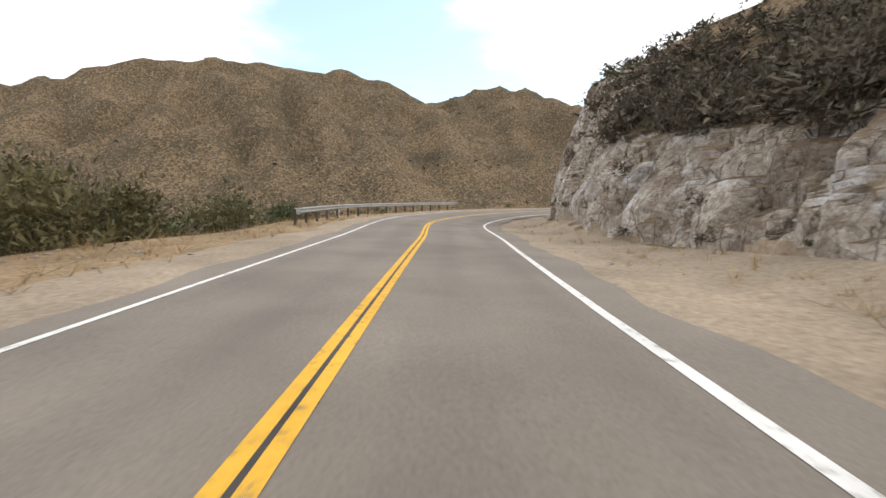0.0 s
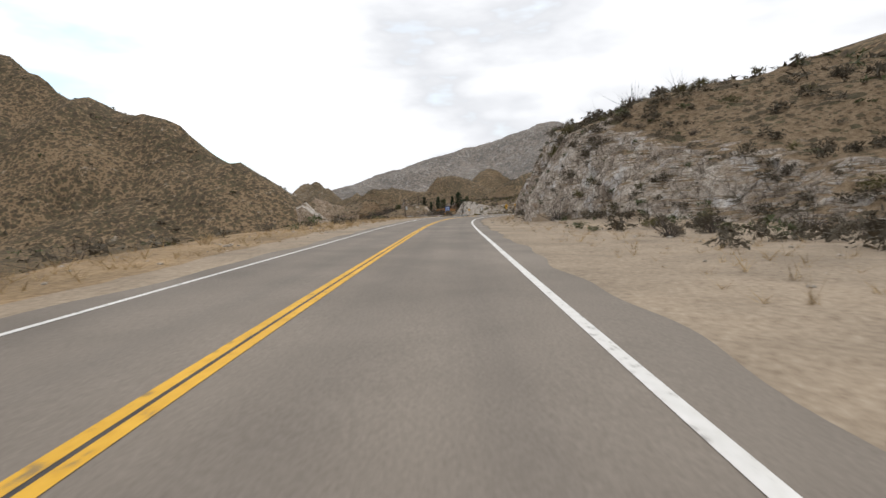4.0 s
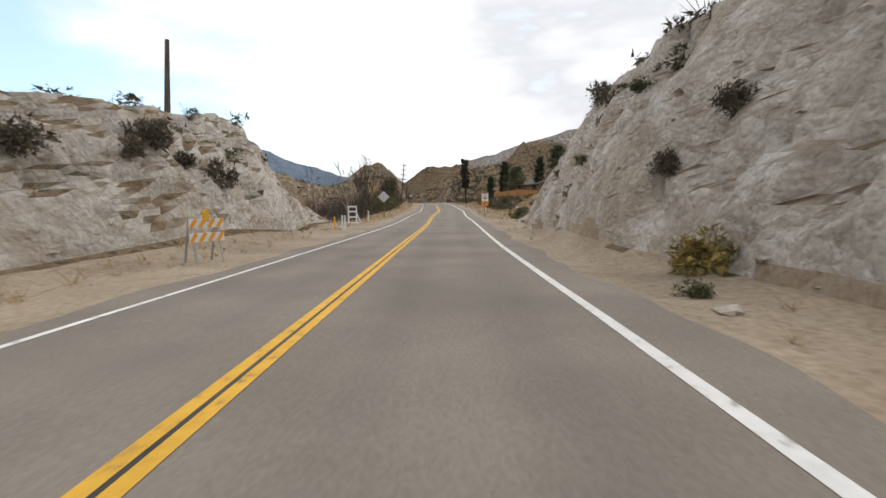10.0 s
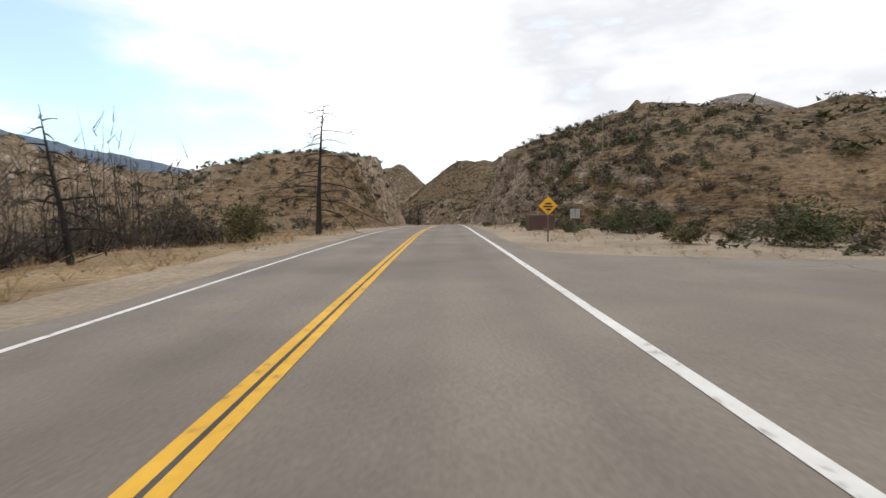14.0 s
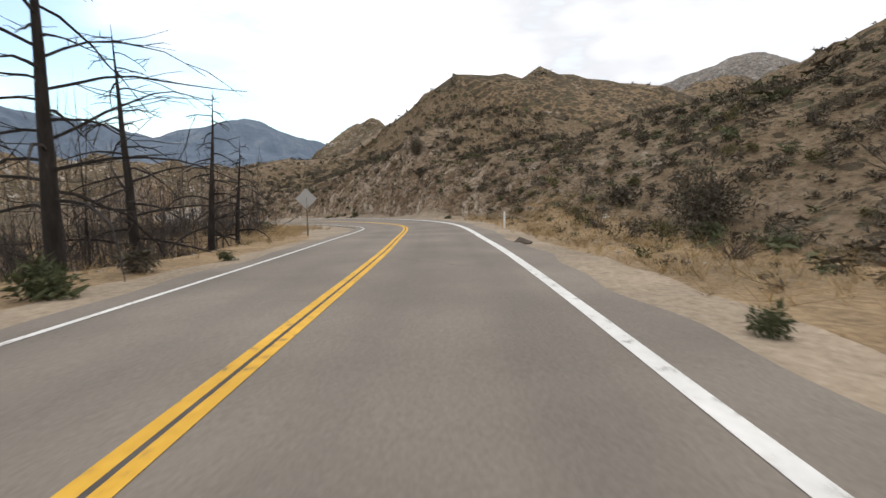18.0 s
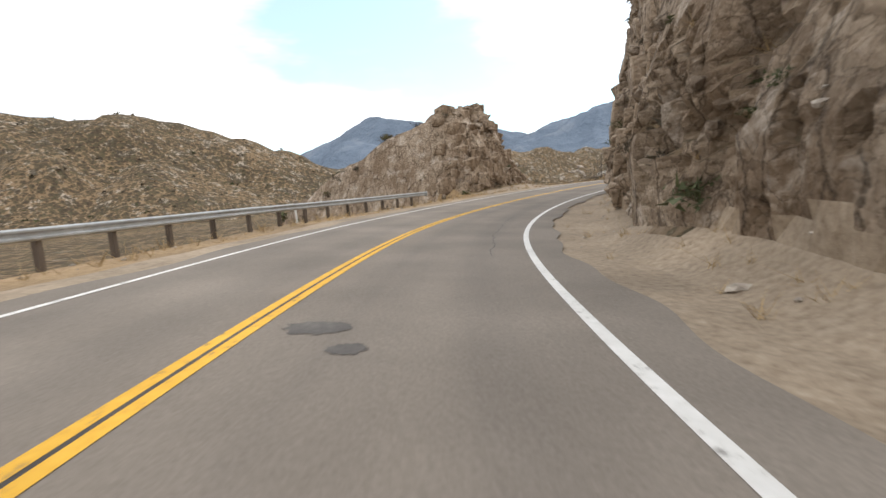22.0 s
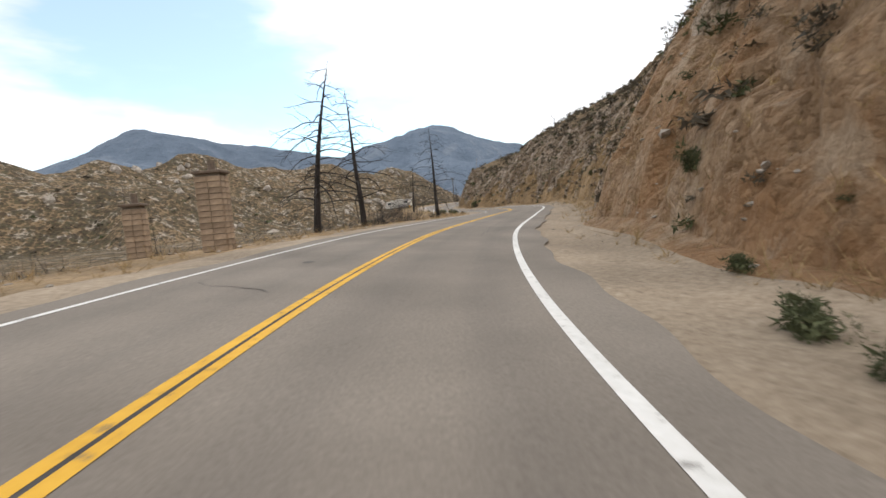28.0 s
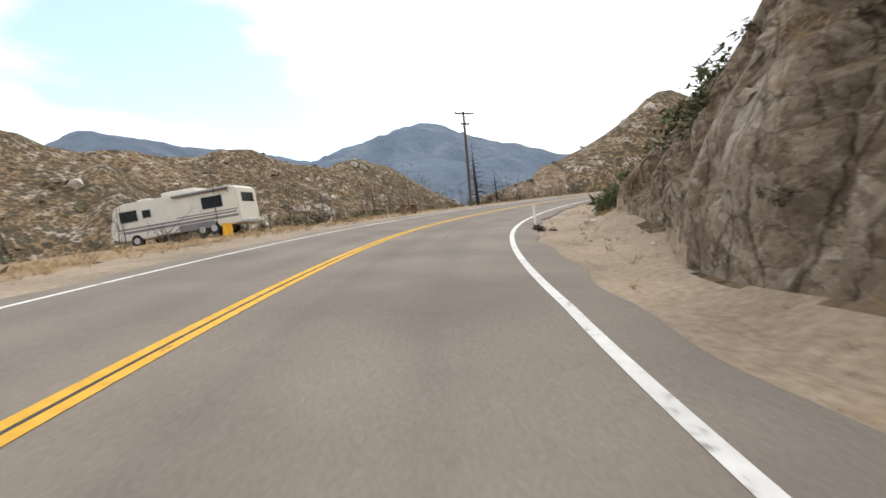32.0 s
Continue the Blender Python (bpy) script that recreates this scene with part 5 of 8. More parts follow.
def wide_points(count, lo, hi):
    """Random places on the open hills between lo and hi metres from the road."""
    gx, gy, z = WIDE
    x, y = rng.uniform(gx[0] + 20, gx[-1] - 20, count * 3), rng.uniform(gy[0] + 20, gy[-1] - 20, count * 3)
    k, u = nearest_road(x, y, 54)
    ok = (np.abs(u) > lo) & (np.abs(u) < hi)
    x, y = x[ok][:count], y[ok][:count]
    fx, fy = (x - gx[0]) / WIDE_STEP, (y - gy[0]) / WIDE_STEP
    i, j = fy.astype(int), fx.astype(int)
    a, b = fy - i, fx - j
    zz = z[i, j] * (1 - a) * (1 - b) + z[i + 1, j] * a * (1 - b) + z[i, j + 1] * (1 - a) * b + z[i + 1, j + 1] * a * b
    return np.stack([x, y, zz - 0.1], 1)


DENSE = [bush_template(340, 0.056, 12) for _ in range(6)]
MIDDLE = [bush_template(150, 0.078, 8) for _ in range(7)]
LOWER = [bush_template(52, 0.122, 5) for _ in range(6)]
COARSE = [bush_template(20, 0.20, 4) for _ in range(6)]
TINY = [bush_template(11, 0.27, 3) for _ in range(6)]
TUFTS = [twig_template(15, 0.7) for _ in range(4)]
TWIGS = [twig_template(60, 0.75) for _ in range(4)]
TANGLE = [twig_template(30, 0.8) for _ in range(5)]
STONES = [stone_template() for _ in range(6)]

# brush on the banks, thick behind the cut faces and thin on them
for side, where in ((-1, "right"), (1, "left")):
    p, lean = bank_points(side, -1, 35.5, 9, 30, 1900)
    keep = rng.random(len(p)) < np.where(lean > 0.75, 1.0, 0.28)
    p = p[keep]
    s = rng.gamma(5, 0.2, len(p)) * 1.05 + 0.3
    third = rng.random(len(p))
    m = third < 0.62
    scatter("brush_grey_" + where, MIDDLE, p[m], s[m], LEAF_GREY, "grey-brown dry chaparral brush on the slope", "brush", 0.95)
    m = (third >= 0.62) & (third < 0.82)
    scatter("brush_green_" + where, MIDDLE, p[m], s[m], LEAF_GREEN, "dull green sage brush on the slope", "brush", 0.95)
    m = third >= 0.82
    scatter("brush_bare_" + where, TWIGS, p[m], s[m], TWIG, "bare scorched brush on the slope", "brush", 1.0)
    p, lean = bank_points(side, -1, 35.5, 30, 71, 5000)
    s = rng.gamma(5, 0.2, len(p)) * 1.35 + 0.5
    m = rng.random(len(p)) < 0.72
    scatter("scrub_grey_" + where, COARSE, p[m], s[m], LEAF_GREY, "dark dry scrub on the hillside", "scrub", 0.8)
    scatter("scrub_green_" + where, COARSE, p[~m], s[~m], LEAF_GREEN, "olive scrub on the hillside", "scrub", 0.8)
    p, lean = bank_points(side, -1, 35.5, 5.2, 14, 7000)
    p = p[lean > 0.7]
    scatter("grass_" + where, TUFTS, p, rng.uniform(0.22, 0.6, len(p)), STRAW, "tufts of dry straw-coloured grass on the verge", "grass", 0.8)
    p, lean = bank_points(side, -1, 35.5, 5.0, 13, 3200)
    scatter("stones_" + where, STONES, p, rng.gamma(1.6, 0.05, len(p)) + 0.035, STONE, "loose pale stones on the shoulder", "stones", 0.7)
# grassy flat inside the bend, and scrub on the valley floor past it
p, lean = bank_points(1, 18.6, 21.4, 5.4, 34, 4200)
scatter("flat_grass", TUFTS, p, rng.uniform(0.3, 0.85, len(p)), STRAW, "tufts of tall dry grass on the sandy flat", "grass", 1.0)
p, lean = bank_points(1, 19.2, 28.6, 22, 70, 520)
m = rng.random(len(p)) < 0.65
s = rng.uniform(0.9, 2.2, len(p))
scatter("valley_scrub_grey", MIDDLE, p[m], s[m], LEAF_GREY, "dark dry scrub on the valley floor", "scrub", 1.0)
scatter("valley_scrub_olive", MIDDLE, p[~m], s[~m], LEAF_OLIVE, "olive scrub on the valley floor", "scrub", 1.0)
# golden grass along the left verge
p, lean = bank_points(1, -1, 35.5, 5.0, 11, 7500)
scatter("verge_grass_left", TUFTS, p, rng.uniform(0.25, 0.7, len(p)), STRAW, "golden dry grass along the verge", "grass", 0.9)
p, lean = bank_points(-1, 27.6, 32.1, 6.4, 15, 5200)
scatter("slope_grass_right", TUFTS, p, rng.uniform(0.25, 0.7, len(p)), STRAW, "dry tawny grass on the lower rock slope", "grass", 0.9)
p, lean = bank_points(-1, 17.2, 19.2, 5.6, 12, 2600)
scatter("slope_grass_right", TUFTS, p, rng.uniform(0.25, 0.75, len(p)), STRAW, "dry tawny grass on the bank above the shoulder", "grass", 1.0)
p, lean = bank_points(-1, 11.2, 14.2, 5.2, 12, 2600)
scatter("slope_grass_right", TUFTS, p, rng.uniform(0.25, 0.6, len(p)), STRAW, "golden dry grass beside the shoulder", "grass", 0.8)
p, lean = bank_points(-1, -1, 35.5, 6.2, 11, 7000)
p = p[lean > 0.6]
scatter("verge_grass_right", TUFTS, p, rng.uniform(0.2, 0.55, len(p)), STRAW, "thin dry grass at the foot of the bank", "grass", 0.9)
p = wide_points(24000, OUTER - 4, 420)
s = rng.gamma(4, 0.25, len(p)) * 1.5 + 0.7
m = rng.random(len(p)) < 0.75
scatter("hill_scrub_dark", TINY, p[m], s[m], LEAF_GREY, "dark scrub dotting the far hills", "scrub", 0.75)
scatter("hill_scrub_olive", TINY, p[~m], s[~m], LEAF_GREEN, "olive scrub dotting the far hills", "scrub", 0.75)

# pale granite outcrops standing out of the hillsides, in clusters
OUTCROP = material("pale_outcrop", [(0.3, (0.20, 0.16, 0.125)), (0.5, (0.40, 0.345, 0.285)), (0.72, (0.56, 0.51, 0.44))], 0.55, 9, 0.93, 0.8, 3, coarse_amount=0.3, island=0.25, distance=0.25)
p = wide_points(16000, OUTER - 12, 300)
keep = np.array([noise.fractal((q[0] * 0.03, q[1] * 0.03, 4), 0.9, 2.1, 3) + (0.22 if q[1] > 900 else -0.35) for q in p]) > 0.46
p = p[keep]
p[:, 2] -= 0.5
scatter("hill_outcrops", STONES, p, np.minimum(rng.gamma(2.2, 1.05, len(p)) + 0.9, 5.0), OUTCROP, "pale granite outcrops on the brushy hillside", "outcrops", 1.3)
p, lean = bank_points(1, 25.2, 35.5, 42, 71, 800)
p[:, 2] -= 0.3
scatter("valley_outcrops", STONES, p, np.minimum(rng.gamma(2.0, 0.5, len(p)) + 0.5, 2.4), OUTCROP, "pale granite boulders on the valley side", "outcrops", 1.2)

# dense dark thickets along the tops of the cuts: road time span, offsets, how many, how large
for n_mass, (t0, t1, u0, u1, count, size, mat) in enumerate((
        (0.1, 1.05, 11.5, 26, 460, 2.8, LEAF_GREY), (1.05, 1.6, 12.5, 19, 90, 1.7, LEAF_GREY), (1.8, 2.6, 12, 20, 90, 1.3, LEAF_GREY), (5.2, 6.6, 14, 24, 260, 1.6, LEAF_GREY),
        (6.6, 7.9, 13.5, 22, 240, 1.6, LEAF_GREY), (8.38, 8.8, 12, 24, 120, 2.0, LEAF_GREY), (10.4, 11.0, 10, 20, 110, 1.3, LEAF_GREY), (11.2, 13.6, 10, 30, 520, 1.1, LEAF_GREY), (11.2, 13.6, 10, 30, 170, 1.2, LEAF_GREEN),
        (15.0, 17.0, 12, 24, 300, 1.5, LEAF_GREY), (15.0, 17.0, 12, 30, 120, 1.6, LEAF_GREEN), (17.0, 19.6, 13, 40, 800, 1.3, LEAF_GREY), (19.4, 21.8, 13, 30, 420, 1.6, LEAF_GREY), (21.2, 21.8, 9, 16, 60, 1.3, LEAF_GREY),
        (23.4, 26.5, 15, 34, 500, 1.5, LEAF_GREY), (26.5, 29.2, 13, 26, 260, 1.5, LEAF_GREY), (29.4, 32.0, 13, 26, 360, 1.7, LEAF_GREY), (32.2, 33.0, 11, 24, 160, 1.8, LEAF_GREEN), (32.35, 32.8, 9, 14, 60, 1.1, LEAF_GREEN), (29.6, 31.9, 8, 12.5, 150, 0.7, LEAF_GREY), (29.6, 31.9, 8, 12, 50, 0.6, LEAF_GREEN), (27.9, 29.2, 9, 14, 60, 0.7, LEAF_GREY), (3.2, 5.0, 12, 30, 260, 1.2, LEAF_GREY))):
    p, lean = bank_points(-1, t0, t1, u0, u1, int(count * 0.6))
    scatter("thicket_dark" if mat is LEAF_GREY else "thicket_olive", DENSE if size > 1.9 else MIDDLE, p, (0.6 + 0.7 * rng.random(len(p))) * size, mat, "dense dark chaparral thicket above the rock cut" if mat is LEAF_GREY else "olive brush thicket above the road", "thicket", 1.0)
# jointed blocks standing proud of the rock faces
for t0, t1, u0, u1, count, size, side in ((19.3, 22.2, 7, 16, 420, 0.42, -1), (22.0, 23.75, 6.8, 13, 200, 0.42, -1), (23.3, 23.95, 8.5, 17, 90, 0.5, 1), (24.0, 26.2, 9, 18, 300, 0.42, -1), (28.6, 32.3, 8, 18, 900, 0.40, -1), (5.0, 8.0, 9, 15, 120, 0.5, -1), (14.9, 16.6, 7.5, 14, 140, 0.5, -1)):
    p, lean = bank_points(side, t0, t1, u0, u1, count)
    p = p[lean < 0.85]
    p[:, 2] -= 0.15 * size
    scatter("rock_blocks", STONES, p, np.minimum(0.5 + rng.gamma(2.0, 0.35, len(p)), 2.0) * size, ROCK_MIXED, "angular rock blocks standing proud of the cut face", "rock blocks", 1.15)
# round bushes scattered over the pale slopes
for t0, t1, u0, u1, count, size in ((9.0, 11.3, 10, 34, 330, 1.5), (4.2, 6.2, 12, 34, 130, 1.4), (17.4, 20.0, 9, 34, 280, 1.2), (24.2, 26.6, 14, 34, 120, 1.3), (2.9, 4.6, 14, 34, 90, 1.3), (12.6, 15.6, 12, 34, 110, 1.4), (20.2, 22.2, 9, 22, 60, 1.2), (28.4, 31.9, 9, 22, 110, 1.1)):
    p, lean = bank_points(-1, t0, t1, u0, u1, count)
    s = (0.6 + 0.8 * rng.random(len(p))) * size
    m = rng.random(len(p)) < 0.6
    scatter("round_bushes_grey", DENSE[:3], p[m], s[m], LEAF_GREY, "rounded dark grey-brown bushes on the slope", "brush", 1.1)
    scatter("round_bushes_olive", DENSE[3:], p[~m], s[~m], LEAF_OLIVE, "rounded olive bushes on the slope", "brush", 1.1)
# small plants rooted in the rock faces
p, lean = bank_points(-1, -1, 35.5, 7, 16, 2400)
m = lean < 0.8
p = p[m]
s = rng.gamma(3, 0.16, len(p)) + 0.25
half = rng.random(len(p)) < 0.6
scatter("ledge_plants_grey", MIDDLE, p[half], s[half], LEAF_GREY, "small dark shrubs rooted in the rock face", "shrubs", 0.9)
scatter("ledge_plants_green", MIDDLE, p[~half], s[~half], LEAF_GREEN, "small green shrubs rooted in the rock face", "shrubs", 0.9)

for t0, t1, u0, u1, count, size in ((8.3, 9.2, 10, 30, 160, 1.8), (0.0, 1.7, 13, 34, 90, 4.2), (1.3, 1.9, 11, 16, 30, 2.2), (0.25, 0.7, 14, 24, 24, 3.0), (3.4, 4.4, 9, 16, 40, 1.2), (12.1, 13.4, 9, 24, 210, 2.0), (25.0, 26.4, 10, 24, 60, 1.4), (14.2, 15.2, 12, 30, 60, 1.6)):
    p, lean = bank_points(1, t0, t1, u0, u1, count)
    scatter("valley_brush", DENSE if size > 1.9 else MIDDLE, p, (0.6 + 0.7 * rng.random(len(p))) * size, LEAF_GREEN, "green willowy brush in the valley", "brush", 1.0)

p, lean = bank_points(-1, -1, 35.5, 7.2, 12, 900)
p[:, 2] -= 0.05
scatter("fallen_rocks", STONES, p, rng.gamma(1.6, 0.09, len(p)) + 0.08, STONE, "fallen rocks at the foot of the cut", "rocks", 0.8)

# brush dotted over the slopes on both sides
for side, t0, t1, u0, u1, count, size in ((-1, -1, 35.5, 12, 34, 2400, 1.0), (1, 14.6, 16.9, 10, 34, 420, 1.3), (-1, 12.6, 15.6, 10, 34, 420, 1.1), (1, -1, 35.5, 22, 40, 1200, 1.4), (-1, 17.3, 19.8, 9, 36, 700, 1.0), (-1, 19.4, 22.2, 8.5, 30, 380, 1.1), (-1, 24.0, 29.4, 8.5, 30, 650, 1.0), (-1, 29.4, 32.4, 8.5, 28, 380, 1.1), (-1, 4.8, 8.2, 9.5, 28, 260, 1.0), (-1, 17.2, 32.0, 7.4, 10, 320, 0.45), (-1, 14.9, 17.2, 8.5, 26, 240, 1.2), (1, 15.5, 17.0, 9, 20, 90, 1.2), (-1, 28.6, 32.1, 7.6, 15, 620, 0.75), (-1, 17.3, 19.3, 6.2, 12, 420, 0.55), (-1, 19.0, 22.0, 7.4, 16, 420, 0.6), (-1, 25.5, 29.3, 9, 14, 150, 0.8), (-1, 17.4, 22.2, 9, 14, 220, 0.8), (-1, 15.2, 17.0, 8, 12.5, 70, 0.8), (-1, 5.0, 8.1, 10.5, 15, 90, 0.8), (-1, 32.1, 33.0, 8, 12, 30, 0.8)):
    p, lean = bank_points(side, t0, t1, u0, u1, count)
    s = (0.45 + 0.9 * rng.random(len(p))) * size
    m = rng.random(len(p)) < 0.7
    scatter("slope_brush_grey", LOWER, p[m], s[m], LEAF_GREY, "grey-brown brush dotting the slope", "brush", 0.85)
    scatter("slope_brush_green", LOWER, p[~m], s[~m], LEAF_GREEN, "olive brush dotting the slope", "brush", 0.85)

# ---- helpers for things ----
def empty(name, m, label, category, group=""):
    ob = new(name)
    ob.matrix_world = m
    return tagged(ob, label, category, group)


def part(name, bm, mat, parent, label=""):
    me = bpy.data.meshes.new(name)
    bm.to_mesh(me)
    bm.free()
    me.materials.append(mat)
    ob = new(name, me)
    ob.parent = parent
    return tagged(ob, label)


def raw_part(name, verts, faces, mat, parent, label="", smooth=False):
    ob = mesh_object(name, verts, faces, mat, parent, smooth)
    return tagged(ob, label)


def box(size, at_=(0, 0, 0), bevel=0.0, rot=(0, 0, 0), taper=1.0):
    bm = bmesh.new()
    bmesh.ops.create_cube(bm, size=1.0)
    for v in bm.verts:
        k = taper if v.co.z > 0 else 1.0
        v.co = Vector((v.co.x * size[0] * k, v.co.y * size[1] * k, v.co.z * size[2]))
    if bevel:
        bmesh.ops.bevel(bm, geom=bm.edges[:], offset=bevel, segments=2, affect="EDGES", profile=0.5)
    bmesh.ops.transform(bm, matrix=pose(*at_, *rot), verts=bm.verts)
    return bm


def rod(radius, length, at_=(0, 0, 0), rot=(0, 0, 0), sides=10, top=None):
    """Cylinder or cone standing on at_, then turned about it."""
    bm = bmesh.new()
    bmesh.ops.create_cone(bm, cap_ends=True, segments=sides, radius1=radius, radius2=radius if top is None else top, depth=length)
    bmesh.ops.translate(bm, verts=bm.verts, vec=(0, 0, length / 2))
    bmesh.ops.transform(bm, matrix=pose(*at_, *rot), verts=bm.verts)
    return bm


def plate(outline, thick, y=0.0, bevel=0.0):
    """Flat plate in the xz plane from an outline, front face at y."""
    bm = bmesh.new()
    vs = [bm.verts.new((x, y, z)) for x, z in outline]
    f = bm.faces.new(vs)
    if f.normal.y > 0:
        f.normal_flip()
    ret = bmesh.ops.extrude_face_region(bm, geom=[f])
    bmesh.ops.translate(bm, verts=[g for g in ret["geom"] if isinstance(g, bmesh.types.BMVert)], vec=(0, thick, 0))
    bmesh.ops.recalc_face_normals(bm, faces=bm.faces)
    return bm


def tube(points, radii, sides=7):
    """Tapered tube through points: arrays of vertices and faces."""
    p = [Vector(q) for q in points]
    verts, faces = [], []
    for i, q in enumerate(p):
        d = (p[min(i + 1, len(p) - 1)] - p[max(i - 1, 0)]).normalized()
        a = d.orthogonal().normalized() if i == 0 else (a - d * a.dot(d)).normalized()
        b = d.cross(a)
        for s in range(sides):
            w = 2 * math.pi * s / sides
            verts.append(q + (a * math.cos(w) + b * math.sin(w)) * radii[i])
    for i in range(len(p) - 1):
        for s in range(sides):
            t = (s + 1) % sides
            faces.append((i * sides + s, i * sides + t, (i + 1) * sides + t, (i + 1) * sides + s))
    return verts, faces


def joined(tubes):
    verts, faces = [], []
    for v, f in tubes:
        o = len(verts)
        verts += list(v)
        faces += [tuple(i + o for i in q) for q in f]
    return verts, faces


def lettering(text, size, mat, parent, x, z, y=-0.012, name="lettering", squeeze=1.0):
    """Words in the built-in font, standing in the xz plane and facing -y."""
    cu = bpy.data.curves.new(name, "FONT")
    cu.body, cu.size, cu.align_x, cu.align_y, cu.extrude = text, size, "CENTER", "CENTER", 0.002
    tmp = bpy.data.objects.new(name, cu)
    scene.collection.objects.link(tmp)
    me = bpy.data.meshes.new_from_object(tmp.evaluated_get(bpy.context.evaluated_depsgraph_get()))
    bpy.data.objects.remove(tmp)
    me.transform(pose(x, y, z, 90, 0, 0) @ Matrix.Diagonal((squeeze, 1, 1, 1)))
    me.materials.clear()
    me.materials.append(mat)
    ob = new(name, me)
    ob.parent = parent
    return ob


def road_pose(t, u, turn=0.0, tilt=0.0, sink=0.0):
    """Pose on the ground at (t, u): local +y runs along the road."""
    p = drop(t, u)
    return pose(p.x, p.y, p.z - sink, tilt, 0, heading(t) - 90 + turn)


def plain(name, rgb, rough=0.6, metal=0.0, var=0.12, scale=9.0, bump=0.05):
    return material(name, [(0.3, tuple(c * (1 - var) for c in rgb)), (0.7, tuple(min(1, c * (1 + var)) for c in rgb))], scale, 6, rough, bump, coarse_amount=var, metal=metal, spec=0.4)


SIGN_WHITE = plain("white_sign_sheet", (0.72, 0.72, 0.70), 0.55, var=0.05)
SIGN_YELLOW = plain("yellow_sign_sheet", (0.80, 0.42, 0.02), 0.55, var=0.06)
SIGN_ORANGE = plain("orange_sign_sheet", (0.80, 0.33, 0.03), 0.55, var=0.06)
SIGN_GREEN = plain("green_sign_sheet", (0.02, 0.20, 0.15), 0.5, var=0.08)
SIGN_RED = plain("red_sign_sheet", (0.33, 0.05, 0.04), 0.55, var=0.06)
BLACK = plain("black_ink", (0.02, 0.02, 0.02), 0.6)
STEEL = plain("galvanised_steel", (0.42, 0.43, 0.43), 0.5, 0.7, 0.15, 4)
RUSTY = plain("rusty_steel_post", (0.16, 0.12, 0.09), 0.8, 0.2, 0.3, 6)
ALU_BACK = plain("bare_aluminium", (0.50, 0.50, 0.49), 0.45, 0.6, 0.08)
POLE_WOOD = material("creosoted_pole_wood", [(0.3, (0.055, 0.042, 0.033)), (0.7, (0.14, 0.11, 0.085))], 9, 8, 0.9, 0.4, stretch=(1, 1, 0.08), coarse_amount=0.2)
CONCRETE = material("weathered_concrete", [(0.3, (0.34, 0.32, 0.29)), (0.7, (0.50, 0.48, 0.44))], 4, 8, 0.9, 0.3)
BOARD = material("new_cedar_boards", [(0.3, (0.36, 0.17, 0.055)), (0.7, (0.52, 0.27, 0.10))], 5, 8, 0.8, 0.3, stretch=(1, 1, 0.12), obrand=0.12)
BRICK = material("sooty_tan_brick", [(0.3, (0.24, 0.17, 0.115)), (0.7, (0.40, 0.30, 0.21))], 5, 8, 0.92, 0.5, obrand=0.22)
MORTAR = plain("dark_mortar", (0.16, 0.13, 0.10), 0.95, var=0.2)
RUBBER = plain("tyre_rubber", (0.02, 0.02, 0.02), 0.85)
GLASS_DARK = plain("dark_window_glass", (0.02, 0.025, 0.03), 0.08, var=0.05, bump=0)
RV_CREAM = plain("cream_motorhome_paint", (0.66, 0.63, 0.56), 0.4, var=0.05, scale=2)
RV_STRIPE = plain("grey_brown_stripe", (0.20, 0.19, 0.20), 0.45, var=0.1)
HOUSE_WALL = material("brown_wood_siding", [(0.3, (0.13, 0.085, 0.055)), (0.7, (0.22, 0.15, 0.10))], 3, 7, 0.85, 0.3, stretch=(1, 1, 0.2))
ROOF = material("brown_shingle_roof", [(0.3, (0.10, 0.075, 0.06)), (0.7, (0.20, 0.16, 0.13))], 6, 8, 0.9, 0.4)


# ---- signs, posts, rails ----
def post(parent, height, x=0.0, mat=None, y=0.03):
    return part("post", box((0.06, 0.06, height + 0.3), (x, y, height / 2 - 0.15), 0.006), mat or RUSTY, parent)


def rounded(w, h, z, r=0.05):
    out = []
    for cx, cz, a0 in ((w / 2 - r, h / 2 - r, 0), (-w / 2 + r, h / 2 - r, 90), (-w / 2 + r, -h / 2 + r, 180), (w / 2 - r, -h / 2 + r, 270)):
        for a in (0, 30, 60, 90):
            out.append((cx + r * math.cos(radians(a0 + a)), z + cz + r * math.sin(radians(a0 + a))))
    return out


def diamond(s, z):
    k = s / math.sqrt(2)
    return [(0, z - k), (k, z), (0, z + k), (-k, z)]


def bars(parent, z, widths, height, mat, name="ink_bar", y=-0.004, x0=0.0):
    for i, w in enumerate(widths):
        part(name, box((w, 0.004, height), (x0, y, z - i * height * 1.9)), mat, parent)


def speed_sign(t, u):
    s = empty("speed_limit_sign", road_pose(t, u, -4) @ Matrix.Scale(1.05, 4), "white 55 speed limit sign on a rusty steel post", "road sign")
    post(s, 2.95)
    p = part("panel", plate(rounded(0.62, 0.78, 2.55), 0.005), SIGN_WHITE, s)
    part("border", plate(rounded(0.58, 0.74, 2.55), 0.003, -0.004), BLACK, p)
    part("face", plate(rounded(0.555, 0.715, 2.55), 0.003, -0.008), SIGN_WHITE, p)
    lettering("SPEED", 0.13, BLACK, p, 0, 2.81)
    lettering("LIMIT", 0.13, BLACK, p, 0, 2.67)
    lettering("55", 0.40, BLACK, p, 0, 2.37)
    q = part("lower_panel", plate(rounded(0.62, 0.30, 1.98, 0.03), 0.005), SIGN_WHITE, s)
    lettering("RADAR", 0.11, BLACK, q, 0, 2.05)
    lettering("ENFORCED", 0.10, BLACK, q, 0, 1.92)


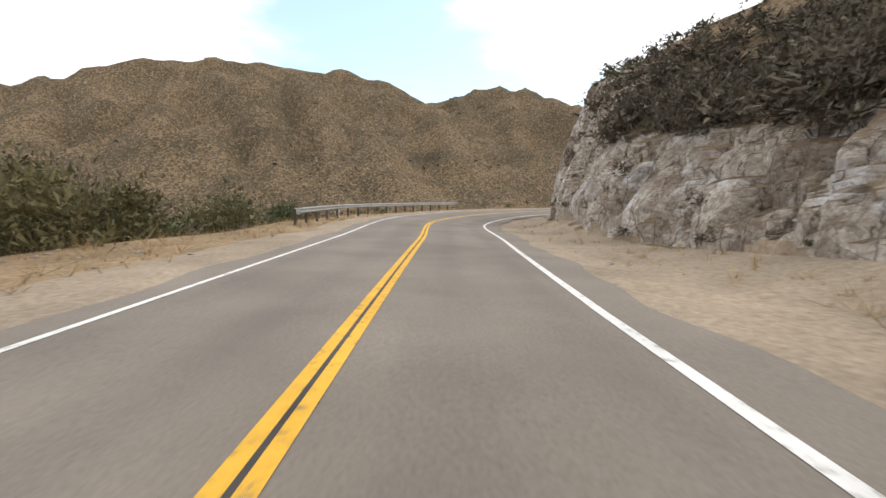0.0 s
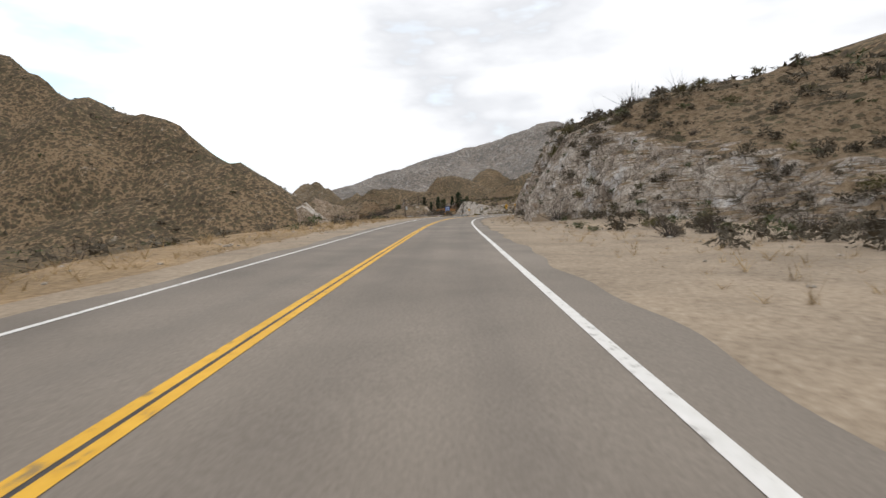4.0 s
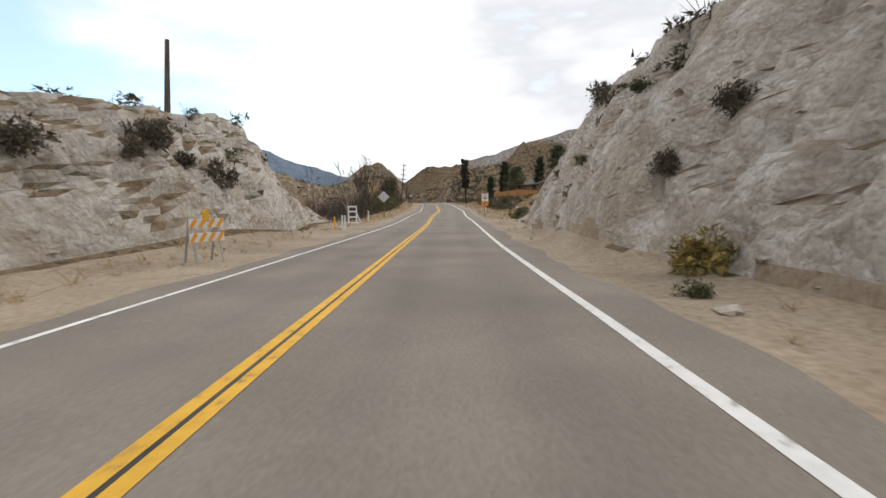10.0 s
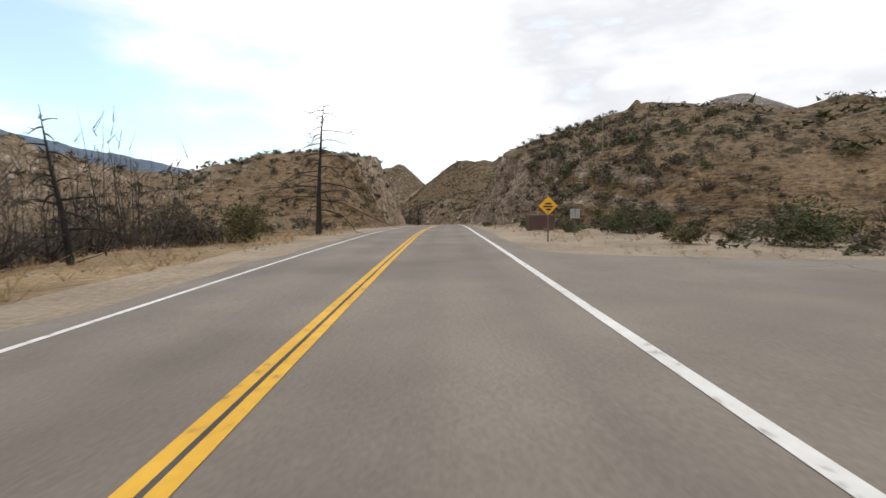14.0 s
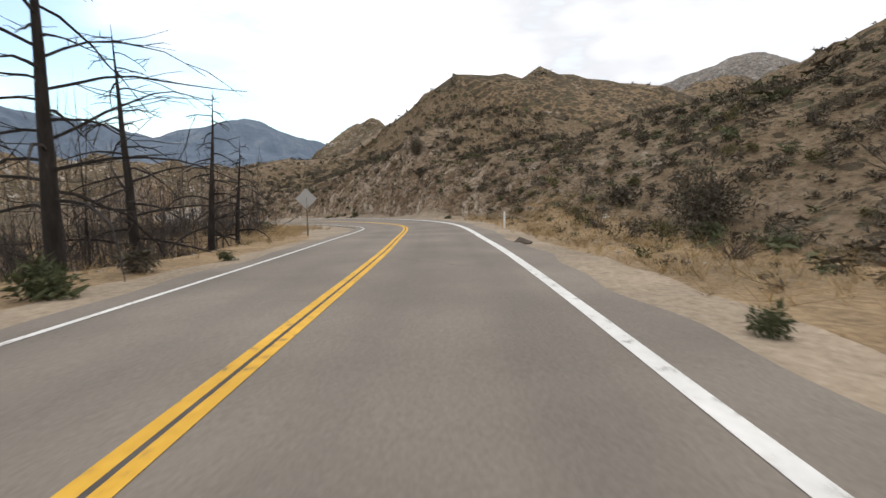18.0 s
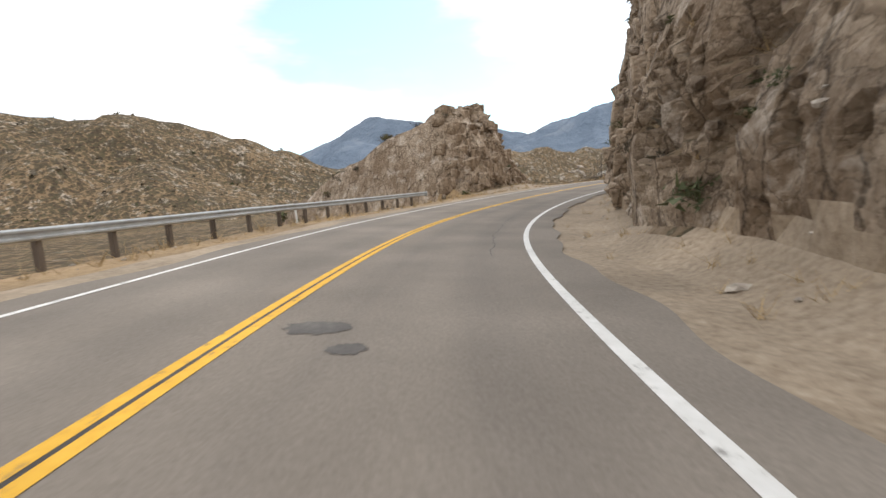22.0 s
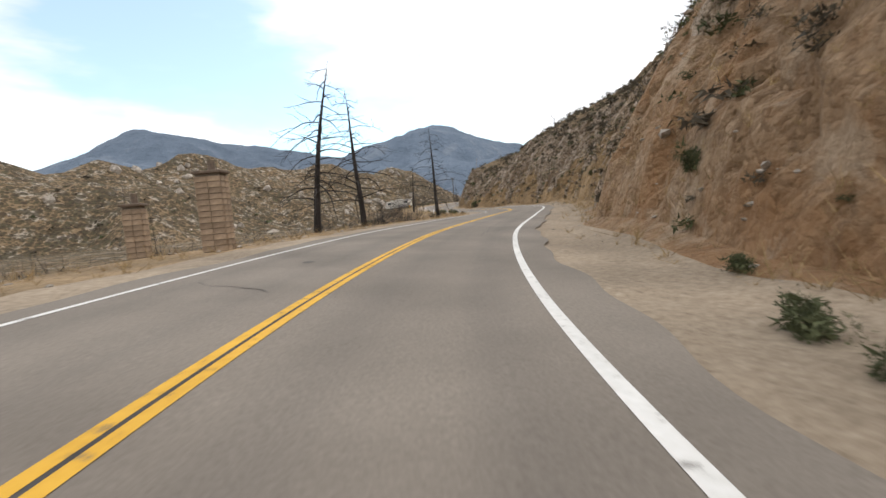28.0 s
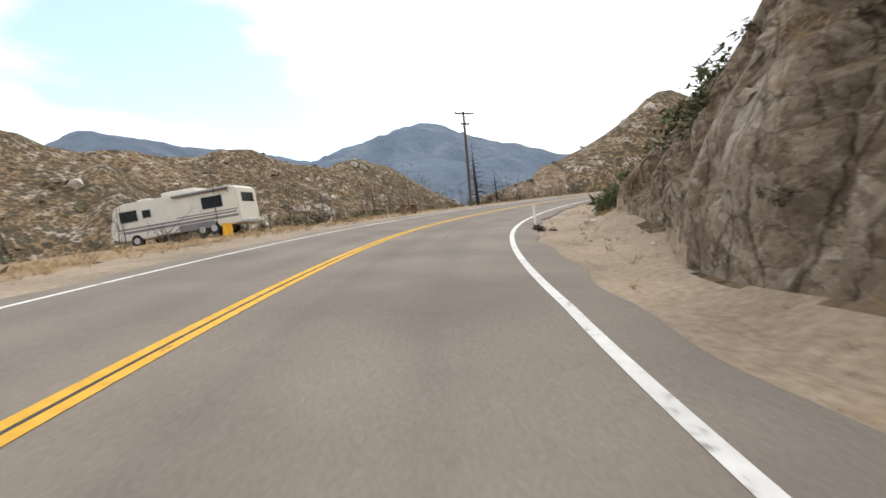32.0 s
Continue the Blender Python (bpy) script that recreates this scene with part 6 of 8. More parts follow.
def warning_sign(t, u, side, h, label, symbol="cross", lower=True, mat=None, turn=0.0, back=False):
    s = empty("warning_sign", road_pose(t, u, turn), label, "road sign")
    post(s, h, y=0.03)
    z = h - 0.1
    face = ALU_BACK if back else (mat or SIGN_YELLOW)
    p = part("panel", plate(diamond(side, z), 0.005), face, s)
    if symbol == "cross":
        part("symbol", box((0.08, 0.004, side * 0.75), (0, -0.005, z)), BLACK, p)
        part("symbol", box((side * 0.7, 0.004, 0.08), (0, -0.0052, z)), BLACK, p)
        for sx in (-1, 1):
            part("symbol", box((0.16, 0.004, 0.16), (sx * side * 0.28, -0.0056, z), rot=(0, 45, 0)), BLACK, p)
    if symbol == "clearance":
        lettering("13-5", 0.26, BLACK, p, 0, z, -0.006)
        for sz in (-1, 1):
            part("arrow", plate([(-0.13, z + sz * 0.24), (0.13, z + sz * 0.24), (0, z + sz * 0.42)], 0.003, -0.004), BLACK, p)
            part("arrow_shaft", box((0.09, 0.004, 0.08), (0, -0.0045, z + sz * 0.20)), BLACK, p)
    if symbol == "lorry":
        part("symbol", box((0.62, 0.004, 0.10), (0, -0.0045, z + 0.02)), BLACK, p)
        part("symbol", box((0.20, 0.004, 0.11), (-0.17, -0.0048, z + 0.10)), BLACK, p)
        part("symbol", box((0.30, 0.004, 0.05), (0.14, -0.0048, z + 0.10)), BLACK, p)
        for sx in (-0.2, 0.02, 0.2):
            part("symbol", rod(0.06, 0.004, (sx, -0.003, z - 0.05), (90, 0, 0), 14), BLACK, p)
    if symbol == "bars":
        bars(p, z + 0.1, [side * 0.5, side * 0.72, side * 0.4], 0.07, BLACK)
    if lower:
        q = part("lower_panel", plate(rounded(0.5, 0.38, z - side * 0.71 - 0.22, 0.03), 0.005), face, s)
        bars(q, z - side * 0.71 - 0.16, [0.3, 0.36], 0.06, BLACK)


def junction_sign(t, u):
    s = empty("junction_sign", road_pose(t, u, -6), "green and white direction sign over a yellow arrow panel", "road sign")
    post(s, 2.75)
    p = part("panel", plate(rounded(0.80, 0.52, 2.48, 0.04), 0.005), SIGN_WHITE, s)
    part("face", plate(rounded(0.755, 0.475, 2.48, 0.03), 0.003, -0.004), SIGN_GREEN, p)
    bars(p, 2.56, [0.46, 0.5], 0.08, SIGN_WHITE, y=-0.009)
    q = part("arrow_panel", plate(rounded(0.52, 0.56, 1.90, 0.04), 0.005), SIGN_YELLOW, s, "yellow panel with black double arrow")
    part("symbol", box((0.36, 0.004, 0.07), (0, -0.005, 1.90)), BLACK, q)
    for x in (-0.08, 0.08):
        part("symbol", box((0.065, 0.004, 0.42), (x, -0.0055, 1.90)), BLACK, q)
    for sx in (-1, 1):
        part("symbol", plate([(sx * 0.24, 1.90), (sx * 0.15, 1.99), (sx * 0.15, 1.81)], 0.004, -0.0065), BLACK, q)


def notice_sign(t, u, turn=0.0, back=False):
    s = empty("notice_sign", road_pose(t, u, turn), "white and orange no parking notice on a post" if not back else "tall white notice sign with orange foot", "road sign")
    post(s, 2.7)
    p = part("panel", plate(rounded(0.76, 1.0, 2.2, 0.03), 0.005), SIGN_WHITE, s)
    part("header", plate(rounded(0.72, 0.14, 2.61, 0.02), 0.003, -0.004), SIGN_RED, p, "dark red header strip")
    if not back:
        lettering("NO", 0.17, SIGN_RED, p, 0, 2.44)
        lettering("PARKING", 0.15, SIGN_RED, p, 0, 2.29)
    bars(p, 2.13, [0.56, 0.5, 0.58], 0.045, BLACK)
    q = part("orange_panel", plate(rounded(0.76, 0.5, 1.42, 0.03), 0.005), SIGN_ORANGE, s, "orange lower panel")
    bars(q, 1.52, [0.5, 0.56], 0.09, SIGN_RED)


def blank_sign(t, u, w, h, z, label, turn=0.0, posts=1):
    s = empty("sign_board", road_pose(t, u, turn), label, "road sign")
    for i in range(posts):
        post(s, z + h / 2, (i - (posts - 1) / 2) * w * 0.6)
    p = part("panel", plate(rounded(w, h, z, 0.03), 0.006), ALU_BACK, s)
    part("brace", box((w * 0.9, 0.03, 0.04), (0, -0.018, z + h * 0.2)), STEEL, p)
    part("brace", box((w * 0.9, 0.03, 0.04), (0, -0.018, z - h * 0.2)), STEEL, p)


def marker_post(t, u, h=0.95, double=False, lean=0.0):
    s = empty("marker_post", road_pose(t, u, 0, lean), "white plastic delineator post beside the road", "marker post", "road delineators")
    for x in ((-0.09, 0.09) if double else (0,)):
        b = part("blade", box((0.11, 0.02, h + 0.1), (x, 0, h / 2 - 0.05), 0.006), SIGN_WHITE, s)
        part("reflector", box((0.075, 0.006, 0.11), (x, -0.014, h - 0.12)), SIGN_WHITE if not double else ALU_BACK, b)


def guardrail(t0, t1, u, label, step_posts=True):
    n = max(3, int((t1 - t0) * 36 / 1.9))
    ts = np.linspace(t0, t1, n + 1)
    s = empty("guardrail", Matrix.Identity(4), label, "guardrail")
    prof = [(0.0, 0.42), (0.05, 0.46), (0.05, 0.50), (0.0, 0.54), (0.0, 0.60), (0.05, 0.64), (0.05, 0.68), (0.0, 0.72)]
    for i in range(n):
        v = []
        for t in (ts[i], ts[i + 1] + 0.004):
            for off, z in prof:
                v.append(at(t, u - off, z + 0.02))
            for off, z in reversed(prof):
                v.append(at(t, u - off + 0.006, z + 0.02))
        m = 2 * len(prof)
        raw_part("rail", v, [(k, (k + 1) % m, m + (k + 1) % m, m + k) for k in range(m)], STEEL, s)
        p = at(ts[i], u + 0.12)
        bm = box((0.15, 0.15, 1.6), (p.x, p.y, p.z - 0.1), 0.01, (0, 0, heading(ts[i])))
        part("post", bm, POLE_WOOD, s)
    for t in (t0, t1):
        p = at(t, u - 0.02)
        part("end_plate", box((0.06, 0.34, 0.36), (p.x, p.y, p.z + 0.58), 0.05, (0, 0, heading(t))), STEEL, s)
    return s


def barricade(t, u):
    s = empty("barricade", road_pose(t, u, 62), "striped folding barricade with yellow lamp", "barricade")
    for x in (-0.42, 0.42):
        for lean in (-12, 12):
            part("leg", box((0.05, 0.03, 1.35), (x, 0.28 * lean / 24 * 1.0, 0.64), 0, (lean, 0, 0)), STEEL, s)
    for z, w in ((1.12, 1.1), (0.72, 1.1)):
        b = part("board", box((w, 0.03, 0.26), (0, -0.17, z), 0.008), SIGN_WHITE, s)
        for k in range(4):
            part("stripe", box((0.11, 0.004, 0.30), (-0.42 + k * 0.28, -0.188, z), 0, (0, 35, 0)), SIGN_ORANGE, b)
    lamp = part("lamp", rod(0.09, 0.09, (0, -0.12, 1.42), (90, 0, 0), 14), SIGN_YELLOW, s, "round yellow warning lamp")
    part("battery_case", box((0.16, 0.1, 0.16), (0, -0.16, 1.26), 0.01), SIGN_YELLOW, lamp)


def utility_pole(p, h, arms, turn, label, lean=0.0, transformer=False):
    s = empty("utility_pole", pose(p.x, p.y, p.z - 0.3, 0, lean, turn), label, "utility pole")
    part("pole", rod(0.17, h + 0.3, sides=14, top=0.11), POLE_WOOD, s)
    for z, w in arms:
        a = part("crossarm", box((w, 0.1, 0.13), (0, -0.16, z + 0.3), 0.01), POLE_WOOD, s)
        for k in range(4):
            x = (k - 1.5) * w * 0.29
            part("insulator", rod(0.045, 0.14, (x, -0.16, z + 0.36), sides=8, top=0.03), CONCRETE, a)
        for sx in (-1, 1):
            part("brace", box((w * 0.36, 0.02, 0.03), (sx * w * 0.17, -0.12, z + 0.08), 0, (0, sx * -32, 0)), STEEL, a)
    if transformer:
        t = part("transformer", rod(0.26, 0.85, (0.3, -0.32, h - 2.6), sides=16), ALU_BACK, s)
        part("bushing", rod(0.05, 0.2, (0.3, -0.32, h - 1.75), sides=8), CONCRETE, t)


speed_sign(9.34, -5.7)
junction_sign(7.37, -6.5)
warning_sign(7.66, -5.6, 0.80, 2.75, "yellow diamond low clearance sign reading 13-5", "clearance")
warning_sign(8.62, -7.6, 0.95, 2.9, "yellow diamond curve warning sign with speed plate", "bars")
part("panel", plate(diamond(0.30, 0.75), 0.005), SIGN_YELLOW, (lambda s: (post(s, 0.8), s)[1])(empty("object_marker", road_pose(7.33, -6.2), "small yellow diamond object marker on a short post", "road sign")))
warning_sign(10.05, -6.8, 0.86, 3.0, "yellow diamond sign with a black lorry on a steel post", "lorry", False)
notice_sign(11.52, -5.9)
notice_sign(7.62, 16.0, 30, True)
blank_sign(8.95, 5.6, 1.7, 0.85, 2.0, "grey back of a wide road sign on two posts", 8, 2)
warning_sign(11.47, 5.4, 0.9, 2.4, "bare grey back of a diamond road sign", "", False, None, 0, True)
blank_sign(13.76, 5.6, 0.75, 0.6, 2.3, "pale back of a rectangular road sign", 4)
warning_sign(18.75, 5.3, 0.8, 2.1, "bare grey back of a diamond curve sign", "", False, None, 6, True)
warning_sign(14.62, -6.4, 0.62, 1.75, "yellow diamond warning sign beside the turnout", "bars", False)
blank_sign(14.78, -9.2, 0.66, 0.55, 1.25, "pale grey back of a low sign on a post", 20)
barricade(10.38, 5.3)
for t, u, dbl in ((0.98, 7.5, False), (1.25, 7.5, False), (1.52, 7.5, False), (11.62, -6.2, False), (18.76, -5.6, False), (21.25, -8.4, False), (21.36, 8.0, True), (22.3, 8.0, False), (22.62, 8.0, False), (24.40, -6.3, False), (30.62, 7.6, False), (32.62, -4.9, False), (7.52, 9.5, False), (7.56, 14.0, False), (12.6, 6.0, False), (10.89, 5.4, True), (11.28, 6.0, False), (8.93, 4.6, True), (26.2, -6.4, False), (20.75, -6.2, False)):
    marker_post(t, u, 0.95, dbl)
s = empty("yellow_post", road_pose(10.90, 6.1), "plain yellow steel post on the verge", "post")
part("shaft", box((0.09, 0.06, 0.95), (0, 0, 0.38), 0.008), SIGN_YELLOW, s)
s = empty("frame_barricade", road_pose(11.13, 6.5, 8), "white timber frame barricade with a raking leg", "barricade")
for x in (-0.33, 0.33):
    part("upright", box((0.10, 0.09, 1.5), (x, 0, 0.72), 0.008), SIGN_WHITE, s)
for z in (1.40, 0.98, 0.52):
    part("rail", box((0.76, 0.03, 0.14), (0, -0.06, z), 0.006), SIGN_WHITE, s)
part("raking_leg", box((0.09, 0.09, 1.0), (0.52, 0.05, 0.42), 0.008, (0, -24, 0)), SIGN_WHITE, s)
part("sill", box((1.3, 0.12, 0.10), (0.1, 0, 0.03), 0.01), SIGN_WHITE, s)
s = empty("fallen_plank", road_pose(11.10, 7.1, 24), "white plank lying behind the barricade", "plank")
part("plank", box((0.9, 0.16, 0.04), (0, 0, 0.12), 0.006, (0, 8, 0)), SIGN_WHITE, s)
guardrail(0.72, 1.66, 6.9, "galvanised steel guardrail along the outside of the bend")
guardrail(21.95, 23.0, 7.2, "galvanised steel guardrail above the valley")


def board_barricade(t, u, turn):
    """Three striped boards on two dark uprights, standing on white timber skids."""
    s = empty("barricade", road_pose(t, u, turn), "tall barricade with three orange and white striped boards", "barricade")
    for x in (-0.42, 0.42):
        part("upright", box((0.045, 0.045, 1.42), (x, 0.02, 0.78), 0.004), BLACK, s)
        part("skid", box((0.13, 1.35, 0.11), (x, 0.05, 0.07), 0.012), SIGN_WHITE, s, "white timber skid")
        part("socket", box((0.10, 0.12, 0.30), (x, 0.02, 0.26), 0.01), SIGN_WHITE, s)
    for z in (1.36, 0.90, 0.44):
        b = part("board", box((1.2, 0.028, 0.21), (0, -0.02, z), 0.005), SIGN_WHITE, s)
        for k in range(5):
            x = -0.48 + k * 0.24
            part("stripe", plate([(x - 0.105, z - 0.104), (x + 0.015, z - 0.104), (x + 0.105, z + 0.104), (x - 0.015, z + 0.104)], 0.004, -0.037), SIGN_ORANGE, b)


board_barricade(7.35, -5.45, -84)
b = empty("fallen_board", road_pose(7.37, -7.0, 20), "striped board lying beside the barricade", "board")
part("board", box((1.2, 0.2, 0.03), (0, 0, 0.16), 0.005, (0, -9, 0)), SIGN_WHITE, b)
for k in range(4):
    part("stripe", box((0.12, 0.19, 0.006), (-0.42 + 0.28 * k, 0, 0.178 + 0.158 * (0.42 - 0.28 * k) * -1), 0, (0, -9, 0)), SIGN_ORANGE, b)

# side road at the junction, on the left
v, f = [], []
for j, u in enumerate(np.linspace(3.9, 34, 12)):
    for t in (7.19 + 0.004 * j, 7.70 - 0.006 * j):
        q = at(t, u)
        v.append((q.x, q.y, q.z + 0.012))
side_road = tagged(mesh_object("side_road", v, [(2 * j, 2 * j + 2, 2 * j + 3, 2 * j + 1) for j in range(11)], ASPHALT_DARK), "fresh dark asphalt of the side road mouth", "road", kind="structure")


def side_mark(t0, u0, t1, u1, w, name="stop_line"):
    a, b = at(t0, u0, 0.018), at(t1, u1, 0.018)
    d = (b - a).normalized()
    n = Vector((-d.y, d.x, 0)) * w / 2
    mesh_object(name, [a - n, b - n, b + n, a + n], [(0, 1, 2, 3)], PAINT_WHITE, side_road)


side_mark(7.28, 7.2, 7.5, 7.6, 0.35)
side_mark(7.30, 8.6, 7.32, 11.0, 0.5, "painted_word_bar")
side_mark(7.37, 8.8, 7.39, 11.4, 0.5, "painted_word_bar")
side_mark(7.46, 7.8, 7.48, 26, 0.12, "edge_line")
side_mark(7.50, 9, 7.52, 26, 0.12, "edge_line")

# blue double street sign by the side road, its wording too far off to read
SIGN_BLUE = plain("blue_sign_sheet", (0.03, 0.13, 0.38), 0.5, var=0.08)
s = empty("street_sign", road_pose(7.52, 13.0, 14), "blue double street sign on a tall post", "road sign")
post(s, 3.6)
p = part("panel", plate(rounded(1.15, 0.62, 3.35, 0.05), 0.005), SIGN_BLUE, s)
bars(p, 3.45, [0.8, 0.6], 0.10, SIGN_WHITE)
q = part("lower_panel", plate(rounded(1.2, 0.40, 2.78, 0.04), 0.005), SIGN_BLUE, s)
bars(q, 2.80, [0.85], 0.11, SIGN_WHITE)
rail_side = empty("guardrail", Matrix.Identity(4), "steel guardrail beyond the side road mouth", "guardrail")
for i in range(8):
    a, b = at(7.68, 8.0 + i * 2.2), at(7.68, 10.2 + i * 2.2)
    d = (b - a).normalized()
    ang = math.degrees(math.atan2(d.y, d.x))
    c = (a + b) / 2
    part("rail", box((2.25, 0.05, 0.3), (c.x, c.y, c.z + 0.58), 0.02, (0, 0, ang)), STEEL, rail_side)
    part("post", box((0.15, 0.15, 1.4), (a.x, a.y, a.z), 0.01, (0, 0, ang)), POLE_WOOD, rail_side)

utility_pole(drop(7.4, 24), 8.5, [(8.1, 2.2), (7.2, 2.0)], heading(7.0) - 60, "dark timber utility pole with two crossarms and a transformer", 0, True)
utility_pole(drop(13.5, 8.3), 10.6, [(10.2, 1.7), (9.0, 1.7), (7.8, 1.7), (6.6, 1.9)], heading(13.5) - 62, "tall timber utility pole with four crossarms", 6)
utility_pole(drop(28.0, 9.5), 10.5, [(10.0, 1.6), (9.7, 1.2)], heading(28) - 40, "leaning timber utility pole with short crossarms", 3)
utility_pole(drop(33.35, 7.5), 10.0, [(9.8, 2.4), (8.7, 1.1)], heading(33.4) - 30, "timber utility pole with a wide crossarm")
utility_pole(drop(10.72, 13.4), 4.6, [], 0, "bare timber pole on top of the knob", 3)
b = empty("utility_box", road_pose(13.47, 7.1), "small pale concrete utility box beside the pole", "utility box")
part("case", box((0.45, 0.45, 0.95), (0, 0, 0.45), 0.03), CONCRETE, b)
part("lid", box((0.5, 0.5, 0.06), (0, 0, 0.95), 0.015), CONCRETE, b)
b = empty("waste_skip", road_pose(15.03, -8.9, 5), "low brown steel skip in the turnout", "skip")
part("body", box((1.85, 1.25, 1.05), (0, 0, 0.6), 0.04, taper=1.06), plain("brown_enamel", (0.10, 0.055, 0.045), 0.6, 0.2), b)
part("lid", box((1.95, 1.35, 0.08), (0, 0, 1.16), 0.02), RUSTY, b)

# ---- trees ----
def limb(start, way, length, radius, bend, r, droop=0.0, n=5):
    pts, rad = [Vector(start)], [radius]
    d = Vector(way).normalized()
    for i in range(n):
        d = (d + Vector((r.uniform(-bend, bend), r.uniform(-bend, bend), r.uniform(-bend, bend) - droop))).normalized()
        pts.append(pts[-1] + d * length / n)
        rad.append(radius * (1 - (i + 1) / n) + 0.006)
    return pts, rad


def burnt_conifer(m, h, seed, label, twigs=2, width=0.30, mat=None):
    """Charred conifer: a leaning spar with drooping bare limbs and twigs."""
    r = random.Random(seed)
    mat = mat or CHAR
    s = empty("burnt_tree", m, label, "burnt tree", "burnt trees")
    pts, rad = limb((0, 0, -0.4), (r.uniform(-0.05, 0.05), r.uniform(-0.05, 0.05), 1), h + 0.4, 0.022 * h + 0.02, 0.035, r, 0, 9)
    v, f = tube(pts, rad, 9)
    raw_part("trunk", v, f, mat, s, smooth=True)
    tubes = []
    count = int(12 + h * 2.2)
    for k in range(count):
        q = 0.22 + 0.76 * k / count
        i = min(int(q * 9), 8)
        p = pts[i].lerp(pts[i + 1], q * 9 - i)
        a = k * 2.4 + r.uniform(-0.5, 0.5)
        ln = h * width * (1.12 - q) * r.uniform(0.6, 1.5)
        lp, lr = limb(p, (math.cos(a), math.sin(a), r.uniform(0.0, 0.5)), ln, 0.018 + 0.05 * (1 - q), 0.22, r, 0.13, 7)
        lr = [max(w, 0.012) for w in lr]
        tubes.append(tube(lp, lr, 4))
        for _ in range(twigs + (1 if ln > 1.2 else 0)):
            j = r.randint(1, 6)
            tp, tr = limb(lp[j], (math.cos(a) + r.uniform(-1, 1), math.sin(a) + r.uniform(-1, 1), r.uniform(-0.3, 0.5)), ln * r.uniform(0.25, 0.5), 0.012, 0.25, r, 0.03, 3)
            tubes.append(tube(tp, tr, 3))
    v, f = joined(tubes)
    raw_part("bare_crown", v, f, mat, s)
    return s


def bare_tree(m, h, seed, label, mat=None, spread=0.75, levels=3, knobs=False):
    """Leafless forked tree."""
    r = random.Random(seed)
    mat = mat or CHAR
    s = empty("bare_tree", m, label, "bare tree", "bare trees")
    trunk, rad = limb((0, 0, -0.4), (r.uniform(-0.08, 0.08), r.uniform(-0.08, 0.08), 1), h * 0.45 + 0.4, 0.024 * h + 0.02, 0.05, r, 0, 6)
    rad = [max(q, 0.013 * h) for q in rad]
    v, f = tube(trunk, rad, 9)
    raw_part("trunk", v, f, mat, s, smooth=True)
    tubes = []

    def grow(p, d, ln, rr, lv):
        lp, lr = limb(p, d, ln, rr, 0.13, r, -0.03, 5)
        tubes.append(tube(lp, lr, 5 if lv == levels else 3))
        if knobs and lv <= 1:
            tubes.append(tube([lp[-1], lp[-1] + Vector((0, 0, 0.08)), lp[-1] + Vector((0, 0, 0.14))], [0.02, 0.06, 0.01], 5))
        if lv == 0:
            return
        for _ in range(3 if lv > 1 else 2):
            j = r.randint(2, 5)
            nd = (lp[j] - lp[j - 1]).normalized() + Vector((r.uniform(-1, 1), r.uniform(-1, 1), r.uniform(-0.2, 0.7))) * spread
            grow(lp[j], nd, ln * r.uniform(0.4, 0.65), rr * 0.5, lv - 1)

    for k in range(6):
        a = k * 1.05 + r.uniform(-0.4, 0.4)
        grow(trunk[r.randint(3, 6)], (math.cos(a) * spread, math.sin(a) * spread, 0.8), h * r.uniform(0.4, 0.55), 0.010 * h, levels)
    grow(trunk[6], (0, 0, 1), h * 0.5, 0.012 * h, levels)
    v, f = joined(tubes)
    raw_part("bare_crown", v, f, mat, s)
    return s


def leafy_tree(m, h, w, seed, label, leaf, base=0.12, shape="poplar", bark=None):
    """Evergreen with a trunk and a crown of leaf faces in lumps along its limbs."""
    r = random.Random(seed)
    g = np.random.default_rng(seed)
    s = empty("tree", m, label, "tree", "green trees")
    pts, rad = limb((0, 0, -0.4), (r.uniform(-0.03, 0.03), r.uniform(-0.03, 0.03), 1), h * 0.97 + 0.4, 0.016 * h + 0.03, 0.02, r, 0, 9)
    v, f = tube(pts, rad, 9)
    raw_part("trunk", v, f, bark or BARK, s, smooth=True)
    tubes, tris = [], []
    n = int(h * (9 if shape != "pine" else 6))
    for k in range(n):
        q = base + (0.98 - base) * (k + r.random()) / n
        i = min(int(q * 9), 8)
        p = pts[i].lerp(pts[i + 1], q * 9 - i)
        a = k * 2.4 + r.uniform(-0.6, 0.6)
        x = (q - base) / (1 - base)
        prof = {"poplar": 0.55 + 0.75 * math.sin(math.pi * min(1, x * 0.9 + 0.12)), "pine": 1.15 - 0.35 * x, "round": 0.5 + 0.8 * math.sin(math.pi * min(1, x * 0.85 + 0.1))}[shape]
        ln = w * 0.5 * prof * r.uniform(0.55, 1.15)
        lp, lr = limb(p, (math.cos(a), math.sin(a), r.uniform(0.1, 0.9) if shape != "pine" else r.uniform(-0.1, 0.4)), ln, 0.02, 0.12, r, 0.02, 4)
        tubes.append(tube(lp, lr, 4))
        for j in (2, 3, 4):
            c = np.array(lp[j])
            cnt = 60
            d = g.normal(size=(cnt, 3)) * (0.30, 0.30, 0.24) * (0.25 + 0.17 * w) * (0.8 if shape == "pine" else 1)
            o = c + d
            e1, e2 = g.normal(size=(2, cnt, 3)) * (0.070 if shape == "round" else 0.065)
            tris.append(np.stack([o + e1, o + e2, o - (e1 + e2) * 0.8], 1).reshape(-1, 3))
    v, f = joined(tubes)
    raw_part("framework", v, f, bark or BARK, s)
    t = np.concatenate(tris)
    crown = new("crown", fast_mesh("crown", t, np.arange(len(t)).reshape(-1, 3), leaf))
    crown.parent = s
    return s


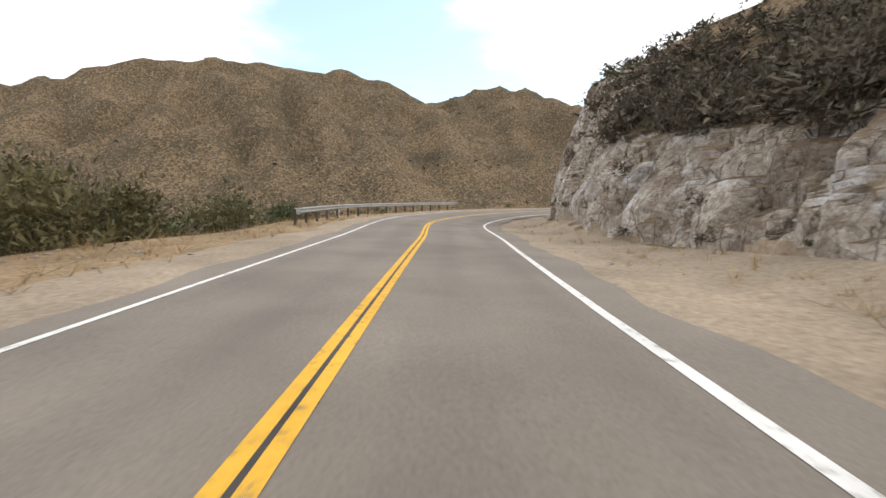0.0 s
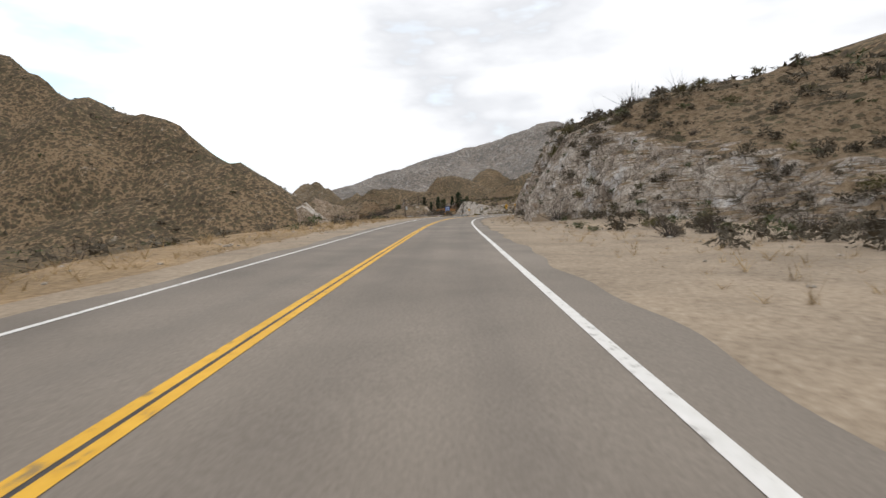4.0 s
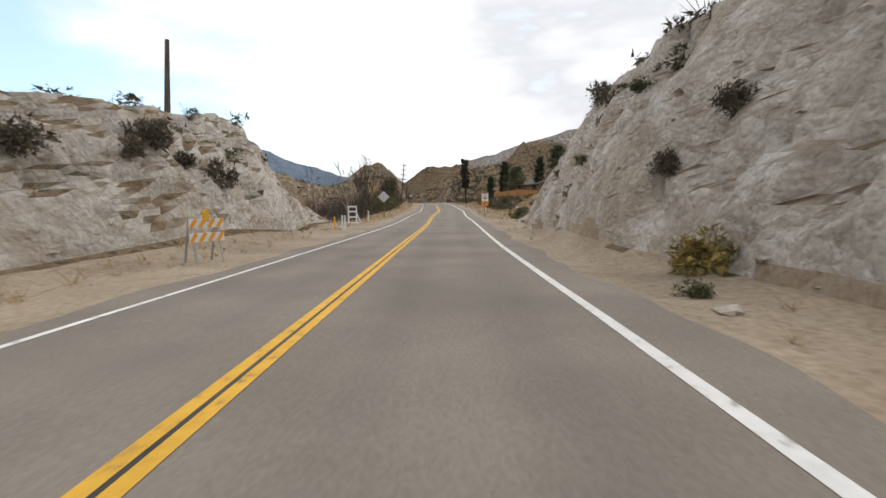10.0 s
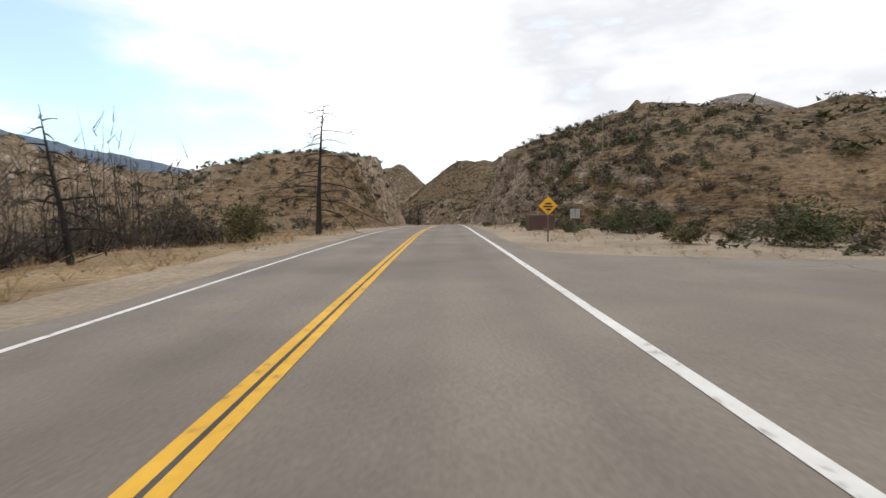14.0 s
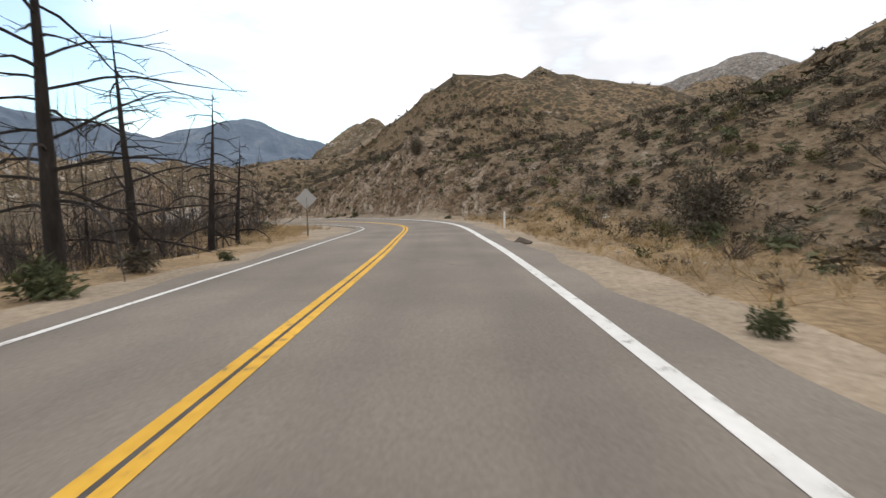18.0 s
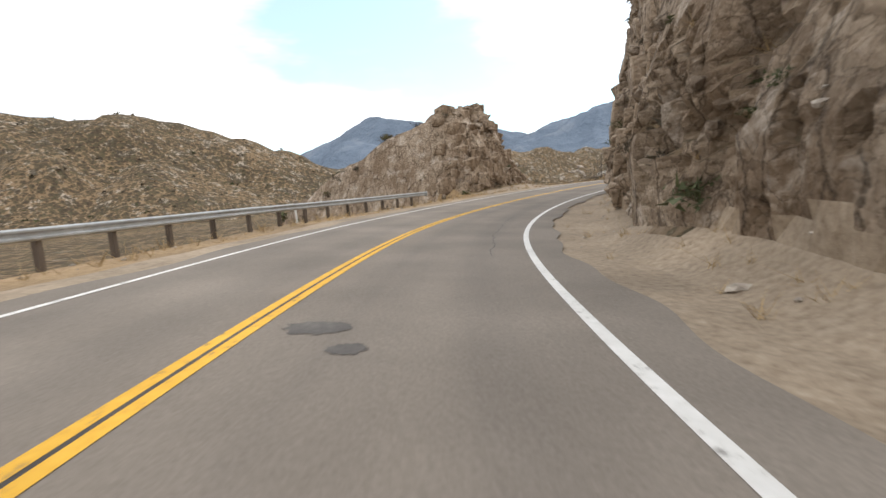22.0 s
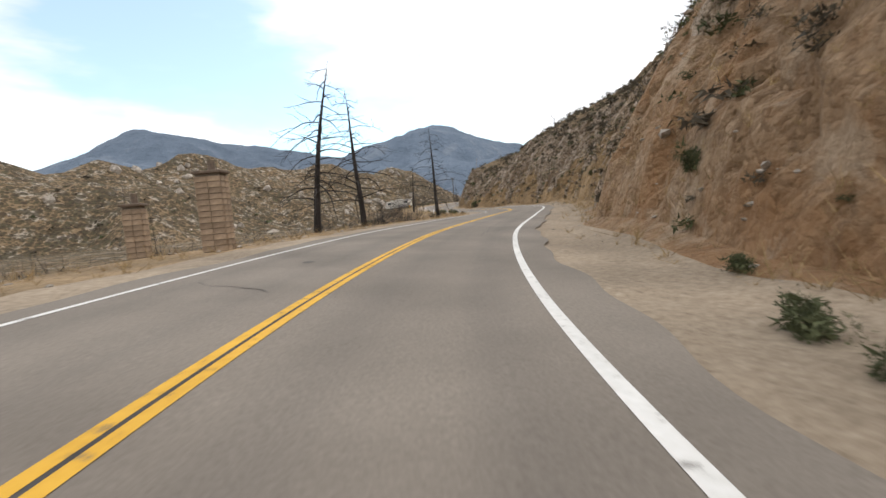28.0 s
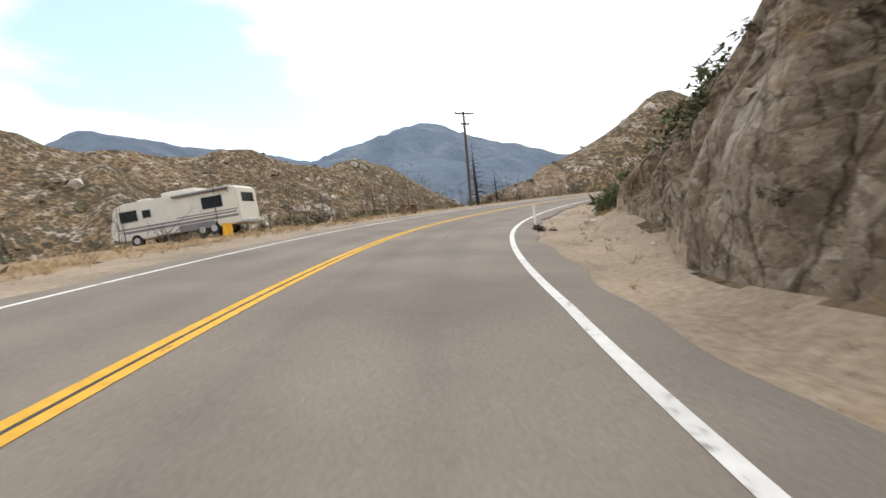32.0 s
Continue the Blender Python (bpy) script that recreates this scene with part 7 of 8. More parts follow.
def make_bush(t, u, size, mat, label, tall=1.0):
    p = drop(t, u)
    tpl = bush_template(4200, 0.023, 18) if size > 2.1 else bush_template(1250, 0.050, 12)
    me = fast_mesh("bush", tpl.reshape(-1, 3), np.arange(len(tpl) * 3).reshape(-1, 3), mat)
    me.transform(Matrix.Diagonal((size * 1.2, size * 1.2, size * tall * 1.3, 1)))
    ob = new("bush", me)
    ob.matrix_world = pose(p.x, p.y, p.z - 0.05, 0, 0, rng.random() * 360)
    tagged(ob, label, "bush", "roadside bushes")


LEAF_DEEP = material("deep_green_leaves", [(0.3, (0.016, 0.028, 0.014)), (0.7, (0.050, 0.070, 0.032))], 2.5, 5, 0.9, 0, coarse_amount=0.3, island=0.45)
LEAF_PINE = material("dusty_pine_needles", [(0.3, (0.022, 0.024, 0.016)), (0.7, (0.060, 0.058, 0.036))], 2.5, 5, 0.9, 0, coarse_amount=0.3, island=0.45)

CHARRED = "charred conifer with drooping bare limbs beside the road"
for i, (t, u, h) in enumerate(((17.92, 6.6, 7.5), (17.9, 9.3, 6.6), (18.34, 8.1, 10.5), (18.46, 8.5, 8.6), (18.58, 8.0, 7.2), (18.0, 12, 6.2), (18.12, 9.6, 5.2), (18.2, 14, 5.5), (18.62, 7.4, 5.0), (17.75, 8.6, 6.4),
                              (14.95, 7.2, 9.2), (24.95, 10.5, 4.6), (25.0, 9, 4.6), (25.12, 10.5, 4.2), (25.2, 8.8, 5.0), (25.52, 9.5, 10.5), (25.62, 12, 8.0), (25.6, 10.6, 9.0), (25.72, 7.6, 10.0), (25.8, 11.5, 6.2), (26.1, 9.5, 7.2), (26.35, 10.5, 4.6), (26.6, 10, 6.0),
                              (28.70, 8.4, 9.8), (28.88, 8.4, 9.8), (29.74, 9.2, 12.2), (29.5, 15.0, 6.0), (29.25, 13, 4.5), (31.5, 8.3, 12.5), (33.5, 9.5, 7.5), (33.56, 11, 6.0), (33.65, 10, 4.5), (13.5, 13, 7.0), (13.58, 17, 6.5), (13.62, 11, 6.0), (13.75, 15, 7.2), (13.85, 19, 6.5), (14.0, 16, 6.0), (14.25, 11, 5.5), (14.4, 9.5, 4.6), (9.05, 13, 6), (9.35, 12, 6.5), (9.2, 18, 6), (13.95, 9.5, 6.5), (13.9, 12, 5.5), (13.7, 14, 6.0), (14.1, 13, 5))):
    q = drop(t, u)
    burnt_conifer(pose(q.x, q.y, q.z, 0, 0, i * 67), h, 100 + i, CHARRED if h < 8 else "tall charred conifer spar with bare limbs", 3 if h > 7 else 2, 0.52 if h > 9 else 0.40 if i < 10 or i in (11, 24) else 0.30)
BARE = "leafless grey forked tree on the verge"
for i, (t, u, h, mat, sp) in enumerate(((4.18, 8.5, 7.5, PALE_WOOD, 0.6), (8.5, 8.7, 5.0, TWIG, 0.3), (24.57, 9.0, 5.2, CHAR, 0.75), (9.6, 9.5, 6.8, TWIG, 0.7), (9.75, 12, 5.5, TWIG, 0.6), (9.95, 10.5, 4.5, TWIG, 0.7), (11.36, 8.6, 5.0, PALE_WOOD, 0.25), (11.55, 8.3, 6.0, TWIG, 0.3), (11.75, 8.6, 5.4, TWIG, 0.6),
                                          (12.32, 9.0, 6.0, TWIG, 0.5), (12.5, 14, 5.5, TWIG, 0.5), (9.4, 15, 6, TWIG, 0.5), (32.3, -12.5, 3.0, TWIG, 0.8), (30.42, -15.5, 3.2, TWIG, 1.0), (20.4, -16, 2.6, TWIG, 0.9), (28.4, -14, 3.0, TWIG, 0.9), (29.6, -20, 3.0, TWIG, 1.0), (26.0, -22, 2.6, TWIG, 1.0))):
    q = drop(t, u)
    bare_tree(pose(q.x, q.y, q.z, 0, 0, i * 51), h, 300 + i, BARE if mat is TWIG else "bleached leafless tree on the verge", mat, sp, 3, i == 8)
for i, (t, u, h, w, leaf, base, shape, label) in enumerate((
        (13.52, 11.2, 7.0, 4.0, LEAF_GREEN, 0.08, "round", "dense grey-green eucalyptus beside the utility pole"),
        (13.67, -9.5, 12.6, 2.2, LEAF_PINE, 0.36, "pine", "tall thin pine with a bare lower trunk"),
        (14.0, -22.3, 11.5, 2.6, LEAF_DEEP, 0.18, "poplar", "tall deep green columnar tree on the rise"),
        (14.45, -21.0, 8.6, 2.2, LEAF_DEEP, 0.1, "poplar", "slim green columnar tree on the rise"),
        (13.72, -23.5, 8.5, 4.6, LEAF_GREEN, 0.1, "round", "broad green tree at the end of the fence"),
        (13.45, -27.5, 10.5, 2.2, LEAF_DEEP, 0.1, "poplar", "slim deep green columnar tree before the house"),
        (13.4, -32, 12.5, 4.6, LEAF_DEEP, 0.1, "poplar", "broad deep green columnar tree by the house"),
        (13.38, -38, 8.0, 2.8, LEAF_GREEN, 0.1, "poplar", "slim green columnar tree by the house"),
        (13.3, -35, 5.0, 4.0, LEAF_DEEP, 0.05, "round", "rounded dark green tree by the house"),
        (4.25, 9.0, 3.2, 2.2, LEAF_DEEP, 0.05, "round", "small dark green conifer on the verge"))):
    q = drop(t, u)
    leafy_tree(pose(q.x, q.y, q.z, 0, 0, i * 40), h, w, 500 + i, label, leaf, base, shape, CHAR if i == 1 else None)

for t, u, size, kind, tall in ((0.42, 12.5, 4.2, 3, 1.3), (0.50, 15.5, 4.8, 3, 1.4), (0.60, 12.8, 3.8, 3, 1.3), (0.70, 16.5, 5.0, 0, 1.4), (0.80, 13.0, 3.8, 3, 1.2), (0.92, 16.0, 4.6, 1, 1.3), (1.06, 13.5, 3.4, 1, 1.2), (1.20, 16.0, 4.2, 0, 1.3), (1.36, 13.0, 3.0, 1, 1.2), (0.3, 17.5, 5.0, 1, 1.4), (0.55, 21.0, 5.4, 1, 1.5), (0.85, 22.0, 5.4, 0, 1.5), (1.15, 21.0, 5.0, 1, 1.4), (3.33, -9.7, 1.1, 1, 1.3), (3.24, -9.7, 0.85, 1, 1.2), (3.70, -7.2, 0.7, 0, 1.1), (3.27, -6.0, 0.32, 0, 2.2), (3.34, -8.2, 0.22, 0, 2.2), (3.98, -12.0, 1.5, 2, 0.8), (3.86, -10.2, 0.6, 0, 0.9), (3.55, 8.4, 1.9, 1, 1.0), (3.42, 7.6, 1.0, 0, 1.0),
                              (8.22, -10.0, 2.3, 0, 1.3), (8.12, -7.4, 0.7, 0, 1.2), (10.35, -7.5, 0.75, 0, 1.6), (10.31, -8.3, 0.85, 0, 1.4), (10.46, 9.1, 0.8, 0, 1.2), (10.55, 9.1, 0.9, 0, 1.2), (10.61, 8.7, 1.1, 0, 1.8),
                              (12.26, 9.2, 3.0, 3, 1.5), (12.35, 10.6, 3.8, 3, 1.5), (12.47, 9.3, 3.3, 3, 1.4), (12.58, 11.2, 4.0, 3, 1.3), (12.68, 9.6, 2.9, 3, 1.3), (12.84, 11.4, 3.8, 0, 1.3), (13.02, 10.2, 3.0, 3, 1.1), (13.18, 11.5, 3.6, 0, 1.2), (13.36, 10.2, 2.6, 3, 1.0), (12.42, 13.5, 4.4, 0, 1.5), (12.95, 14.0, 4.2, 0, 1.4), (12.2, -12.5, 2.0, 0, 1.0), (12.34, -14.5, 2.6, 0, 0.9), (12.75, -15, 2.8, 1, 0.9), (12.5, -9.4, 1.3, 0, 0.9), (12.95, -15, 3.0, 0, 0.9),
                              (18.22, 4.8, 1.0, 1, 1.2), (18.31, 5.3, 0.9, 0, 1.1), (18.38, 4.3, 0.45, 1, 1.0), (18.14, -5.2, 0.4, 1, 1.5), (18.60, -13.6, 3.4, 0, 1.3), (18.75, -12.0, 1.8, 0, 1.0), (18.46, -11, 1.2, 1, 1.0), (19.88, -11.5, 2.6, 0, 1.4), (19.80, -10.6, 1.6, 0, 1.2),
                              (20.18, -6.3, 0.9, 1, 1.7), (20.24, -7.1, 0.7, 1, 1.3), (20.32, -6.7, 0.65, 0, 1.3), (20.44, -7.5, 0.55, 1, 1.5), (20.50, -7.1, 0.7, 1, 0.9), (20.19, -5.0, 0.22, 0, 1.6), (20.13, -4.7, 0.16, 0, 1.8), (20.36, -5.7, 0.3, 0, 1.5), (21.19, 5.4, 1.7, 1, 1.1), (21.44, 5.2, 0.35, 0, 1.2), (21.42, -9.4, 1.5, 0, 1.7), (21.3, -9.0, 0.9, 0, 1.3),
                              (24.30, -5.6, 1.1, 1, 1.5), (24.36, -5.9, 0.8, 0, 1.2), (24.44, -5.6, 0.8, 1, 1.1), (24.58, 5.0, 0.95, 1, 1.2), (24.78, 4.4, 1.3, 1, 0.9), (24.28, -7.0, 0.5, 1, 1.0), (24.24, -7.6, 0.4, 2, 1.0), (25.30, 4.5, 1.7, 1, 1.1), (25.36, 5.2, 1.3, 1, 1.1), (25.58, 4.6, 0.9, 1, 1.1), (25.84, 4.2, 1.3, 1, 1.0), (25.41, -12.8, 1.0, 1, 1.1), (25.36, -12.9, 0.85, 1, 1.2), (25.35, -14.2, 1.2, 0, 1.2),
                              (28.10, -5.7, 0.45, 1, 1.3), (28.14, -5.9, 0.65, 1, 1.2), (28.24, -7.1, 0.5, 1, 1.3), (28.36, -8.1, 0.65, 1, 1.6), (29.23, -8.1, 0.75, 1, 1.2), (30.31, 5.5, 0.95, 1, 1.1), (30.35, 4.9, 0.8, 1, 1.2), (30.47, 5.0, 1.0, 1, 1.2), (30.26, 4.5, 0.6, 0, 1.0), (31.19, -6.9, 0.9, 1, 1.0), (31.40, -7.4, 1.9, 1, 1.3), (31.34, -7.2, 1.2, 0, 1.2), (31.31, 5.2, 0.55, 1, 1.0), (31.23, 5.3, 0.25, 1, 1.3), (31.38, 5.0, 0.3, 0, 1.0),
                              (2.42, -7.2, 1.3, 2, 0.8), (2.55, -8.4, 1.6, 0, 1.1), (3.45, -10.5, 1.4, 1, 0.9), (3.35, -14, 1.5, 1, 0.8), (8.5, -10.2, 1.2, 0, 1.0), (8.44, -11.8, 1.0, 0, 1.0), (8.41, -10.6, 0.7, 1, 1.0), (8.28, -10.2, 0.5, 0, 1.0), (8.16, -6.2, 0.7, 0, 1.3), (9.3, 6.4, 0.7, 0, 0.7), (9.6, -7.4, 1.1, 1, 0.8), (9.75, -8.2, 1.3, 2, 0.8), (9.85, -7.8, 1.4, 2, 1.0),
                              (10.28, -7.2, 1.2, 2, 1.2), (10.22, -6.0, 0.6, 1, 0.8), (10.6, -9.0, 1.2, 0, 1.0), (10.35, 9.6, 1.3, 0, 1.2), (10.5, 9.3, 1.4, 0, 1.2), (11.32, -8.6, 1.7, 1, 0.9), (11.5, -10, 1.4, 0, 0.8), (13.0, 12, 3.0, 0, 1.0), (12.72, 15, 3.4, 0, 0.9),
                              (12.4, -11, 2.2, 0, 0.9), (12.6, -13, 2.4, 1, 0.8), (12.9, -12, 1.6, 1, 0.9), (14.9, -16, 2.6, 1, 0.9), (14.93, -10.2, 1.3, 1, 1.0), (14.86, -13.0, 2.6, 1, 1.0), (15.10, -10.4, 1.2, 0, 1.0), (15.24, -9.6, 1.0, 0, 1.2), (15.30, -9.2, 0.8, 1, 1.3), (14.55, -11.5, 1.3, 3, 0.9), (14.5, -15.0, 2.4, 1, 1.0), (14.7, 9.0, 3.0, 3, 1.1), (14.62, 10.5, 2.6, 0, 1.1), (10.78, -10.5, 1.6, 3, 1.5), (10.86, -11.5, 1.3, 0, 1.3), (10.70, -9.6, 1.2, 0, 1.4), (15.6, -6.4, 0.8, 1, 0.9), (15.75, -6.6, 0.9, 0, 0.9), (18.1, -12, 3.0, 0, 1.0),
                              (19.3, -6.4, 0.7, 1, 0.9), (20.36, -8, 0.7, 1, 0.9), (20.2, -5.9, 0.5, 0, 1.0), (20.5, -6.6, 0.6, 1, 0.8), (21.32, 8.0, 2.2, 1, 0.8), (21.5, 6.2, 0.5, 1, 0.7), (22.95, 9.6, 2.0, 0, 1.0), (24.46, -6.9, 1.3, 1, 0.9), (24.8, -8.2, 1.5, 1, 0.9), (24.86, -9.4, 1.7, 1, 0.9), (24.74, -7.6, 1.0, 1, 0.9), (24.6, 6.4, 0.7, 1, 0.8), (25.46, 5.4, 1.4, 1, 0.9), (25.68, 5.2, 0.8, 1, 0.8), (25.85, 5.6, 1.7, 1, 0.9), (25.95, 5.2, 0.7, 1, 0.8),
                              (26.0, -16, 1.2, 1, 0.9), (25.9, -17, 1.4, 0, 0.9), (25.75, -17.5, 1.3, 1, 0.9), (30.60, 5.9, 1.3, 1, 1.1), (30.36, 7.6, 1.1, 0, 1.0), (10.44, -8.0, 0.8, 1, 1.1), (10.62, -9.0, 1.0, 0, 1.2), (10.75, -8.0, 0.7, 0, 1.1), (32.85, -9.0, 2.0, 1, 1.0), (32.75, -8.2, 1.7, 1, 1.1), (32.95, -8.6, 2.2, 1, 0.9), (32.55, -5.2, 0.6, 0, 0.8), (31.4, 6.2, 0.6, 1, 0.7), (6.35, -10.2, 1.2, 1, 1.3), (1.2, -12, 1.4, 0, 1.2), (0.8, -13, 3.2, 0, 1.0), (0.6, -12.5, 3.4, 0, 1.1), (0.45, -14, 3.6, 0, 1.1), (0.35, -12.6, 3.0, 0, 1.2), (0.95, -12.2, 1.6, 0, 1.2), (3.9, 7.6, 1.2, 1, 0.8), (3.65, 8.2, 1.6, 1, 0.7), (0.9, 13, 2.2, 1, 0.8), (0.6, 16, 3.0, 1, 0.8), (1.3, 12, 2.4, 1, 0.9)):
    make_bush(t, u, size, (LEAF_GREY, LEAF_GREEN, LEAF_YELLOW, LEAF_OLIVE)[kind], ("grey-brown dry bush on the bank", "dull green bush by the roadside", "yellow-green bush by the roadside", "tall olive brush behind the grassy verge")[kind], tall)

# splintered chunk of dark timber by the edge line
q = drop(18.47, -4.6)
tpl = stone_template()
ob = new("timber_chunk", fast_mesh("timber_chunk", tpl.reshape(-1, 3) * (0.55, 0.4, 0.55), np.arange(60).reshape(-1, 3), POLE_WOOD))
ob.matrix_world = pose(q.x, q.y, q.z, 0, 0, 20)
tagged(ob, "splintered dark timber chunk beside the edge line", "timber")

# flat dead weeds on the turnout
for t, u, size in ((3.20, -5.8, 0.55), (3.15, -5.7, 0.5), (3.13, -6.9, 0.35), (3.19, -7.6, 0.3), (3.09, -6.4, 0.3)):
    q = drop(t, u)
    tpl = twig_template(70, 0.8) * (1, 1, 0.12)
    me = fast_mesh("dead_weed", tpl.reshape(-1, 3) * size, np.arange(210).reshape(-1, 3), STRAW)
    ob = new("dead_weed", me)
    ob.matrix_world = pose(q.x, q.y, q.z + 0.01, 0, 0, 360 * rng.random())
    tagged(ob, "flat dry weed lying on the sandy turnout", "weed", "dead weeds")

# burnt thickets of thin stems in the valley
SNAGS = []
for _ in range(5):
    st = twig_template(26, 0.13) * (1, 1, 1)
    mid = st.mean(1, keepdims=True)
    st = mid + (st - mid) * (0.75, 0.75, 1.3)
    st[:, :, 2] += rng.random((26, 1)) * 0.8
    st[:, 1] = st[:, 0] + (st[:, 1] - st[:, 0]) * 0.35
    v = np.array([(-0.006, 0, 0), (0.006, 0, 0), (rng.normal() * 0.06, rng.normal() * 0.06, 1.0)])
    w = np.array([(0, -0.006, 0), (0, 0.006, 0), (v[2, 0], v[2, 1], 1.0)])
    SNAGS.append(np.concatenate([st, v[None], w[None]]))
for t0, t1, u0, u1, n in ((0.3, 2.2, 14, 40, 160), (8.4, 9.9, 9.5, 40, 1000), (11.15, 12.2, 9.5, 40, 350), (12.2, 13.4, 9.5, 40, 320), (13.4, 14.7, 9.5, 34, 900), (17.2, 19.2, 8.5, 34, 1300), (24.2, 27.0, 10, 34, 1300), (28.4, 32.2, 11, 36, 700), (32.6, 34.6, 12, 30, 160)):
    p, lean = bank_points(1, t0, t1, u0, u1, n)
    scatter("burnt_thicket", SNAGS, p, rng.uniform(2.4, 6.0, len(p)), TWIG, "thicket of thin scorched stems in the valley", "thicket", 1.0)
    p, lean = bank_points(1, t0, t1, u0, u1, int(n * 0.6))
    scatter("thicket_brush", TANGLE, p, rng.uniform(1.2, 2.6, len(p)), TWIG, "tangle of scorched brush in the valley", "thicket", 1.0)

# yucca stalks on the hills
for i, (t, u, h) in enumerate(((15.35, -17, 2.6), (15.5, -13, 2.4), (15.62, -20, 3.0), (15.55, -24, 2.8), (15.45, -10.5, 2.2), (31.95, -13, 3.0), (11.3, 11, 3.6))):
    q = drop(t, u)
    s = empty("yucca", pose(q.x, q.y, q.z, 0, 0, i * 77), "pale dry yucca stalk over a rosette of leaves", "yucca", "yuccas")
    v, f = tube([(0, 0, -0.1), (0.03 * i, 0, h * 0.5), (0.05 * i, 0.05, h)], [0.05, 0.04, 0.02], 6)
    raw_part("stalk", v, f, PALE_WOOD, s)
    tpl = twig_template(40, 0.55)
    raw = new("rosette", fast_mesh("rosette", tpl.reshape(-1, 3) * (1, 1, 0.6), np.arange(120).reshape(-1, 3), LEAF_GREEN))
    raw.parent = s


# ---- the yard on the rise: fence, house, parked vehicles ----
def yard_fence(t0, u0, t1, u1, h):
    a, b = drop(t0, u0), drop(t1, u1)
    s = empty("board_fence", Matrix.Identity(4), "tall new orange-brown board fence along the yard", "fence")
    d = (b - a).to_2d()
    n = int(d.length / 0.16)
    ang = math.degrees(math.atan2(d.y, d.x))
    me = None
    for i in range(n):
        q = a.lerp(b, i / n)
        if me is None:
            bm = box((0.15, 0.025, h), (0, 0, h / 2), 0.004)
            me = bpy.data.meshes.new("board")
            bm.to_mesh(me)
            bm.free()
            me.materials.append(BOARD)
        ob = new("board", me)
        ob.parent = s
        ob.matrix_world = pose(q.x, q.y, q.z - 0.3 + 0.03 * math.sin(i * 1.7), 0, 0, ang)
        if i % 15 == 0:
            part("post", box((0.1, 0.1, h + 0.2), (q.x + 0.08 * math.sin(radians(ang)), q.y - 0.08 * math.cos(radians(ang)), q.z + h / 2 - 0.3)), BOARD, s)


yard_fence(13.64, -17.5, 13.3, -21.0, 2.0)
yard_fence(13.3, -21.0, 13.02, -25.5, 2.0)


def house(m):
    s = empty("house", m, "low brown wooden house with a gabled shingle roof", "house")
    w = part("wall", box((12, 8, 3.2), (0, 0, 1.4)), HOUSE_WALL, s)
    for x in (-6.0, 6.0):
        part("gable", plate([(-4, 2.9), (4, 2.9), (0, 4.6)], 0.2, 0), HOUSE_WALL, w).matrix_local = pose(x, 0, 0, 0, 0, 90)
    for sy in (-1, 1):
        part("roof_slope", box((13.0, 4.95, 0.16), (0, sy * 2.2, 3.75), 0.02, (-sy * 23, 0, 0)), ROOF, s)
    for x in (-3.5, 0, 3.5):
        q = part("window", box((1.3, 0.1, 1.1), (x, -4.0, 1.7)), SIGN_WHITE, w)
        part("pane", box((1.1, 0.04, 0.9), (x, -4.06, 1.7)), GLASS_DARK, q)
    part("door", box((0.95, 0.1, 2.05), (5.0, -4.0, 0.9)), RUSTY, w)


q = drop(13.56, -30)
house(pose(q.x, q.y, q.z - 0.3, 0, 0, heading(13.4) + 12))


def vehicle(m, paint, label, category, profile, length, width, wheel=0.34):
    """Parked vehicle from a side outline (fractions of length, metres of height)."""
    s = empty(category.replace(" ", "_"), m, label, category)
    bm = plate([(x * length - length / 2, z) for x, z in profile], width, -width / 2)
    bmesh.ops.bevel(bm, geom=bm.edges[:], offset=0.05, segments=2, affect="EDGES")
    body = part("body", bm, paint, s)
    top = max(z for x, z in profile)
    xs = [x for x, z in profile if z > top - 0.25]
    x0, x1 = min(xs) * length - length / 2, max(xs) * length - length / 2
    for sy in (-1, 1):
        part("side_window", box((x1 - x0 - 0.25, 0.02, 0.38), ((x0 + x1) / 2, sy * (width / 2 + 0.004), top - 0.33), 0.005), GLASS_DARK, body)
    part("windscreen", box((0.03, width * 0.8, 0.42), (x1 + 0.16, 0, top - 0.33), 0.005, (0, -35, 0)), GLASS_DARK, body)
    for sx in (-0.32, 0.32):
        for sy in (-1, 1):
            w = part("wheel", rod(wheel, 0.22, (sx * length, sy * (width / 2 - 0.12) + 0.11, wheel), (90, 0, 0), 18), RUBBER, s)
            part("rim", rod(wheel * 0.55, 0.24, (sx * length, sy * (width / 2 - 0.12) + 0.12, wheel), (90, 0, 0), 12), ALU_BACK, w)
    for sy in (-1, 1):
        part("headlamp", box((0.06, 0.3, 0.14), (length / 2 - 0.02, sy * width * 0.34, 0.72), 0.02), SIGN_WHITE, body)


CAR = [(0.0, 0.35), (0.0, 0.85), (0.12, 0.95), (0.24, 1.42), (0.56, 1.45), (0.70, 0.98), (0.97, 0.82), (1.0, 0.4)]
TRUCK = [(0.0, 0.45), (0.0, 1.1), (0.42, 1.1), (0.44, 1.75), (0.66, 1.78), (0.74, 1.18), (0.98, 1.08), (1.0, 0.5)]
VAN = [(0.0, 0.4), (0.0, 1.9), (0.05, 1.98), (0.72, 1.98), (0.84, 1.3), (0.99, 1.15), (1.0, 0.45)]
PAINTS = {"green": plain("faded_green_car_paint", (0.06, 0.13, 0.09), 0.35, 0.1), "white": plain("white_car_paint", (0.62, 0.62, 0.60), 0.35), "dark": plain("black_car_paint", (0.02, 0.02, 0.022), 0.3), "tan": plain("tan_car_paint", (0.42, 0.36, 0.27), 0.4)}
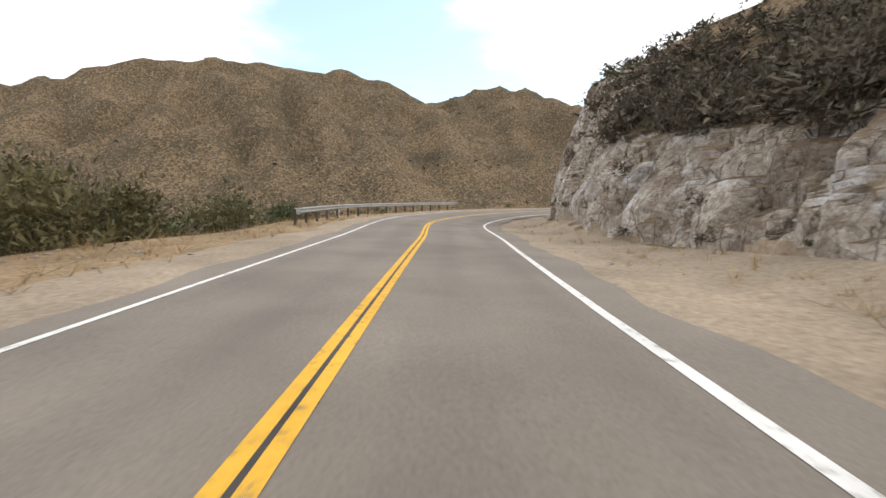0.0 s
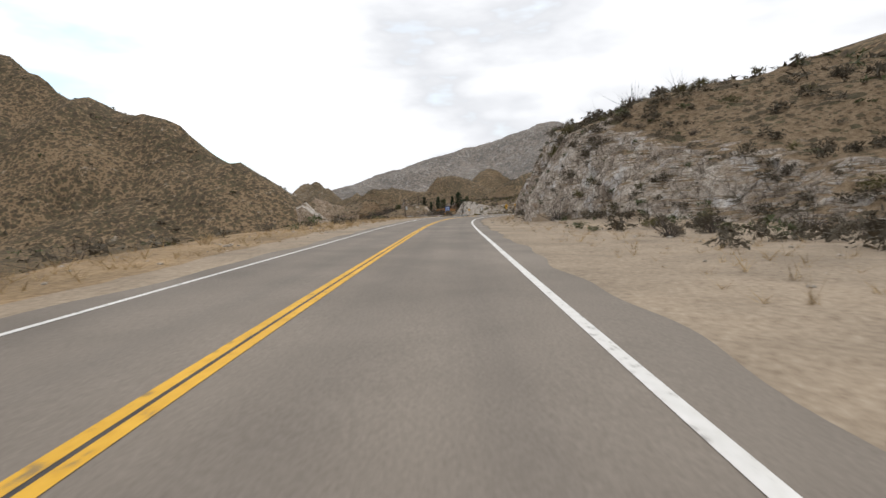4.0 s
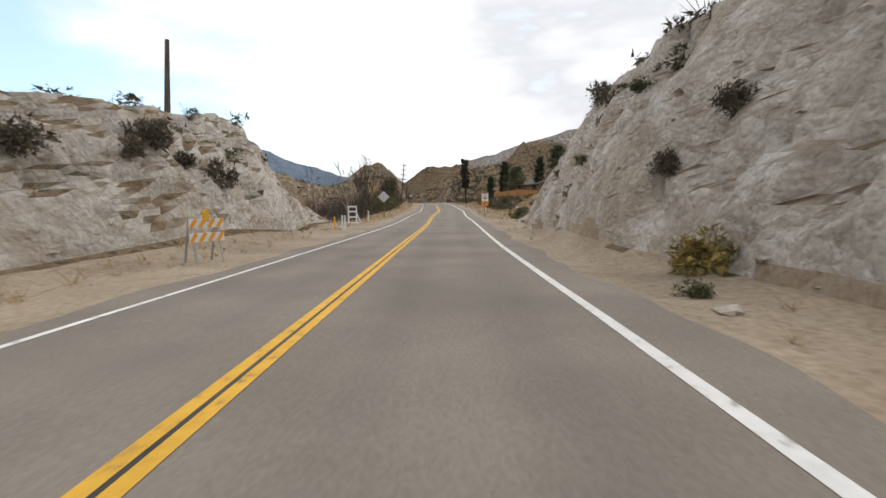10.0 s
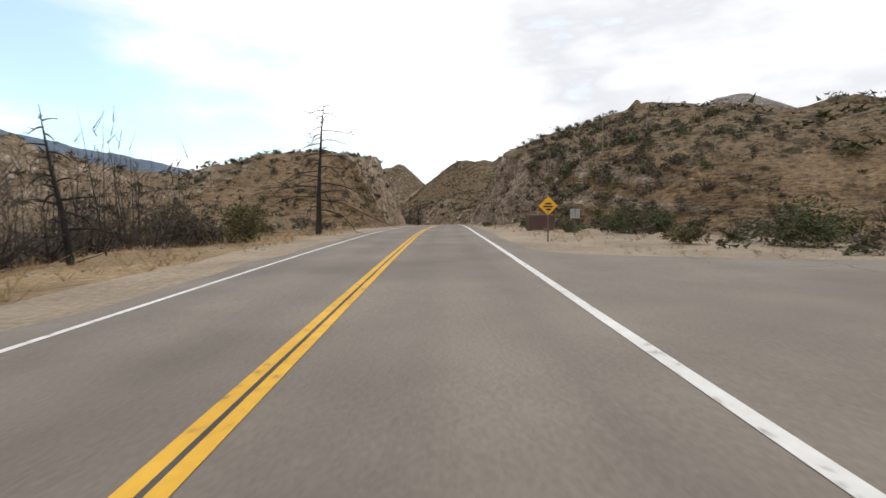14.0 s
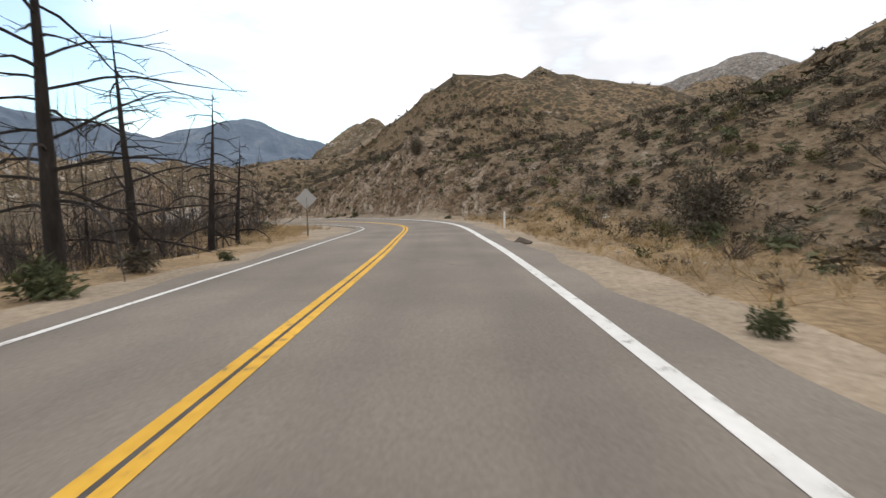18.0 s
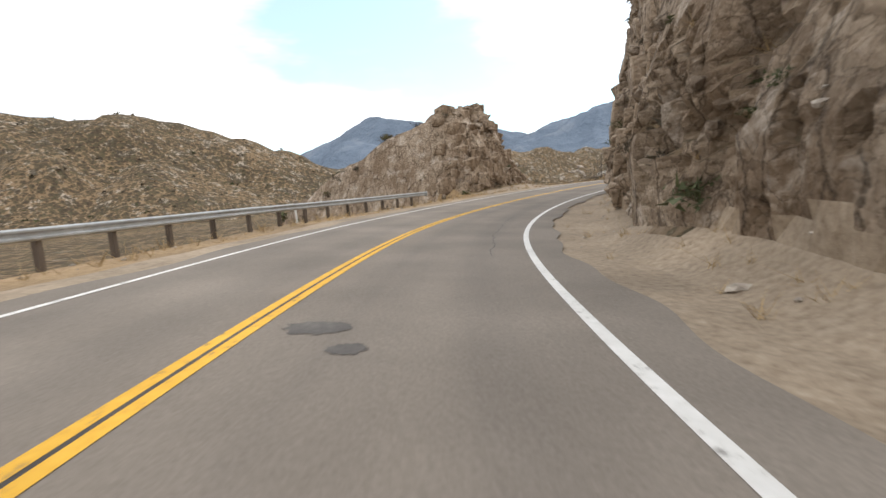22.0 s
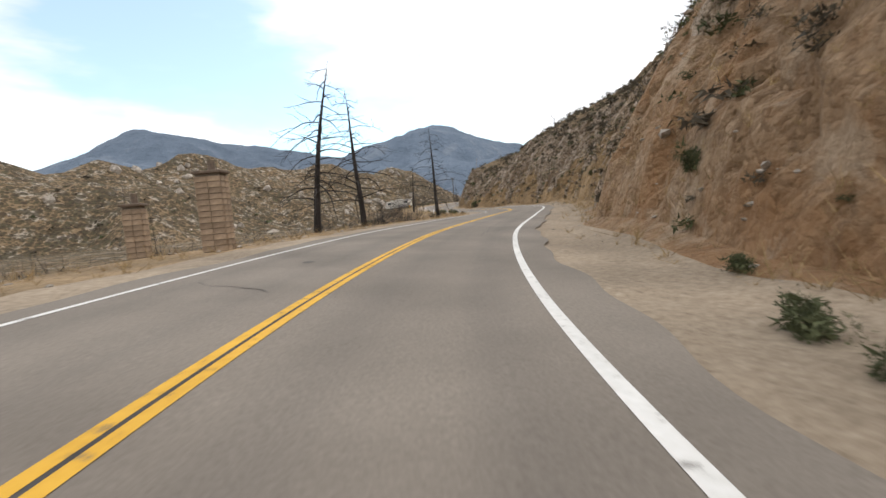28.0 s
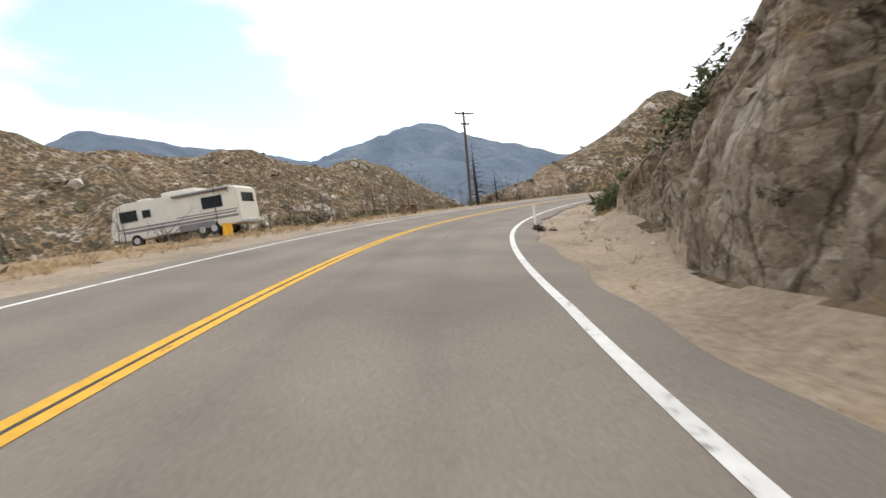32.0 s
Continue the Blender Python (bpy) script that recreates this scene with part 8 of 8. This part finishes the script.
for t, u, turn, key, prof, ln, wd, lab, cat in ((14.48, -31.0, 70, "green", CAR, 4.6, 1.75, "faded green parked car in the yard", "parked car"), (14.46, -34.0, 75, "white", TRUCK, 5.2, 1.85, "white pickup truck parked in the yard", "pickup truck"), (14.42, -36.5, 70, "green", TRUCK, 5.0, 1.85, "dark green pickup truck parked in the yard", "pickup truck"),
                                              (14.38, -39.0, 40, "dark", VAN, 4.6, 1.85, "black boxy van parked by the fence", "van"), (14.42, -43.0, 72, "white", CAR, 4.5, 1.75, "white saloon parked by the fence", "parked car"), (14.6, -27.5, 20, "tan", VAN, 3.2, 1.6, "tan camper shell standing in the yard", "camper")):
    vehicle(road_pose(t, u, turn), PAINTS[key], lab, cat, prof, ln, wd)


# ---- burnt-out chimneys above the valley ----
def chimney(m, w, d, h, label, seed):
    s = empty("chimney", m, label, "chimney")
    part("core", box((w - 0.04, d - 0.04, h), (0, 0, h / 2 - 0.1)), MORTAR, s)
    cap = part("cap", box((w + 0.16, d + 0.16, 0.1), (0, 0, h - 0.06), 0.02), RUSTY, s)
    part("flue", rod(0.12, 0.35, (0.05, 0, h), sides=10), RUSTY, cap)
    bh, rows = 0.19, int((h - 0.15) / 0.2)
    meshes = {}
    for i in range(rows):
        for face, (span, off, turn) in enumerate(((w, d / 2, 0), (d, w / 2, 90), (w, d / 2, 180), (d, w / 2, 270))):
            n = max(1, round(span / 0.34))
            bw = span / n
            for k in range(n):
                key = round(bw, 3)
                if key not in meshes:
                    bm = box((bw - 0.014, 0.05, bh - 0.008), (0, 0, 0), 0.008)
                    me = bpy.data.meshes.new("brick")
                    bm.to_mesh(me)
                    bm.free()
                    me.materials.append(BRICK)
                    meshes[key] = me
                ob = new("brick", meshes[key])
                ob.parent = s
                x = (k + 0.5) * bw - span / 2
                ob.matrix_local = pose(0, 0, 0, 0, 0, turn) @ pose(x, -off - 0.004 * ((i * 7 + k * 3) % 3), 0.1 + i * 0.2)


def on_left(x, y):
    """Ground height at a world place left of the road."""
    k, u = nearest_road(np.array([x]), np.array([y]), 1)
    return drop(float(T[k[0]]), float(u[0]))


q = on_left(541.1, 797.7)
chimney(pose(q.x, q.y, q.z - 0.2, 0, 0, heading(28.4) - 80), 0.85, 0.7, 3.0, "tall ruined chimney of tan blocks with a rusty cap", 1)
q = on_left(538.2, 799.6)
chimney(pose(q.x, q.y, q.z - 0.2, 0, 0, heading(28.4) - 70), 0.6, 0.6, 3.0, "short ruined chimney of tan blocks", 2)


# ---- motorhome in the left turnout ----
def motorhome(m):
    s = empty("motorhome", m, "old cream motorhome with grey stripes parked on the verge", "motorhome")
    L, W = 9.4, 2.45
    prof = [(-L / 2, 0.75), (-L / 2, 1.5), (-L / 2 + 0.45, 2.85), (-L / 2 + 1.1, 3.0), (L / 2 - 0.35, 3.0), (L / 2, 2.75), (L / 2, 0.55), (L / 2 - 0.5, 0.5), (-L / 2 + 0.6, 0.5)]
    bm = plate(prof, W, -W / 2)
    bmesh.ops.bevel(bm, geom=bm.edges[:], offset=0.07, segments=2, affect="EDGES")
    body = part("body", bm, RV_CREAM, s)
    for sy in (-1, 1):
        y = sy * (W / 2 + 0.006)
        for z, h, x0, x1 in ((1.28, 0.10, -4.2, 4.5), (1.05, 0.16, -3.8, 4.6), (1.45, 0.07, 0.2, 4.6)):
            part("stripe", box((x1 - x0, 0.012, h), ((x0 + x1) / 2, y, z)), RV_STRIPE, body)
        for x, w, h in ((-3.2, 1.3, 0.72), (-1.85, 0.6, 0.5), (2.9, 1.45, 0.75)):
            f = part("window_frame", box((w + 0.1, 0.03, h + 0.1), (x, y, 2.1), 0.02), ALU_BACK, body)
            part("pane", box((w, 0.03, h), (x, y + sy * 0.01, 2.1), 0.02), GLASS_DARK, f)
        part("skirt_locker", box((2.6, 0.02, 0.42), (1.6, y, 0.72), 0.01), RV_STRIPE, body)
    part("windscreen", box((0.06, W * 0.86, 1.0), (-L / 2 + 0.22, 0, 2.1), 0.02, (0, 17, 0)), GLASS_DARK, body)
    part("rear_window", box((0.04, W * 0.6, 0.6), (L / 2 + 0.01, 0, 2.2), 0.02), GLASS_DARK, body)
    part("bumper", box((0.25, W, 0.28), (-L / 2 - 0.05, 0, 0.62), 0.05), ALU_BACK, s)
    part("bumper", box((0.2, W, 0.22), (L / 2 + 0.08, 0, 0.6), 0.04), ALU_BACK, s)
    part("roof_pod", box((2.5, 1.5, 0.34), (0.3, 0, 3.15), 0.08), RV_CREAM, s, "white roof luggage pod")
    part("air_conditioner", box((0.9, 0.8, 0.22), (-2.6, 0, 3.1), 0.06), RV_CREAM, s)
    part("awning", rod(0.09, 4.0, (0.2, -W / 2 - 0.1, 2.85), (0, 90, 0), 10), RV_STRIPE, s, "rolled grey awning")
    for x in (-2.9, 1.9, 2.75):
        for sy in (-1, 1):
            w = part("wheel", rod(0.42, 0.26, (x, sy * (W / 2 - 0.12) + 0.13, 0.42), (90, 0, 0), 18), RUBBER, s)
            part("rim", rod(0.22, 0.28, (x, sy * (W / 2 - 0.12) + 0.14, 0.42), (90, 0, 0), 12), ALU_BACK, w)
    for sy in (-1, 1):
        part("mirror", box((0.12, 0.06, 0.4), (-L / 2 + 0.2, sy * (W / 2 + 0.25), 2.0), 0.03), BLACK, s)
        part("headlamp", box((0.05, 0.3, 0.2), (-L / 2 - 0.01, sy * 0.85, 1.0), 0.02), SIGN_WHITE, s)


q = on_left(586.6, 953.0)
motorhome(pose(q.x, q.y, q.z - 0.05, 0, -4, -28))
q2 = on_left(589.5, 949.0)
b = empty("yellow_drum", pose(q2.x, q2.y, q2.z), "yellow plastic drum beside the motorhome", "drum")
part("body", rod(0.3, 0.75, sides=16, top=0.28), SIGN_YELLOW, b)
part("lid", rod(0.31, 0.06, (0, 0, 0.73), sides=16), SIGN_YELLOW, b)
q3 = drop(33.05, 8.4)
b = empty("picnic_table", pose(q3.x, q3.y, q3.z, 0, 0, 30), "rough brown timber table at the turnout", "table")
part("top", box((1.9, 0.8, 0.09), (0, 0, 0.78), 0.01), HOUSE_WALL, b)
for x in (-0.65, 0.65):
    part("leg", box((0.14, 0.6, 0.78), (x, 0, 0.37), 0.01), HOUSE_WALL, b)


# ---- jointed blocks of the crags on both sides of the bend ----
BLOCKS = []
for _ in range(14):
    bm = bmesh.new()
    bmesh.ops.create_cube(bm, size=1.0)
    for q in bm.verts:
        q.co += Vector((rng.normal() * 0.10, rng.normal() * 0.12, rng.normal() * 0.10))
    bmesh.ops.bevel(bm, geom=list(bm.edges), offset=0.06, segments=1, affect="EDGES")
    me = bpy.data.meshes.new("rock_block")
    bm.to_mesh(me)
    bm.free()
    me.materials.append(ROCK_TAN)
    BLOCKS.append(me)


def crag_blocks(bank_name, t0, t1, low, most):
    """Blocks of uneven size, set column by column into the face of a bank."""
    k, u, v, side = BANKS[bank_name]
    t, made = t0, 0
    while t < t1:
        wide = rng.uniform(0.7, 1.8)
        i = int(np.argmin(np.abs(T[k] - (t + wide / 72))))
        row = v[i, 9:9 + (40 if side < 0 else 26) + 2]
        z, top = row[0, 2] + rng.uniform(low, low + 0.5), row[-1, 2] - 0.3
        while z < top and made < most:
            tall = rng.uniform(0.5, 1.7)
            j = int(np.argmin(np.abs(row[:, 2] - (z + tall / 2))))
            p = row[j]
            inward = side * rng.uniform(0.38, 0.72)
            ob = new("rock_block", BLOCKS[int(rng.integers(0, len(BLOCKS)))])
            ob.matrix_world = pose(p[0] + LEFT[k[i], 0] * inward, p[1] + LEFT[k[i], 1] * inward, z + tall / 2, rng.normal() * 5, rng.normal() * 7, heading(t) + rng.normal() * 13) @ Matrix.Diagonal((wide * 1.06, 1.5, tall * 1.04, 1))
            ob.parent = bpy.data.objects[bank_name]
            z += tall * rng.choice([1.0, 1.0, 1.9])
            made += 1
        t += wide / 36


crag_blocks("bank_right_north", 22.55, 23.85, 0.0, 298)
crag_blocks("bank_left_north", 23.30, 23.86, 0.0, 160)
